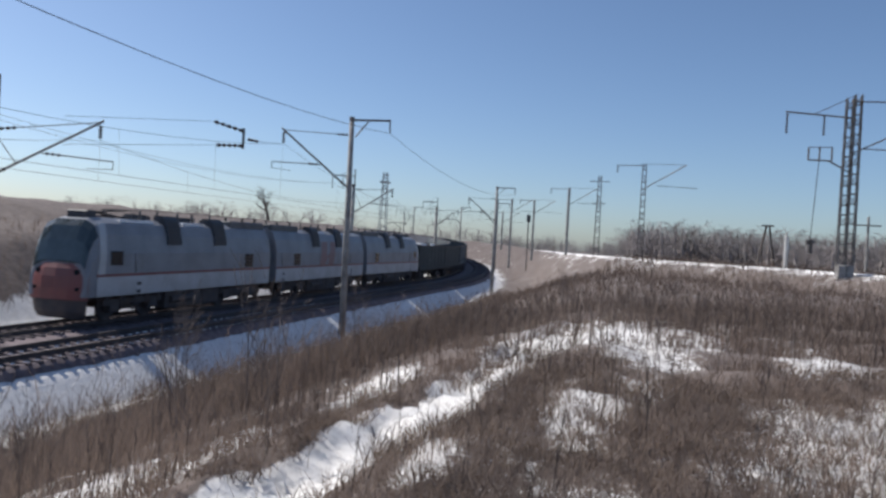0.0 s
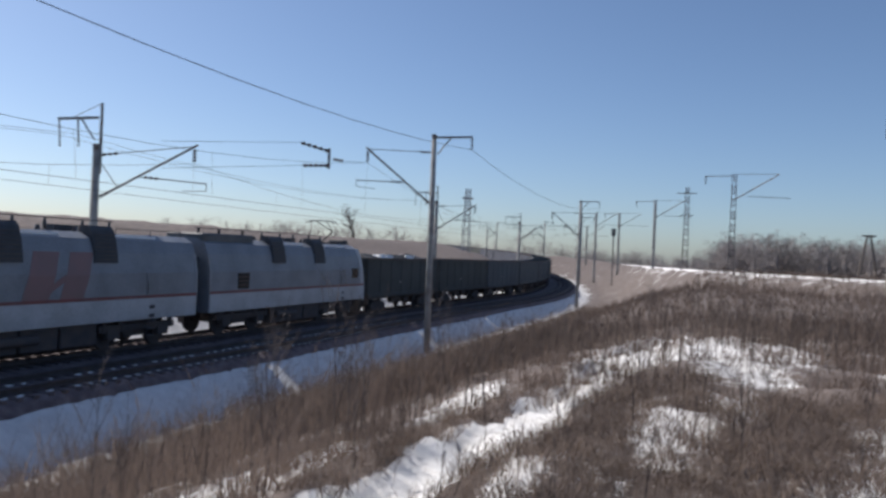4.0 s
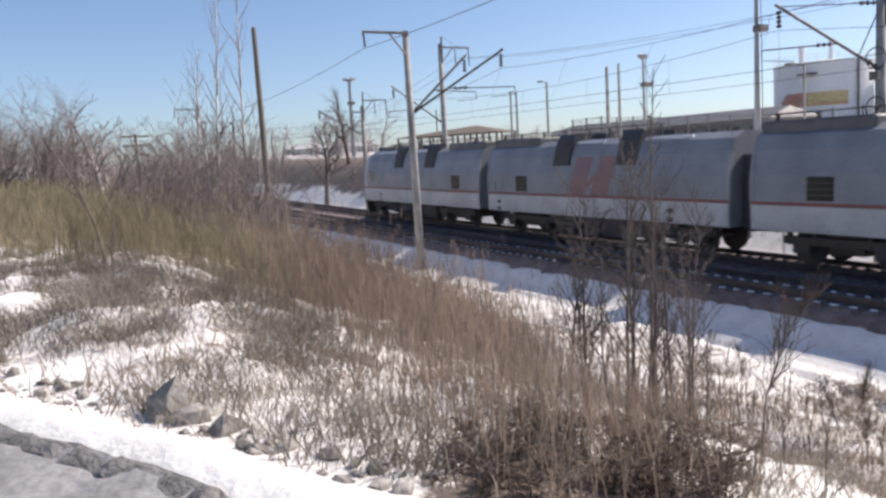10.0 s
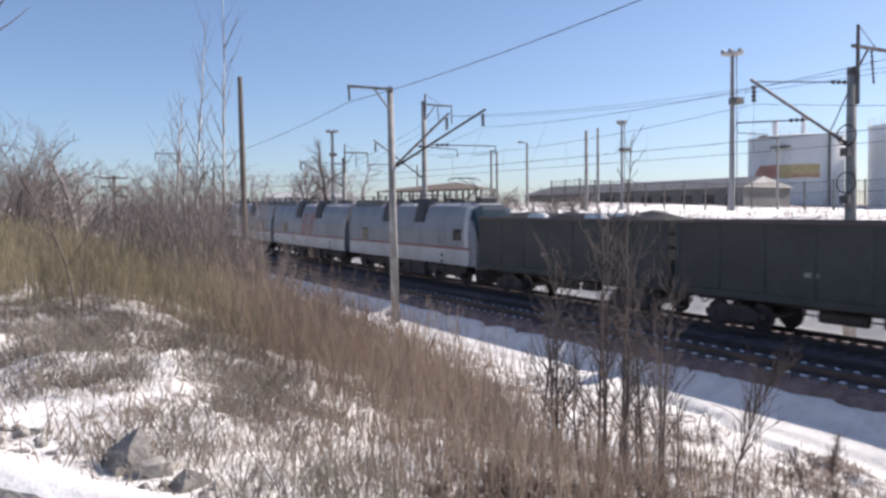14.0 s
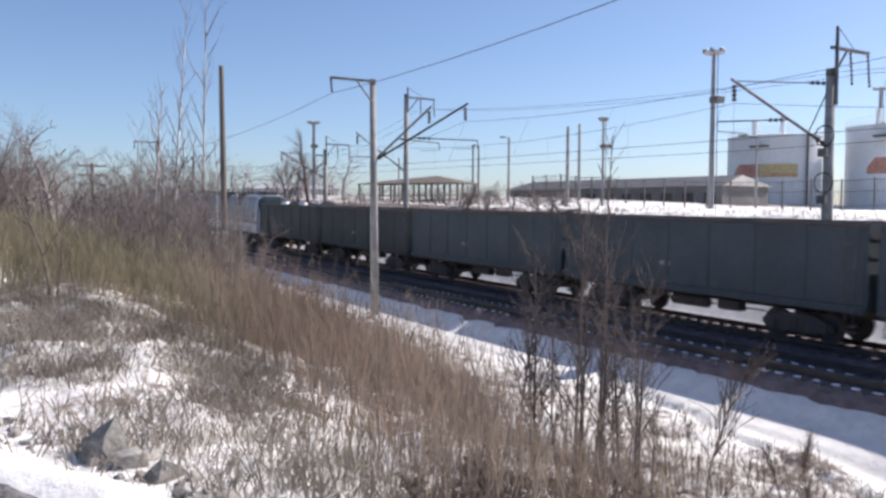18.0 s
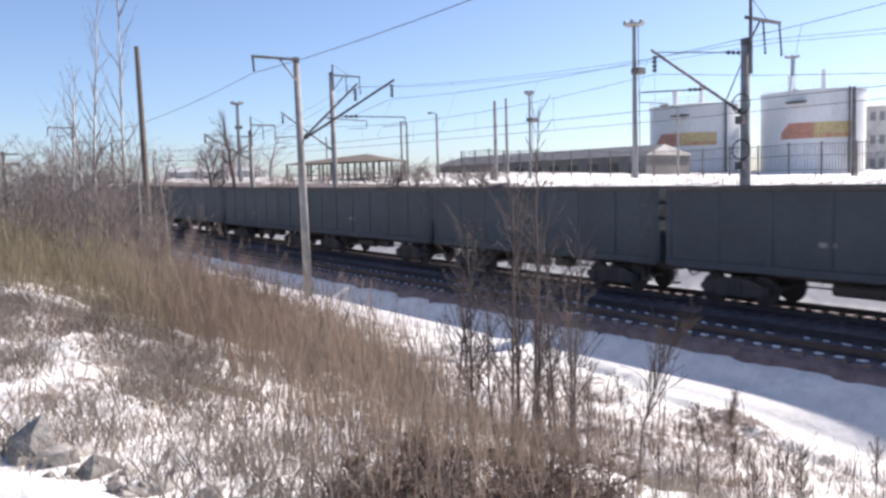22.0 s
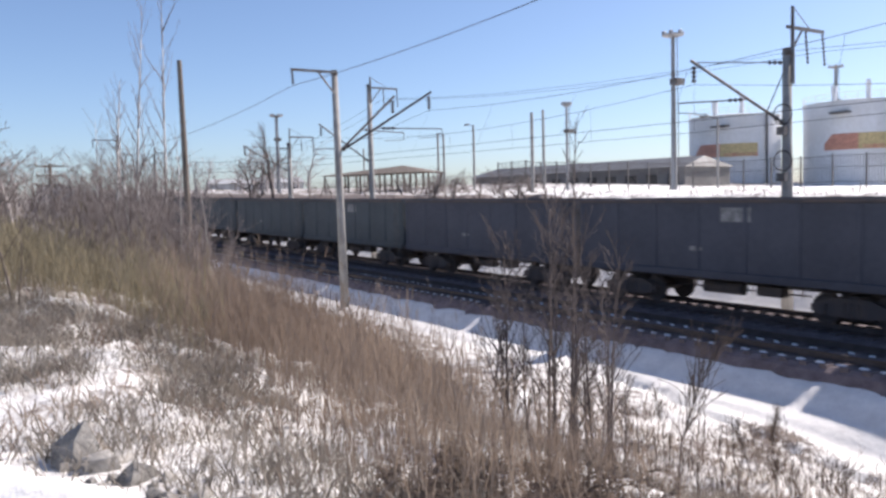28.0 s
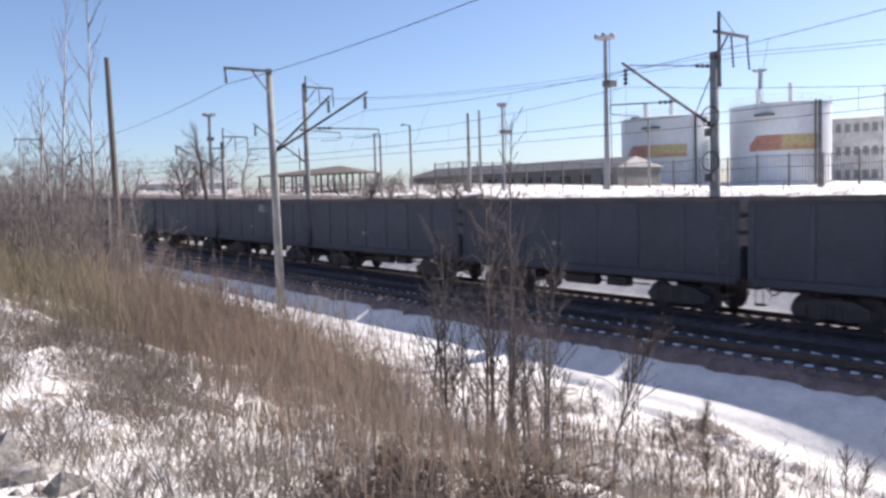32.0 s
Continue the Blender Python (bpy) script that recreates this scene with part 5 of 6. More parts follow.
# ---------------- yard beyond the line ----------------
def tank(az0, az1, d, top, band0, band1, extra):
    a = radians(0.5 * (az0 + az1))
    r = d * math.sin(radians(abs(az1 - az0) / 2))
    x, y = -d * math.sin(a), d * math.cos(a)
    z0 = ground_z(x, y) - 0.3
    t = thing("fuel_tank", "white cylindrical fuel storage tank with red and yellow band", "tank", group="fuel tanks")
    ring = lambda rr, z, n=56: [(x + rr * math.cos(w), y + rr * math.sin(w), z) for w in np.linspace(0, 2 * math.pi, n, endpoint=False)]
    n = 8
    prof = []
    for k in range(n):
        za, zb = z0 + (top - z0) * k / n, z0 + (top - z0) * (k + 1) / n
        prof += [(r, za), (r, zb - 0.05), (r - 0.03, zb - 0.04)]
    part("shell", Geo().loft([ring(a_, z_) for a_, z_ in prof]), M_WHITE, t)
    part("roof", Geo().loft([ring(r + 0.12, top), ring(r + 0.12, top + 0.12), ring(r * 0.5, top + 0.5), ring(0.2, top + 0.7)]), M_WHITE, t)
    rail = Geo()
    for k in range(30):
        w = 2 * math.pi * k / 30
        rail.tube([(x + r * math.cos(w), y + r * math.sin(w), top), (x + r * math.cos(w), y + r * math.sin(w), top + 1.1)], 0.03, 4)
    for zz in (0.55, 1.1):
        rail.tube(ring(r, top + zz) + [ring(r, top + zz)[0]], 0.03, 4, False)
    part("guard_rail", rail, M_WHITE, t, "thin white guard rail")
    def patch(w0, w1, za, zb, mat, lab, slant=0.0):
        g, m = Geo(), 16
        base = math.atan2(-y, -x)
        for k in range(m + 1):
            w = base + w0 + (w1 - w0) * k / m
            drop = slant * max(0.0, 1 - k / m * 4)
            g.v += [(x + (r + 0.04) * math.cos(w), y + (r + 0.04) * math.sin(w), za), (x + (r + 0.04) * math.cos(w), y + (r + 0.04) * math.sin(w), zb - drop)]
            if k:
                g.f.append((2 * k - 2, 2 * k, 2 * k + 1, 2 * k - 1))
        part("band", g, mat, t, lab)
    zb0, zb1 = z0 + (top - z0) * band0, z0 + (top - z0) * band1
    h = zb1 - zb0
    w0, w1 = extra
    wm = w0 + (w1 - w0) * 0.45
    patch(w0, wm, zb0, zb1, M_TRED, "red painted band", h * 0.6)
    patch(wm, w1, zb0, zb1, M_TYEL, "yellow painted band")
    patch(w0 + (w1 - w0) * 0.5, w1, zb0 + h * 0.02, zb0 + h * 0.28, M_TRED, "red painted band")
    base = math.atan2(-y, -x)
    part("platform", Geo().box(x + (r + 0.1) * math.cos(base - 0.25) - 1.2, x + (r + 0.1) * math.cos(base - 0.25) + 1.2, y + (r + 0.1) * math.sin(base - 0.25) - 1.0, y + (r + 0.1) * math.sin(base - 0.25), top - 1.6, top - 1.35), M_STEEL, t)
    part("riser_pipe", Geo().tube([(x + (r + 0.25) * math.cos(base + 0.7), y + (r + 0.25) * math.sin(base + 0.7), z0), (x + (r + 0.25) * math.cos(base + 0.7), y + (r + 0.25) * math.sin(base + 0.7), top + 0.3)], 0.14, 8), M_STEEL, t)
    part("breather", Geo().tube([(x - r * 0.3, y - r * 0.3, top + 0.3), (x - r * 0.3, y - r * 0.3, top + 2.6)], [0.3, 0.45], 8), M_WHITE, t)
    part("vent_pipe", Geo().tube([(x + r * 0.35, y - r * 0.2, top + 0.3), (x + r * 0.35, y - r * 0.2, top + 3.0)], 0.3, 8), M_WHITE, t)

tank(39.5, 33.7, 122, 14.4, 0.41, 0.6, (-0.95, 0.5))
tank(32.4, 26.2, 122, 15.3, 0.43, 0.62, (-0.6, 0.8))
tank(23.3, 16.3, 122, 16.0, 0.45, 0.65, (0.03, 1.3))

def build_fence():
    t = thing("yard_fence", "dark steel post fence along the snowy yard edge", "fence", kind="structure")
    post = Geo().box(-0.055, 0.055, -0.055, 0.055, -0.3, 2.6).mesh("post", M_STEEL)
    xs = np.arange(-76, 4, 2.6)
    zs = [ground_z(x, 58.0) for x in xs]
    for x, z in zip(xs, zs):
        part("post", post, M_STEEL, t).matrix_basis = pose(x, 58.0, z)
    for h in (2.45, 1.6, 0.5):
        part("rail", Geo().tube([(x, 57.93, z + h) for x, z in zip(xs, zs)], 0.028, 4), M_STEEL, t)
    for i in range(len(xs) - 1):
        g = Geo()
        for k in range(1, 12):
            f = k / 12
            x, z = xs[i] + 2.6 * f, zs[i] + (zs[i + 1] - zs[i]) * f
            g.box(x - 0.012, x + 0.012, 57.95, 57.975, z + 0.3, z + 2.5)
        part("panel", g, M_STEEL, t, "thin barred fence panel")
build_fence()

def light_mast(az, d, top_el, r0, crown, label):
    x, y = polar(az, d)
    z = ground_z(x, y)
    top = EYE + d * math.tan(radians(top_el))
    t = thing("light_mast", label, "mast", group="light masts")
    part("shaft", Geo().tube([(x, y, z - 0.3), (x, y, top)], [r0, r0 * 0.6], 10), M_PALESTEEL, t)
    if crown:
        part("platform", Geo().tube([(x, y, top - 0.1), (x, y, top + 0.02), (x, y, top + 0.1)], [crown * 0.5, crown, crown], 12), M_PALESTEEL, t)
        for k in range(6):
            w = 2 * math.pi * k / 6
            cx, cy = x + crown * 0.85 * math.cos(w), y + crown * 0.85 * math.sin(w)
            part("floodlight", Geo().box(cx - 0.12, cx + 0.12, cy - 0.12, cy + 0.12, top + 0.1, top + 0.32, bev=0.03), M_PALESTEEL, t)
        part("ladder", Geo().tube([(x + r0 + 0.25, y, z), (x + r0 * 0.6 + 0.25, y, top)], 0.03, 4).tube([(x + r0 + 0.25, y - 0.35, z), (x + r0 * 0.6 + 0.25, y - 0.35, top)], 0.03, 4), M_STEEL, t)
        part("rest_platform", Geo().box(x + 0.1, x + 0.8, y - 0.5, y + 0.3, z + (top - z) * 0.68, z + (top - z) * 0.72), M_STEEL, t)
light_mast(40.5, 62, 10.3, 0.22, 0.8, "tall grey steel floodlight mast with ring platform")
light_mast(68.2, 112, 5.9, 0.3, 0.9, "tall grey steel floodlight mast with ring platform")
light_mast(30.5, 130, 7.5, 0.35, 1.1, "tall grey steel floodlight mast with ring platform")
light_mast(47.75, 76, 6.1, 0.15, 0.42, "slim grey lamp mast with small head")

def lamp_pole(az, d, el, r, label, mat=None, base_el=None, lamp=False):
    x, y = polar(az, d)
    z = ground_z(x, y)
    top = EYE + d * math.tan(radians(el))
    t = thing("pole", label, "pole", group="yard poles")
    part("shaft", Geo().tube([(x, y, z - 0.3), (x, y, top)], [r, r * 0.75], 8), mat or M_CONCRETE, t)
    if lamp:
        part("lamp_arm", Geo().tube([(x, y, top - 0.1), (x - 0.9, y, top + 0.15)], 0.04, 5), M_STEEL, t)
        part("lamp_head", Geo().box(x - 1.5, x - 0.85, y - 0.15, y + 0.15, top + 0.08, top + 0.22, bev=0.03), M_STEEL, t)
for az, d, el, r, lamp in ((50.2, 66, 5.7, 0.16, False), (49.4, 88, 5.9, 0.17, False), (54.35, 84, 5.0, 0.14, True), (56.9, 110, 4.5, 0.17, False), (56.5, 105, 4.45, 0.17, True), (37.66, 60, 4.76, 0.1, True), (-23.4, 60, 6.0, 0.17, False), (-15.65, 92, 3.4, 0.14, False), (-8.0, 80, 6.0, 0.13, False), (62.2, 140, 3.6, 0.18, False), (-3.6, 120, 5.0, 0.16, True)):
    lamp_pole(az, d, el, r, "grey lamp pole standing in the yard" if lamp else "grey concrete pole standing in the yard", lamp=lamp)
lamp_pole(26.9, 57, 5.3, 0.15, "dark steel pole at the yard fence", M_STEEL)
for az in (2.45, -0.2):
    x, y = polar(az, 86)
    t = thing("lattice_tower", "slender steel lattice radio mast in the yard", "tower")
    part("tower", lattice(Geo(), x, y, ground_z(x, y) - 0.3, 27.0, 1.15, 0.85, 0.1, 22), M_STEEL, t)
lamp_pole(-1.6, 70, 12.0, 0.3, "thick pale steel mast in the yard", M_PALESTEEL)

def building(az0, d0, az1, d1, depth, z0, z1, ridge, label, wall, roof, windows=0, name="building", chimneys=(), floors=1):
    """A long building whose front runs between two plan points."""
    a, b = Vector((*polar(az0, d0), 0)), Vector((*polar(az1, d1), 0))
    u = (b - a).normalized()
    n = Vector((-u.y, u.x, 0))
    if n.dot(a) < 0:
        n = -n
    L = (b - a).length
    t = thing(name, label, "building")
    P = lambda s, w, z: a + u * s + n * w + Vector((0, 0, z))
    part("wall", Geo().add([P(0, 0, z0), P(L, 0, z0), P(L, depth, z0), P(0, depth, z0), P(0, 0, z1), P(L, 0, z1), P(L, depth, z1), P(0, depth, z1)], [(0, 3, 2, 1), (0, 1, 5, 4), (1, 2, 6, 5), (2, 3, 7, 6), (3, 0, 4, 7), (4, 5, 6, 7)]), wall, t)
    if ridge == "gable":
        v = [P(-0.3, -0.3, z1), P(L + 0.3, -0.3, z1), P(L + 0.3, depth + 0.3, z1), P(-0.3, depth + 0.3, z1), P(L / 2, -0.3, z1 + L * 0.38), P(L / 2, depth + 0.3, z1 + L * 0.38)]
        part("roof", Geo().add(v, [(0, 1, 4), (2, 3, 5), (0, 4, 5, 3), (1, 2, 5, 4), (3, 2, 1, 0)]), roof, t)
    else:
        v = [P(-0.4, -0.5, z1), P(L + 0.4, -0.5, z1), P(L + 0.4, depth + 0.4, z1), P(-0.4, depth + 0.4, z1), P(0.5, depth / 2, z1 + ridge), P(L - 0.5, depth / 2, z1 + ridge)]
        part("roof", Geo().add(v, [(0, 1, 5, 4), (2, 3, 4, 5), (0, 4, 3), (1, 2, 5), (3, 2, 1, 0)]), roof, t)
    for k in range(windows * floors):
        s = L * (k % windows + 0.5) / windows
        wdt = min(0.8, L / windows * 0.3)
        f0 = z0 + (z1 - z0) * (k // windows + 0.4) / floors
        f1 = z0 + (z1 - z0) * (k // windows + 0.78) / floors
        front = [(s - wdt, f0), (s + wdt, f0), (s + wdt, f1), (s - wdt, f1)]
        part("window", Geo().add([P(q, -0.03, z) for q, z in front] + [P(q, 0.05, z) for q, z in front], [(0, 1, 2, 3), (7, 6, 5, 4), (0, 4, 5, 1), (1, 5, 6, 2), (2, 6, 7, 3), (3, 7, 4, 0)]), M_PALE2 if floors > 1 else M_GLASS, t)
    for s in chimneys:
        p = P(L * s, depth * 0.5, 0)
        part("chimney", Geo().tube([(p.x, p.y, z1), (p.x, p.y, z1 + 1.9)], 0.22, 8), M_STEEL, t)
    return t
building(8.3, 76, -0.7, 76, 8, 3.7, 6.9, 0.8, "low grey service building with snow-covered roof", M_SHED, M_SNOW, 6, chimneys=(0.3, 0.72))
building(13.0, 92, 8.6, 90, 7, 3.7, 8.0, 0.7, "dark low service building in the yard", M_SHED, M_ROOF, 4)
building(16.2, 112, 13.3, 112, 8, 3.7, 10.8, "gable", "pale gable-roofed house beyond the tanks", M_PALE, M_PALE, 0, "house")
building(26.6, 150, 23.0, 150, 8, 3.7, 15.2, 0.6, "pale multi-storey office block beyond the tanks", M_PALE, M_PALE, 7, floors=3)
building(54.5, 122, 39.8, 98, 10, 3.7, 7.2, 1.4, "long low warehouse with grey roof", M_SHED_SHADED, M_ROOF, 12)
building(-16.0, 78, -19.0, 78, 4, 5.2, 7.1, 0.4, "small grey hut on the far bank", M_SHED, M_SHED, 1, "hut")
building(66.5, 190, 73.0, 190, 10, 4.0, 9.0, 1.2, "pale distant house beyond the bare trees", M_PALE, M_ROOFPALE, 4, "house")

def pavilion():
    t = thing("open_shed", "open timber-framed shed with thin roof on posts", "shed")
    a, b = Vector((*polar(65.0, 104), 0)), Vector((*polar(58.0, 96), 0))
    u = (b - a).normalized()
    n = Vector((-u.y, u.x, 0))
    if n.dot(a) < 0:
        n = -n
    L = (b - a).length
    for k in range(9):
        for w in (0, 4.5):
            p = a + u * (L * k / 8) + n * w
            part("post", Geo().box(p.x - 0.1, p.x + 0.1, p.y - 0.1, p.y + 0.1, ground_z(p.x, p.y) - 0.3, 7.55), M_WOOD, t)
    P = lambda s, w, z: a + u * s + n * w + Vector((0, 0, z))
    part("roof", Geo().add([P(-0.5, -0.6, 7.5), P(L + 0.5, -0.6, 7.5), P(L + 0.5, 5.1, 7.5), P(-0.5, 5.1, 7.5), P(L * 0.1, 2.2, 7.9), P(L * 0.72, 2.2, 8.5)], [(0, 1, 5, 4), (2, 3, 4, 5), (0, 4, 3), (1, 2, 5), (3, 2, 1, 0)]), M_WOOD, t, "thin dark roof")
    part("rail", Geo().tube([P(0, 0, 6.0), P(L, 0, 6.0)], 0.06, 4), M_WOOD, t)
pavilion()

# ---------------- poles near the reeds ----------------
def wood_pole(az, d, el, split, arms):
    x, y = polar(az, d)
    z = ground_z(x, y)
    top = EYE + d * math.tan(radians(el))
    t = thing("utility_pole", "dark timber pole lashed to a pale concrete stub" if split else "dark timber utility pole with crossarms", "pole", group="timber poles")
    if split:
        part("stub", Geo().tube([(x + 0.12, y, z - 0.3), (x + 0.05, y, z + 3.2)], [0.13, 0.11], 8), M_PALE, t, "pale concrete stub")
        part("shaft", Geo().tube([(x - 0.02, y, z + 1.6), (x - 0.35, y, top)], [0.13, 0.09], 8), M_WOOD, t)
        part("lashing", Geo().tube([(x + 0.02, y, z + 2.6), (x + 0.02, y, z + 2.8)], 0.26, 8), M_WIRE, t)
    else:
        part("shaft", Geo().tube([(x, y, z - 0.3), (x, y, top)], [0.15, 0.11], 8), M_WOOD, t)
    for k in range(arms):
        zz = top - 0.2 - 0.7 * k
        arm = part("crossarm", Geo().box(x - 0.06, x + 0.06, y - 1.0, y + 1.0, zz - 0.06, zz + 0.06), M_WOOD, t)
        for yy in (-0.9, -0.3, 0.3, 0.9):
            part("pin_insulator", Geo().tube([(x, y + yy, zz + 0.06), (x, y + yy, zz + 0.16), (x, y + yy, zz + 0.24)], [0.03, 0.07, 0.04], 6), M_PALE, arm)
wood_pole(74.3, 31, 9.45, True, 0)
wood_pole(82.7, 66, 2.77, False, 3)
wood_pole(88.0, 150, 2.0, False, 2)

# ---------------- stones and litter ----------------
def stone(x, y, r, seed, flat=0.7):
    bm = bmesh.new()
    rs = random.Random(seed)
    for _ in range(16):
        d = Vector((rs.gauss(0, 1), rs.gauss(0, 0.8), rs.gauss(0, 0.9))).normalized() * r * rs.uniform(0.75, 1.05)
        bm.verts.new((d.x, d.y, d.z * flat))
    hull = bmesh.ops.convex_hull(bm, input=bm.verts[:])
    bmesh.ops.delete(bm, geom=[q for q in hull["geom_interior"] if isinstance(q, bmesh.types.BMVert)], context="VERTS")
    bmesh.ops.recalc_face_normals(bm, faces=bm.faces[:])
    me = bpy.data.meshes.new("stone")
    bm.to_mesh(me)
    bm.free()
    me.materials.append(M_STONE)
    ob = new("stone", me)
    ob.matrix_world = pose(x, y, ground_z(x, y) + r * flat * 0.05, 0, 0, seed * 47)
    tagged(ob, "rough grey broken stone lying in the snow" if r > 0.17 else "small grey stone lying in the snow", "stone", "stones by the road")
rnd = random.Random(21)
for k in range(95):
    s = rnd.uniform(-1.4, 5.0)
    w = 0.46 + abs(rnd.gauss(0, 0.2))
    stone(ROAD_P[0] - 0.9 * s + ROAD_N[0] * w, ROAD_P[1] - 0.436 * s + ROAD_N[1] * w, 0.025 + 0.06 * rnd.random() ** 2, k, rnd.uniform(0.5, 1.0))
stone(-5.3, 0.72, 0.2, 50, 1.3)
stone(-5.02, 0.82, 0.14, 51, 1.0)
stone(-5.15, 0.95, 0.12, 52)
stone(-4.62, 0.95, 0.15, 53, 0.8)
stone(-3.95, 1.35, 0.1, 54, 0.6)
stone(-3.6, 1.45, 0.08, 55, 0.9)
x, y = 6.7, 17.62
slab = solo("concrete_slab", Geo().box(-0.15, 0.15, -0.08, 0.08, -0.1, 0.95, bev=0.04), M_UNDER, "dark broken concrete slab leaning in the ditch", "slab")
slab.matrix_world = pose(x, y, ground_z(x, y), -48, -26, 12)
stone(7.3, 17.45, 0.36, 60)
stone(8.1, 17.3, 0.33, 61)

# ---------------- vegetation ----------------
def numpy_mesh(name, verts, faces3=None, faces4=None, mat=None):
    """A mesh from arrays of triangles and quads."""
    me = bpy.data.meshes.new(name)
    f3 = np.zeros((0, 3), int) if faces3 is None else np.asarray(faces3)
    f4 = np.zeros((0, 4), int) if faces4 is None else np.asarray(faces4)
    me.vertices.add(len(verts))
    me.vertices.foreach_set("co", np.asarray(verts, np.float32).ravel())
    loops = np.concatenate([f3.ravel(), f4.ravel()]).astype(np.int32)
    me.loops.add(len(loops))
    me.loops.foreach_set("vertex_index", loops)
    me.polygons.add(len(f3) + len(f4))
    start = np.concatenate([np.arange(len(f3)) * 3, len(f3) * 3 + np.arange(len(f4)) * 4]).astype(np.int32)
    me.polygons.foreach_set("loop_start", start)
    me.update(calc_edges=True)
    me.validate()
    me.materials.append(mat)
    return me

def ribbons(base, height, width, lean, rng, droop=0.3):
    """Narrow tapering blades: arrays of base points, heights and widths."""
    n = len(base)
    a = rng.uniform(0, 2 * np.pi, n)
    side = np.stack([np.cos(a), np.sin(a), np.zeros(n)], 1) * (width / 2)[:, None]
    b = rng.uniform(0, 2 * np.pi, n)
    out = np.stack([np.cos(b), np.sin(b), np.zeros(n)], 1) * (height * lean * rng.uniform(0.2, 1.0, n))[:, None]
    up = np.zeros((n, 3))
    up[:, 2] = height
    mid = base + up * 0.55 + out * 0.35
    tip = base + up * (1 - droop * lean * rng.uniform(0, 1, n))[:, None] + out
    v = np.stack([base - side, base + side, mid - side * 0.8, mid + side * 0.8, tip], 1).reshape(-1, 3)
    o = np.arange(n)[:, None] * 5
    return v, o + np.array([[2, 3, 4]]), o + np.array([[0, 1, 3, 2]]), tip, mid

def join(chunks):
    vs, t3, t4, o = [], [], [], 0
    for v, a, b in chunks:
        vs.append(v)
        if a is not None:
            t3.append(a + o)
        if b is not None:
            t4.append(b + o)
        o += len(v)
    return np.concatenate(vs), (np.concatenate(t3) if t3 else None), (np.concatenate(t4) if t4 else None)

def scatter(rng, n, x0, x1, y0, y1, density, sink=0.03):
    """Points on the ground, kept by a density between 0 and 1."""
    pts = []
    for x, y, k in zip(rng.uniform(x0, x1, n), rng.uniform(y0, y1, n), rng.uniform(0, 1, n)):
        if k < density(x, y):
            pts.append((x, y, ground_z(x, y) - sink))
    return np.array(pts)

def patchy(x, y, s, seed):
    return 0.5 + 0.9 * noise.noise((x * s, y * s, seed))

def open_ground(x, y):
    """Where nothing grows: the track, the path, the road and its bank."""
    v = lateral(x, y)
    if v > -4.9 and v < 5.5 or math.hypot(x, y) < 3.0:
        return True
    if path_dist(x, y) < (0.74 + 0.22 * noise.noise((x * 1.7, y * 1.7, 9.0))) * (1 - smooth(9, 14, x)):
        return True
    return x < -1.5 and road_dist(x, y) < 0.42 and v < -14

FAR_X, FAR_Y = [-60, -34, -22, -14, -8, -5], [14.2, 13.4, 11.4, 9.0, 6.1, 4.1]   # far edge of the reeds
def reed_density(x, y):
    if open_ground(x, y):
        return 0.0
    v = lateral(x, y)
    near_edge = float(np.interp(x, [-45, -25, -15, -12, -9, -6, -3], [-50, -32, -22.8, -21.0, -19.7, -19.4, -20.4])) + 0.7 * noise.noise((x * 0.5, 1.0, 3.0)) + 0.25 * noise.noise((x * 2.1, y * 2.1, 3.0))
    far_edge = float(np.interp(x, FAR_X, FAR_Y)) - YM + 0.8 * noise.noise((x * 0.5, 5.0, 3.0))
    k = smooth(near_edge - 0.4, near_edge + 0.8, v) * (1 - smooth(far_edge - 1.2, far_edge, v))
    return k * (1 - smooth(-3.3, -2.4, x + 0.35 * (y - 3))) * max(0.0, min(1.0, 0.12 + 0.6 * smooth(-9.5, -6.0, x) + 1.1 * patchy(x, y, 0.5, 11.0)))

def build_reeds(seed, n_pts, x0, x1, y0, y1, density, paint, label):
    rng = np.random.default_rng(seed)
    p = scatter(rng, n_pts, x0, x1, y0, y1, density)
    n = len(p)
    h = rng.uniform(0.6, 1.45, n) * (0.75 + 0.4 * rng.random(n))
    h *= np.array([0.72 + 0.28 * smooth(-4.0, -7.5, q[0]) for q in p])
    wide = 0.0035 + 0.00042 * np.hypot(p[:, 0], p[:, 1])
    v, a, b, tip, mid = ribbons(p, h, wide, 0.45, rng)
    chunks = [(v, a, b)]
    k = rng.random(n) < 0.65
    q = tip[k] - np.array([0, 0, 0.16])
    v, a, b, _, _ = ribbons(q, np.full(len(q), 0.18), wide[k] * 1.5, 0.6, rng)
    chunks.append((v, a, b))
    for _ in range(2):
        v, a, b, _, _ = ribbons(mid - np.array([0, 0, 0.15]) * rng.random((n, 1)), h * 0.4, wide * 0.9, 0.9, rng, 0.6)
        chunks.append((v, a, b))
    v, a, b = join(chunks)
    tagged(new("reeds", numpy_mesh("reeds", v, a, b, paint)), label, "reeds", kind="stuff")
def pale_side(x, y):
    """1 where the taller brown reeds give way to pale grass."""
    return smooth(-0.6, 0.6, -0.27 * x - y + 1.2 * noise.noise((x * 0.4, y * 0.4, 71.0)))
build_reeds(3, 46000, -24, -2, 1, 14.5, lambda x, y: reed_density(x, y) * (1 - pale_side(x, y)), M_REED, "dense tall brown reeds on the slope above the ditch")
build_reeds(4, 46000, -30, -6, -10, 9, lambda x, y: 0.8 * reed_density(x, y) * pale_side(x, y), M_REED_PALE, "pale olive-tan dry grass beyond the reeds")
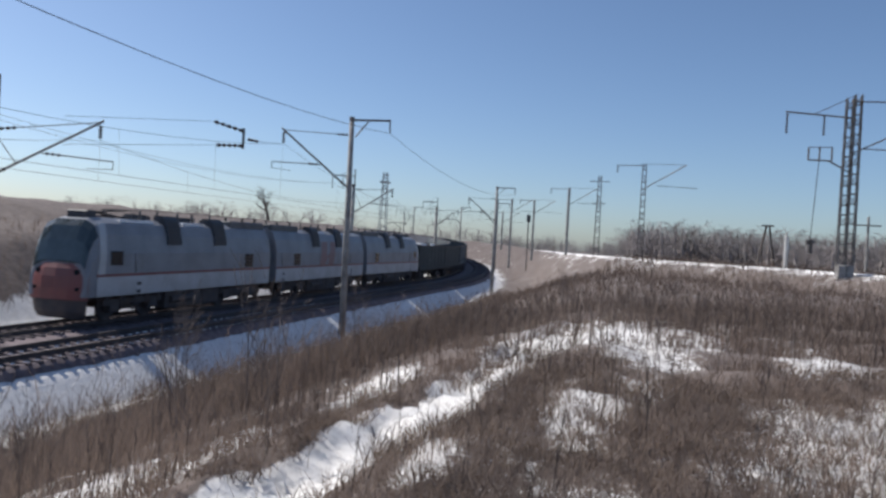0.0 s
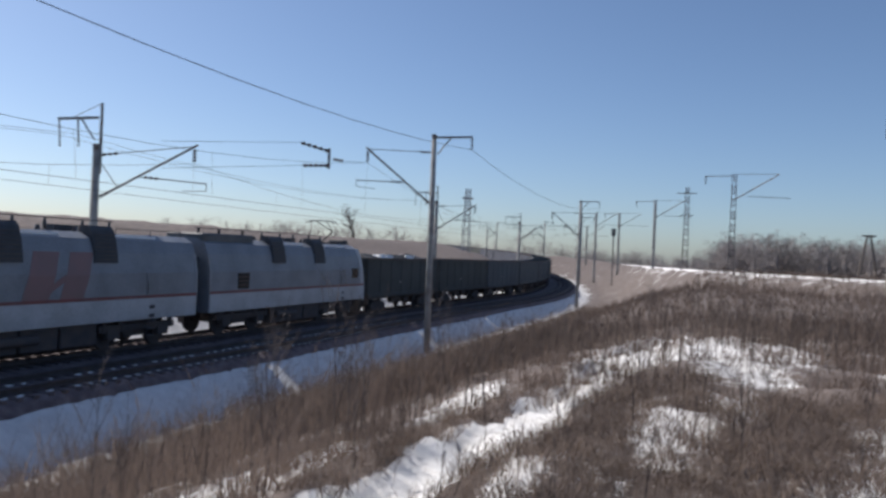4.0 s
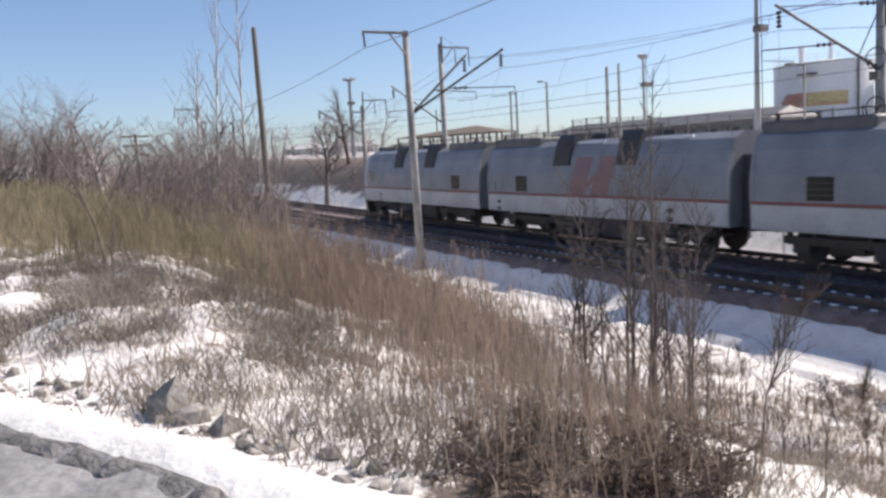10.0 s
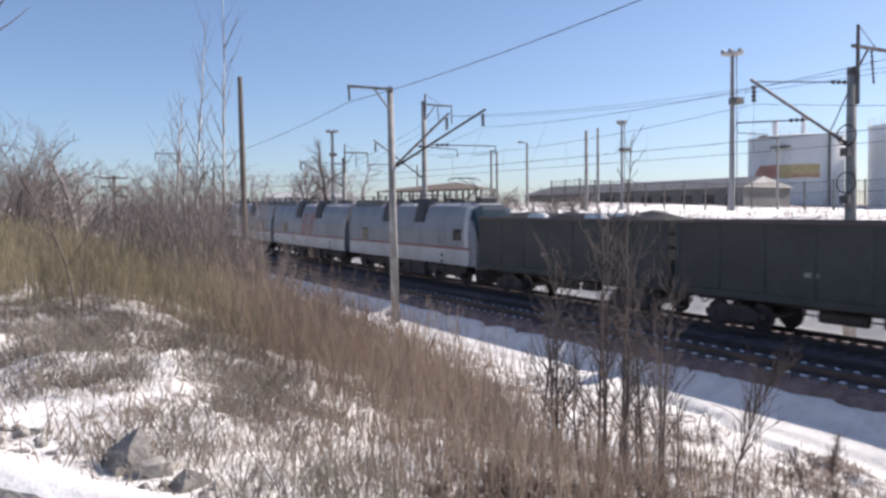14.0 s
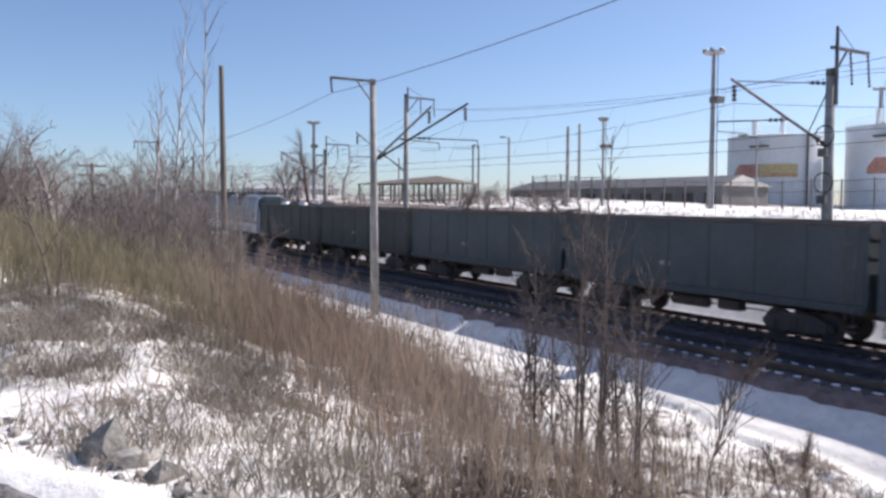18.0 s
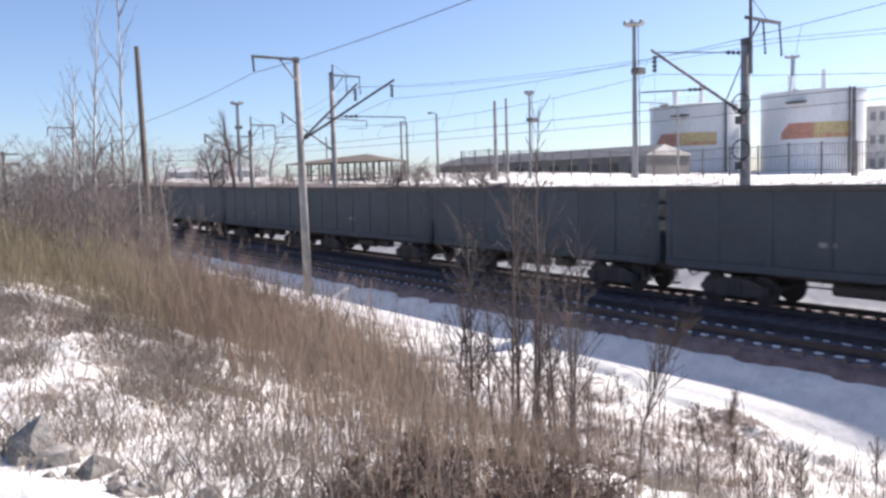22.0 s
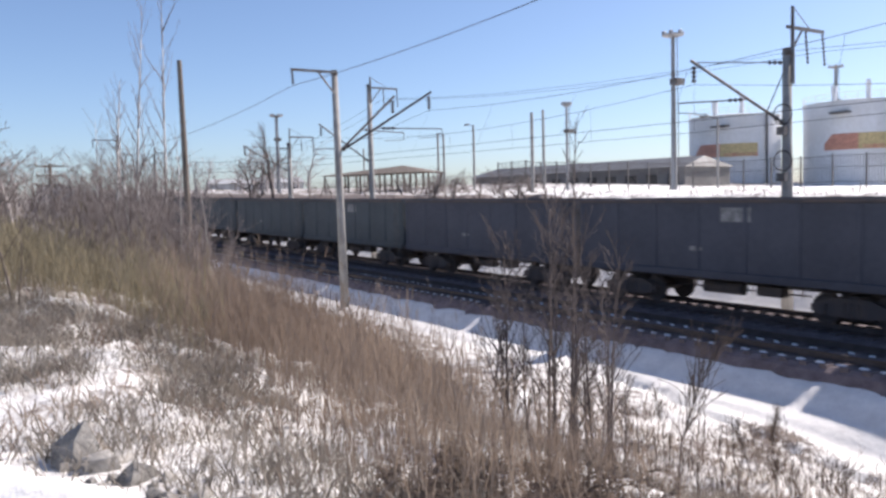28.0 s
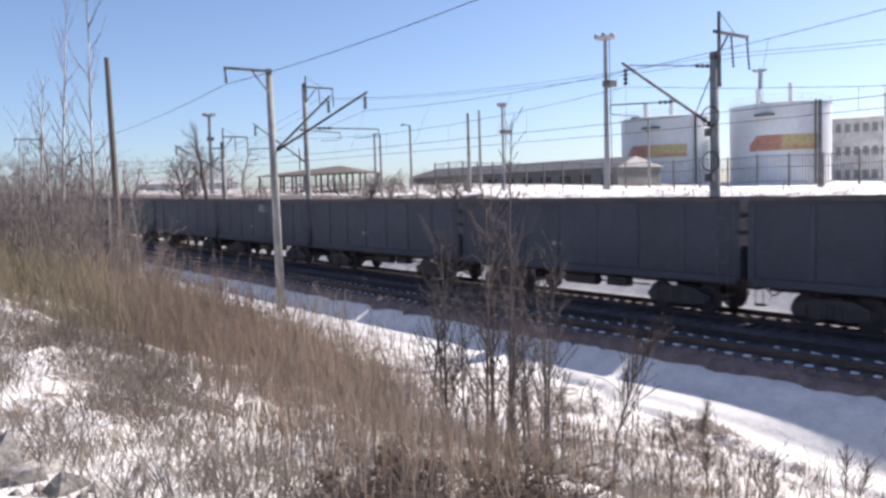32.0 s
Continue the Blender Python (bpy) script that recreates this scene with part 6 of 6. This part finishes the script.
build_reeds(5, 40000, -75, -24, -28, 14.5, lambda x, y: 0.8 * reed_density(x, y) * (1.0 if x < -30 else 1 - pale_side(x, y)), M_REED_PALE, "pale olive-tan dry grass beyond the reeds")

def weed_density(x, y):
    if open_ground(x, y):
        return 0.0
    v = lateral(x, y)
    k = max(0.0, min(1.0, 0.05 + 1.15 * patchy(x, y, 0.35, 21.0)))
    if x < -2:
        if v > -14.5:
            return 0.68 * k * (1 - smooth(-7.8, -5.5, v))
        return 0.28 * k
    if v > -11:
        return (0.4 + 0.6 * smooth(1, 5, x)) * (0.25 + 0.75 * k) * (1 - smooth(-6.6, -4.9, v)) * (1.0 if x < 30 else 1.4)
    if v > -16.5:
        return (0.7 * k + 0.06) * (1 - 1.8 * drifts(x, y, 0.0))
    return (0.7 * k + 0.04) * (1 - 0.3 * smooth(-20, -22.5, v) * (1 - smooth(12, 18, x))) * (1 - 1.0 * drifts(x, y, 0.0))

def build_weeds():
    """Brown branching stalks standing out of the snow."""
    rng = np.random.default_rng(8)
    p = np.concatenate([scatter(rng, 21000, -14, 4, -4, 16.5, lambda x, y: weed_density(x, y) * (0.25 if x < -3 and lateral(x, y) < -14.5 else 1.0)), scatter(rng, 36000, 3, 34, -16, 16.5, weed_density), scatter(rng, 26000, -3, 30, 4.5, 14.6, lambda x, y: weed_density(x, y) * smooth(-3, 2, x)), scatter(rng, 26000, 34, 95, -30, 16.5, weed_density), scatter(rng, 5000, -60, 60, 29, 38, lambda x, y: 0.7)])
    n = len(p)
    low = np.array([0.38 if q[0] < -3 else (0.42 if q[1] < 3 and q[0] < 13 else (0.68 if (q[1] < 5 or q[0] > 34) else 1.1)) for q in p])
    h = rng.gamma(5.0, 0.11, n) * low + 0.1
    d = np.hypot(p[:, 0], p[:, 1])
    wide = 0.0045 + 0.00045 * d
    v, a, b, tip, mid = ribbons(p, h, wide, 0.6, rng)
    chunks = [(v, a, b)]
    for f in (0.2, 0.35, 0.48, 0.6, 0.72, 0.86):
        k = rng.random(n) < 0.8
        q = p[k] + (tip[k] - p[k]) * f
        v, a, b, _, _ = ribbons(q, h[k] * rng.uniform(0.25, 0.5, k.sum()), wide[k] * 0.75, 1.1, rng, 0.3)
        chunks.append((v, a, b))
    v, a, b = join(chunks)
    tagged(new("weeds", numpy_mesh("weeds", v, a, b, M_GRASS)), "brown dead weeds standing out of the snow", "weeds", kind="stuff")

def build_tufts(seed, n_pts, x0, x1, y0, y1, mat, label, lawn=False, wide=0.011, blades=6, even=False):
    """Short flattened grass."""
    rng = np.random.default_rng(seed)
    def dens(x, y):
        if even:
            return 0.0 if open_ground(x, y) else (0.9 - 1.6 * drifts(x, y, 0.0)) * (0.4 + 0.6 * smooth(0.2, 0.6, patchy(x, y, 1.3, 57.0)))
        if lawn:
            return 0.0 if open_ground(x, y) or lateral(x, y) > -5.8 else 0.9 * smooth(0.3, 0.75, patchy(x, y, 0.8, 37.0))
        return min(1.0, weed_density(x, y) * 1.2) if patchy(x, y, 0.6, 31.0) > 0.42 else 0.0
    p = scatter(rng, n_pts, x0, x1, y0, y1, dens)
    n = len(p)
    chunks = []
    for k in range(blades):
        q = p + np.concatenate([rng.normal(0, 0.08, (n, 2)), np.zeros((n, 1))], 1)
        v, a, b, _, _ = ribbons(q, rng.uniform(0.12, 0.34, n), np.full(n, wide), 1.4, rng, 0.4)
        chunks.append((v, a, b))
    v, a, b = join(chunks)
    tagged(new("grass_tufts", numpy_mesh("grass_tufts", v, a, b, mat)), label, "grass", kind="stuff")
def build_stalks():
    """Dark upright stalks with short side twigs."""
    rng = np.random.default_rng(44)
    def dens(x, y):
        if open_ground(x, y):
            return 0.0
        return (0.35 + 0.65 * smooth(-1, 5, x)) * (0.3 if y < 3 and x < 13 else 1.0) * (0.3 if x < -3 and y < 6 else 1.0) * max(0.0, min(1.0, 0.1 + 1.1 * patchy(x, y, 0.45, 51.0)))
    p = np.concatenate([scatter(rng, 2600, -13, 4, 3.5, 15.5, dens), scatter(rng, 3600, 4, 26, -9, 15.5, dens)])
    n = len(p)
    h = rng.uniform(0.35, 0.95, n)
    wide = 0.007 + 0.0005 * np.hypot(p[:, 0], p[:, 1])
    v, a, b, tip, mid = ribbons(p, h, wide, 0.18, rng)
    chunks = [(v, a, b)]
    for f in (0.35, 0.5, 0.62, 0.72, 0.8, 0.87, 0.93):
        q = p + (tip - p) * f
        v, a, b, _, _ = ribbons(q, h * rng.uniform(0.1, 0.28, n), wide * 0.7, 0.8, rng, 0.2)
        chunks.append((v, a, b))
    v, a, b = join(chunks)
    tagged(new("dead_stalks", numpy_mesh("dead_stalks", v, a, b, M_STALK)), "dark upright dead stalks standing in the snow", "weeds", kind="stuff")
build_stalks()
build_weeds()
build_tufts(15, 14000, -14, 3, -3, 16, M_REED, "flattened tufts of dry tan grass in the snow")
build_tufts(19, 3000, -14, -2.8, 0.3, 5.5, M_LITTER, "flattened grey litter and grass on the snowy slope", True)
build_tufts(17, 4200, -15, 3, 5, 17, M_LITTER, "thin brown grass poking through the ditch-side snow", True)
build_tufts(26, 9000, 2.5, 10.5, -3.5, 3.4, M_BRUSH, "matted brown grass and broken stems on the ground", False, 0.006, 7, True)
build_tufts(23, 5000, 3, 13, -4, 5.5, M_BRUSH, "matted brown grass and broken stems on the ground", True, 0.007, 8)
build_tufts(25, 6000, -17, -6.5, -3.0, 3.0, M_LITTER, "thin tangled pale litter on the snowy slope", True, 0.012, 6)
build_tufts(24, 5200, -13, -2.8, 0.6, 5.5, M_LITTER, "thin tangled pale litter on the snowy slope", True, 0.006, 6)
build_tufts(16, 34000, 3, 27, -10, 14, M_GRASS, "flattened tufts of brown grass in the snow")

# ---- bare trees: every limb a tapering run of segments ----
def grow(rng, height, r0, levels, spread, first, count, up=0.5, reach=1.0, wobble=0.07):
    """Segments (p0, p1, r0, r1, level) of a bare tree standing at the origin."""
    out = []
    def limb(p, d, length, r, level):
        n = 7 if level == 0 else (5 if level == 1 else 3)
        pts, rad = [p], [r]
        for i in range(n):
            d = d + rng.normal(0, wobble + 0.05 * level, 3) + np.array([0, 0, 0.05 * up * level])
            d = d / np.linalg.norm(d)
            p = p + d * length / n
            pts.append(p)
            rad.append(max(0.0025, r * (1 - 0.88 * (i + 1) / n)))
            out.append((pts[-2], pts[-1], rad[-2], rad[-1], level))
        if level >= levels:
            return
        m = count[level]
        for k in range(m):
            f = first[level] + (1 - first[level]) * (k + rng.random()) / m * 0.97
            i = min(n - 1, int(f * n))
            q = pts[i] + (pts[i + 1] - pts[i]) * (f * n - i)
            a = rng.uniform(0, 2 * np.pi)
            side = np.array([np.cos(a), np.sin(a), 0])
            dd = d * 0 + (pts[i + 1] - pts[i]) / np.linalg.norm(pts[i + 1] - pts[i]) * (1 - spread) + side * spread + np.array([0, 0, 0.15 * up])
            dd = dd / np.linalg.norm(dd)
            limb(q, dd, reach * length * rng.uniform(0.28, 0.55) * (1.15 - 0.55 * f), max(0.003, rad[i] * 0.55), level + 1)
    limb(np.zeros(3), np.array([0, 0, 1.0]), height, r0, 0)
    return out

def segs_arrays(segs, sides):
    p0 = np.array([s[0] for s in segs])
    p1 = np.array([s[1] for s in segs])
    r0 = np.array([s[2] for s in segs])
    r1 = np.array([s[3] for s in segs])
    d = p1 - p0
    d /= np.linalg.norm(d, axis=1)[:, None] + 1e-9
    ref = np.where(np.abs(d[:, 2:3]) > 0.9, np.array([[1.0, 0, 0]]), np.array([[0, 0, 1.0]]))
    a = np.cross(d, ref)
    a /= np.linalg.norm(a, axis=1)[:, None] + 1e-9
    b = np.cross(d, a)
    m = len(segs)
    v = np.zeros((m, 2 * sides, 3))
    for k in range(sides):
        w = 2 * np.pi * k / sides
        o = a * np.cos(w) + b * np.sin(w)
        v[:, k] = p0 + o * r0[:, None]
        v[:, sides + k] = p1 + o * r1[:, None]
    f = np.array([[k, (k + 1) % sides, sides + (k + 1) % sides, sides + k] for k in range(sides)])
    return v.reshape(-1, 3), (np.arange(m)[:, None, None] * 2 * sides + f[None]).reshape(-1, 4)

def bare_tree(name, x, y, height, r0, seed, label, category="tree", mat=None, levels=2, spread=0.5, first=(0.25, 0.15, 0.1), count=(14, 7, 4), stems=1, fan=0.0, twig=None, group="", up=0.5, tilt=0.0, reach=1.0, wobble=0.07):
    rng = np.random.default_rng(seed)
    t = thing(name, label, category, pose(x, y, ground_z(x, y) - 0.08), group)
    crown = []
    for k in range(stems):
        segs = grow(rng, height * (1 if k == 0 else rng.uniform(0.45, 1.0)), r0 * (1 if k == 0 else rng.uniform(0.5, 0.95)), levels, spread, first, count, up, reach, wobble)
        a = rng.uniform(0, 2 * np.pi)
        off = np.array([np.cos(a), np.sin(a), 0]) * (fan * rng.random() if k else 0)
        lean = np.array([np.cos(a), np.sin(a), 0]) * (fan * 0.25 * rng.random() if k else 0) + np.array([tilt, 0, 0])
        pts, rad = [], []
        for p, q, ra, rb, lv in segs:
            p, q = p + off + lean * p[2] * 0.5, q + off + lean * q[2] * 0.5
            if lv == 0:
                pts, rad = pts or [p], rad or [ra]
                pts.append(q)
                rad.append(rb)
            else:
                crown.append((p, q, ra, rb))
        nm = "trunk" if stems == 1 else "stem"
        part(nm, Geo().tube(pts, rad, 7), mat or M_BARK, t, smooth=True)
    v, f = segs_arrays(crown, 4)
    me = numpy_mesh("crown", v, None, f, twig or M_BARK)
    me.shade_smooth()
    part("crown", me, None, t)
    return t

# saplings standing in the reeds and by the path
LABEL = "clump of thin bare dark saplings above the ditch"
TALL = dict(count=(22, 6), first=(0.25, 0.2), spread=0.42, reach=0.62, wobble=0.035)
bare_tree("sapling_clump", -5.15, 4.4, 2.3, 0.02, 1, LABEL, "shrub", stems=8, fan=0.6, **TALL)
bare_tree("sapling_clump", -5.5, 4.25, 2.0, 0.02, 2, LABEL, "shrub", stems=3, fan=0.4, **TALL)
bare_tree("sapling_clump", -5.6, 5.35, 2.3, 0.02, 4, LABEL, "shrub", stems=4, fan=0.5, **TALL)
bare_tree("sapling_clump", -6.1, 6.05, 2.3, 0.022, 9, LABEL, "shrub", stems=2, fan=0.3, **TALL)
bare_tree("sapling", -5.2, 4.69, 3.15, 0.02, 21, "tall thin bare sapling above the ditch", "shrub", count=(44, 2), first=(0.35, 0.3), spread=0.4, reach=0.2, wobble=0.02)
bare_tree("sapling_clump", -9.0, 7.6, 2.2, 0.022, 3, LABEL, "shrub", stems=4, fan=0.8, count=(8, 3), first=(0.25, 0.2), spread=0.45)
bare_tree("thicket", -3.3, 2.0, 0.3, 0.008, 7, "low dark tangled thicket among the reeds", "shrub", mat=M_THICKET, twig=M_THICKET, stems=46, fan=0.42, count=(12, 7), first=(0.05, 0.1), spread=0.7)
bare_tree("thicket", -2.9, 2.55, 0.4, 0.008, 18, "low dark tangled thicket among the reeds", "shrub", mat=M_THICKET, twig=M_THICKET, stems=36, fan=0.45, count=(12, 7), first=(0.05, 0.1), spread=0.7)
bare_tree("thicket", -3.75, 2.5, 0.42, 0.008, 19, "low dark tangled thicket among the reeds", "shrub", mat=M_THICKET, twig=M_THICKET, stems=30, fan=0.4, count=(12, 7), first=(0.05, 0.1), spread=0.7)
bare_tree("thicket", -3.6, 3.3, 0.6, 0.01, 8, "low dark tangled thicket among the reeds", "shrub", mat=M_THICKET, twig=M_THICKET, stems=20, fan=0.6, count=(9, 5), first=(0.05, 0.1), spread=0.7)
for k, (az, d, h, r) in enumerate(((79.0, 22, 5.4, 0.05), (77.6, 24, 8.3, 0.055), (75.9, 24, 8.9, 0.055), (73.0, 25, 4.8, 0.045), (76.9, 27, 6.4, 0.045), (80.2, 25, 4.6, 0.04), (74.9, 23, 4.8, 0.04), (78.2, 21, 5.0, 0.04))):
    bare_tree("birch", *polar(az, d), h, r, 30 + k, "slender bare birch sapling with pale bark", mat=M_BIRCHWHITE, twig=M_TWIG, count=(24, 5), first=(0.2, 0.2), spread=0.42, group="birch saplings", up=0.8, reach=0.42, wobble=0.025)
for k, (az, d, h, st) in enumerate(((78.5, 22, 3.4, 11), (76.5, 20, 2.8, 10), (80.5, 21, 2.8, 10), (75.2, 24, 2.8, 9), (79.6, 19, 2.6, 10), (77.6, 18.5, 2.6, 10), (82.4, 22, 2.8, 9), (76.9, 17, 2.2, 9), (79.2, 25, 3.6, 10), (75.8, 21, 3.0, 10), (78.0, 20, 2.9, 10), (81.4, 24, 3.4, 10), (74.4, 25, 3.0, 10), (77.2, 25, 3.8, 11), (80.0, 27, 4.0, 11), (73.4, 27, 2.8, 9))):
    bare_tree("shrub", *polar(az, d), h, 0.03, 50 + k, "grey leafless shrub among the dry reeds", "shrub", twig=M_TWIG, stems=st, fan=1.5, count=(20, 10), first=(0.2, 0.15), spread=0.5, group="shrubs", reach=0.8)
bare_tree("birch", -14.2, -0.45, 7.5, 0.13, 61, "white-barked birch standing at the road side", mat=M_BIRCHWHITE, count=(12, 5), first=(0.35, 0.2), group="birch saplings")
bare_tree("sapling", -12.6, 1.05, 3.0, 0.02, 62, "thin bare sapling on the snowy slope", "shrub", count=(7, 3), stems=2, fan=0.3)
for k, (x, y, h) in enumerate(((9.8, 5.0, 2.3), (9.3, 5.6, 2.0), (11.5, 5.6, 2.4), (6.2, 8.2, 2.1), (4.2, 9.6, 2.3), (2.2, 9.4, 2.4), (1.0, 10.2, 2.2), (3.4, 10.6, 2.1), (5.4, 9.4, 2.2), (-0.6, 11.5, 1.7), (12.6, 7.8, 2.1), (15.5, 5.5, 1.9), (2.6, 12.0, 1.6), (8.0, 7.4, 2.0))):
    bare_tree("sapling", x, y, h, 0.016, 70 + k, "thin bare brown sapling among dead weeds", "shrub", stems=4, fan=0.5, count=(10, 4), first=(0.3, 0.2), spread=0.38, reach=0.8, wobble=0.04, group="saplings on the slope")
for k, (x, y) in enumerate(((-6.3, 13.6), (-6.6, 13.9), (-9.4, 13.2), (-3.9, 13.2), (-12.0, 13.4), (1.5, 13.4), (-7.4, 11.6), (-5.4, 11.2), (-8.2, 12.2), (-9.9, 14.6), (-10.1, 14.8), (-5.0, 12.4), (-4.2, 4.9), (-4.9, 8.6))):
    bare_tree("dead_stalk", x, y, 1.05 if y > 9 else 1.35, 0.012, 90 + k, "single dead brown stalk standing in the ditch snow", "weed", twig=M_GRASS, count=(30, 4), first=(0.4, 0.1), spread=0.28, group="dead stalks")
for k in range(26):
    rr = random.Random(300 + k)
    x, y = rr.uniform(16, 75), rr.uniform(-18, 13)
    if not open_ground(x, y) and branch_dist(x, y) > 4:
        bare_tree("shrub", x, y, rr.uniform(0.8, 1.6), 0.018, 300 + k, "brown leafless shrub on snowy ground", "shrub", stems=7, fan=1.0, count=(8, 4), first=(0.2, 0.15), spread=0.6, group="shrubs by the branch line")
bare_tree("broad_tree", *polar(-63.8, 112), 4.4, 0.24, 120, "bare broad-crowned tree on the far bank", count=(16, 9, 6), levels=3, first=(0.3, 0.2, 0.2), spread=0.62)
bare_tree("broad_tree", *polar(70.3, 82), 8.2, 0.28, 121, "bare leaning tree beyond the track", count=(16, 9, 6), levels=3, first=(0.3, 0.2, 0.2), spread=0.55, tilt=0.25)
bare_tree("broad_tree", *polar(68.6, 95), 8.0, 0.24, 122, "bare tree beyond the track", count=(16, 9, 6), levels=3, first=(0.25, 0.2, 0.2), spread=0.55)
for k, (az, d, h) in enumerate(((86.8, 46, 5.6), (88.8, 44, 5.8), (90.8, 48, 5.4), (85.6, 58, 4.6), (92.6, 46, 5.2))):
    bare_tree("thicket", *polar(az, d), h, 0.06, 130 + k, "tall dense bare thicket beyond the dry grass", "shrub", twig=M_TWIG, stems=12, fan=2.4, count=(15, 9), first=(0.15, 0.1), spread=0.5, group="tall thickets")

def woods(name, label, places, seed, mat):
    """Far bare woods, joined."""
    rng = np.random.default_rng(seed)
    kinds = []
    for k in range(5):
        kinds.append(segs_arrays([s[:4] for s in grow(rng, 1.0, 0.024, 2, 0.55, (0.15, 0.1), (9, 4), 0.6)], 3))
    vs, fs, o = [], [], 0
    for x, y, h, w in places:
        v, f = kinds[rng.integers(5)]
        a = rng.uniform(0, 2 * np.pi)
        c, s = np.cos(a), np.sin(a)
        q = np.stack([(v[:, 0] * c - v[:, 1] * s) * h * w, (v[:, 0] * s + v[:, 1] * c) * h * w, v[:, 2] * h], 1) + np.array([x, y, ground_z(x, y) - 0.2])
        vs.append(q)
        fs.append(f + o)
        o += len(v)
    tagged(new(name, numpy_mesh(name, np.concatenate(vs), None, np.concatenate(fs), mat)), label, "trees", kind="stuff")

def wood_places(seed, n, az0, az1, d0, d1, h0, h1, w=1.3):
    rr = random.Random(seed)
    out = []
    for _ in range(n):
        x, y = polar(rr.uniform(az0, az1), rr.uniform(d0, d1))
        if abs(lateral(x, y)) > 9 and branch_dist(x, y) > 7 and not (90 < x < 160 and y > 8):
            out.append((x, y, rr.uniform(h0, h1), rr.uniform(0.8, 1.3) * w))
    return out
woods("far_woods", "belt of bare grey-brown trees beyond the branch line", wood_places(1, 1250, -128, -89, 120, 210, 3.4, 6.8, 2.2) + wood_places(11, 150, -90, -80, 260, 420, 3.5, 6.0, 2.2), 5, M_HAZETWIG)
woods("far_woods", "distant bare woods on the skyline beyond the line", wood_places(2, 170, -82, -50, 230, 420, 4.0, 7.0, 2.2), 6, M_HAZETWIG)
woods("far_woods", "bare grey woods beyond the reeds and the track", wood_places(3, 260, 66, 108, 85, 200, 3.5, 7.0, 1.7) + wood_places(31, 110, 83, 104, 45, 85, 3.5, 5.6, 1.9), 7, M_HAZETWIG)
woods("far_woods", "distant low bare trees beyond the yard", wood_places(4, 120, 20, 66, 230, 420, 4.0, 7.0, 2.2), 8, M_HAZETWIG)
woods("bank_scrub", "low brown scrub on the far bank", wood_places(5, 200, 50, 75, 48, 90, 1.0, 2.2, 2.4), 9, M_TWIG)

# ---------------- sleepers ----------------
SLEEPER = Geo().add([(-0.13, -1.35, -0.42), (0.13, -1.35, -0.42), (0.13, 1.35, -0.42), (-0.13, 1.35, -0.42), (-0.09, -1.34, -0.19), (0.09, -1.34, -0.19), (0.1, -0.4, -0.22), (-0.1, -0.4, -0.22), (0.1, 0.4, -0.22), (-0.1, 0.4, -0.22), (0.09, 1.34, -0.19), (-0.09, 1.34, -0.19)], [(3, 2, 1, 0), (0, 1, 5, 4), (4, 5, 6, 7), (7, 6, 8, 9), (9, 8, 10, 11), (2, 3, 11, 10), (1, 2, 10, 8), (1, 8, 6), (1, 6, 5), (3, 0, 7), (3, 7, 9), (3, 9, 11), (0, 4, 7)]).mesh("sleeper", M_SLEEPER)
def build_sleepers():
    for track, off in TRACKS:
        rest = Geo()
        lo, hi = (-52.0, 40.0) if off < 0 else (-30.0, 30.0)
        for s in np.arange(-160, 160, 0.545):
            x, y, a = line_at(s, off)
            m = pose(x, y, rail_z(x), 0, 0, math.degrees(a))
            if lo < s < hi:
                part("sleeper", SLEEPER, M_SLEEPER, track).matrix_basis = m
            else:
                rest.add([q.co for q in SLEEPER.vertices], [tuple(q.vertices) for q in SLEEPER.polygons], m)
        tagged(part("far_sleepers", rest, M_SLEEPER, track), kind="stuff")
build_sleepers()

def motions():
    for ob, s0, half in TRAIN:
        walk(ob, train_rows(s0, half))
    for ob, x, r in WHEELS:
        step = 0.08 if r < 0.5 else 0.1
        n = int(round(32.0 / step))
        walk(ob, [(k * step, pose(x, 0, r, 0, -math.degrees(gone(k * step) / r) % 360.0, 0)) for k in range(n + 1)])

motions()
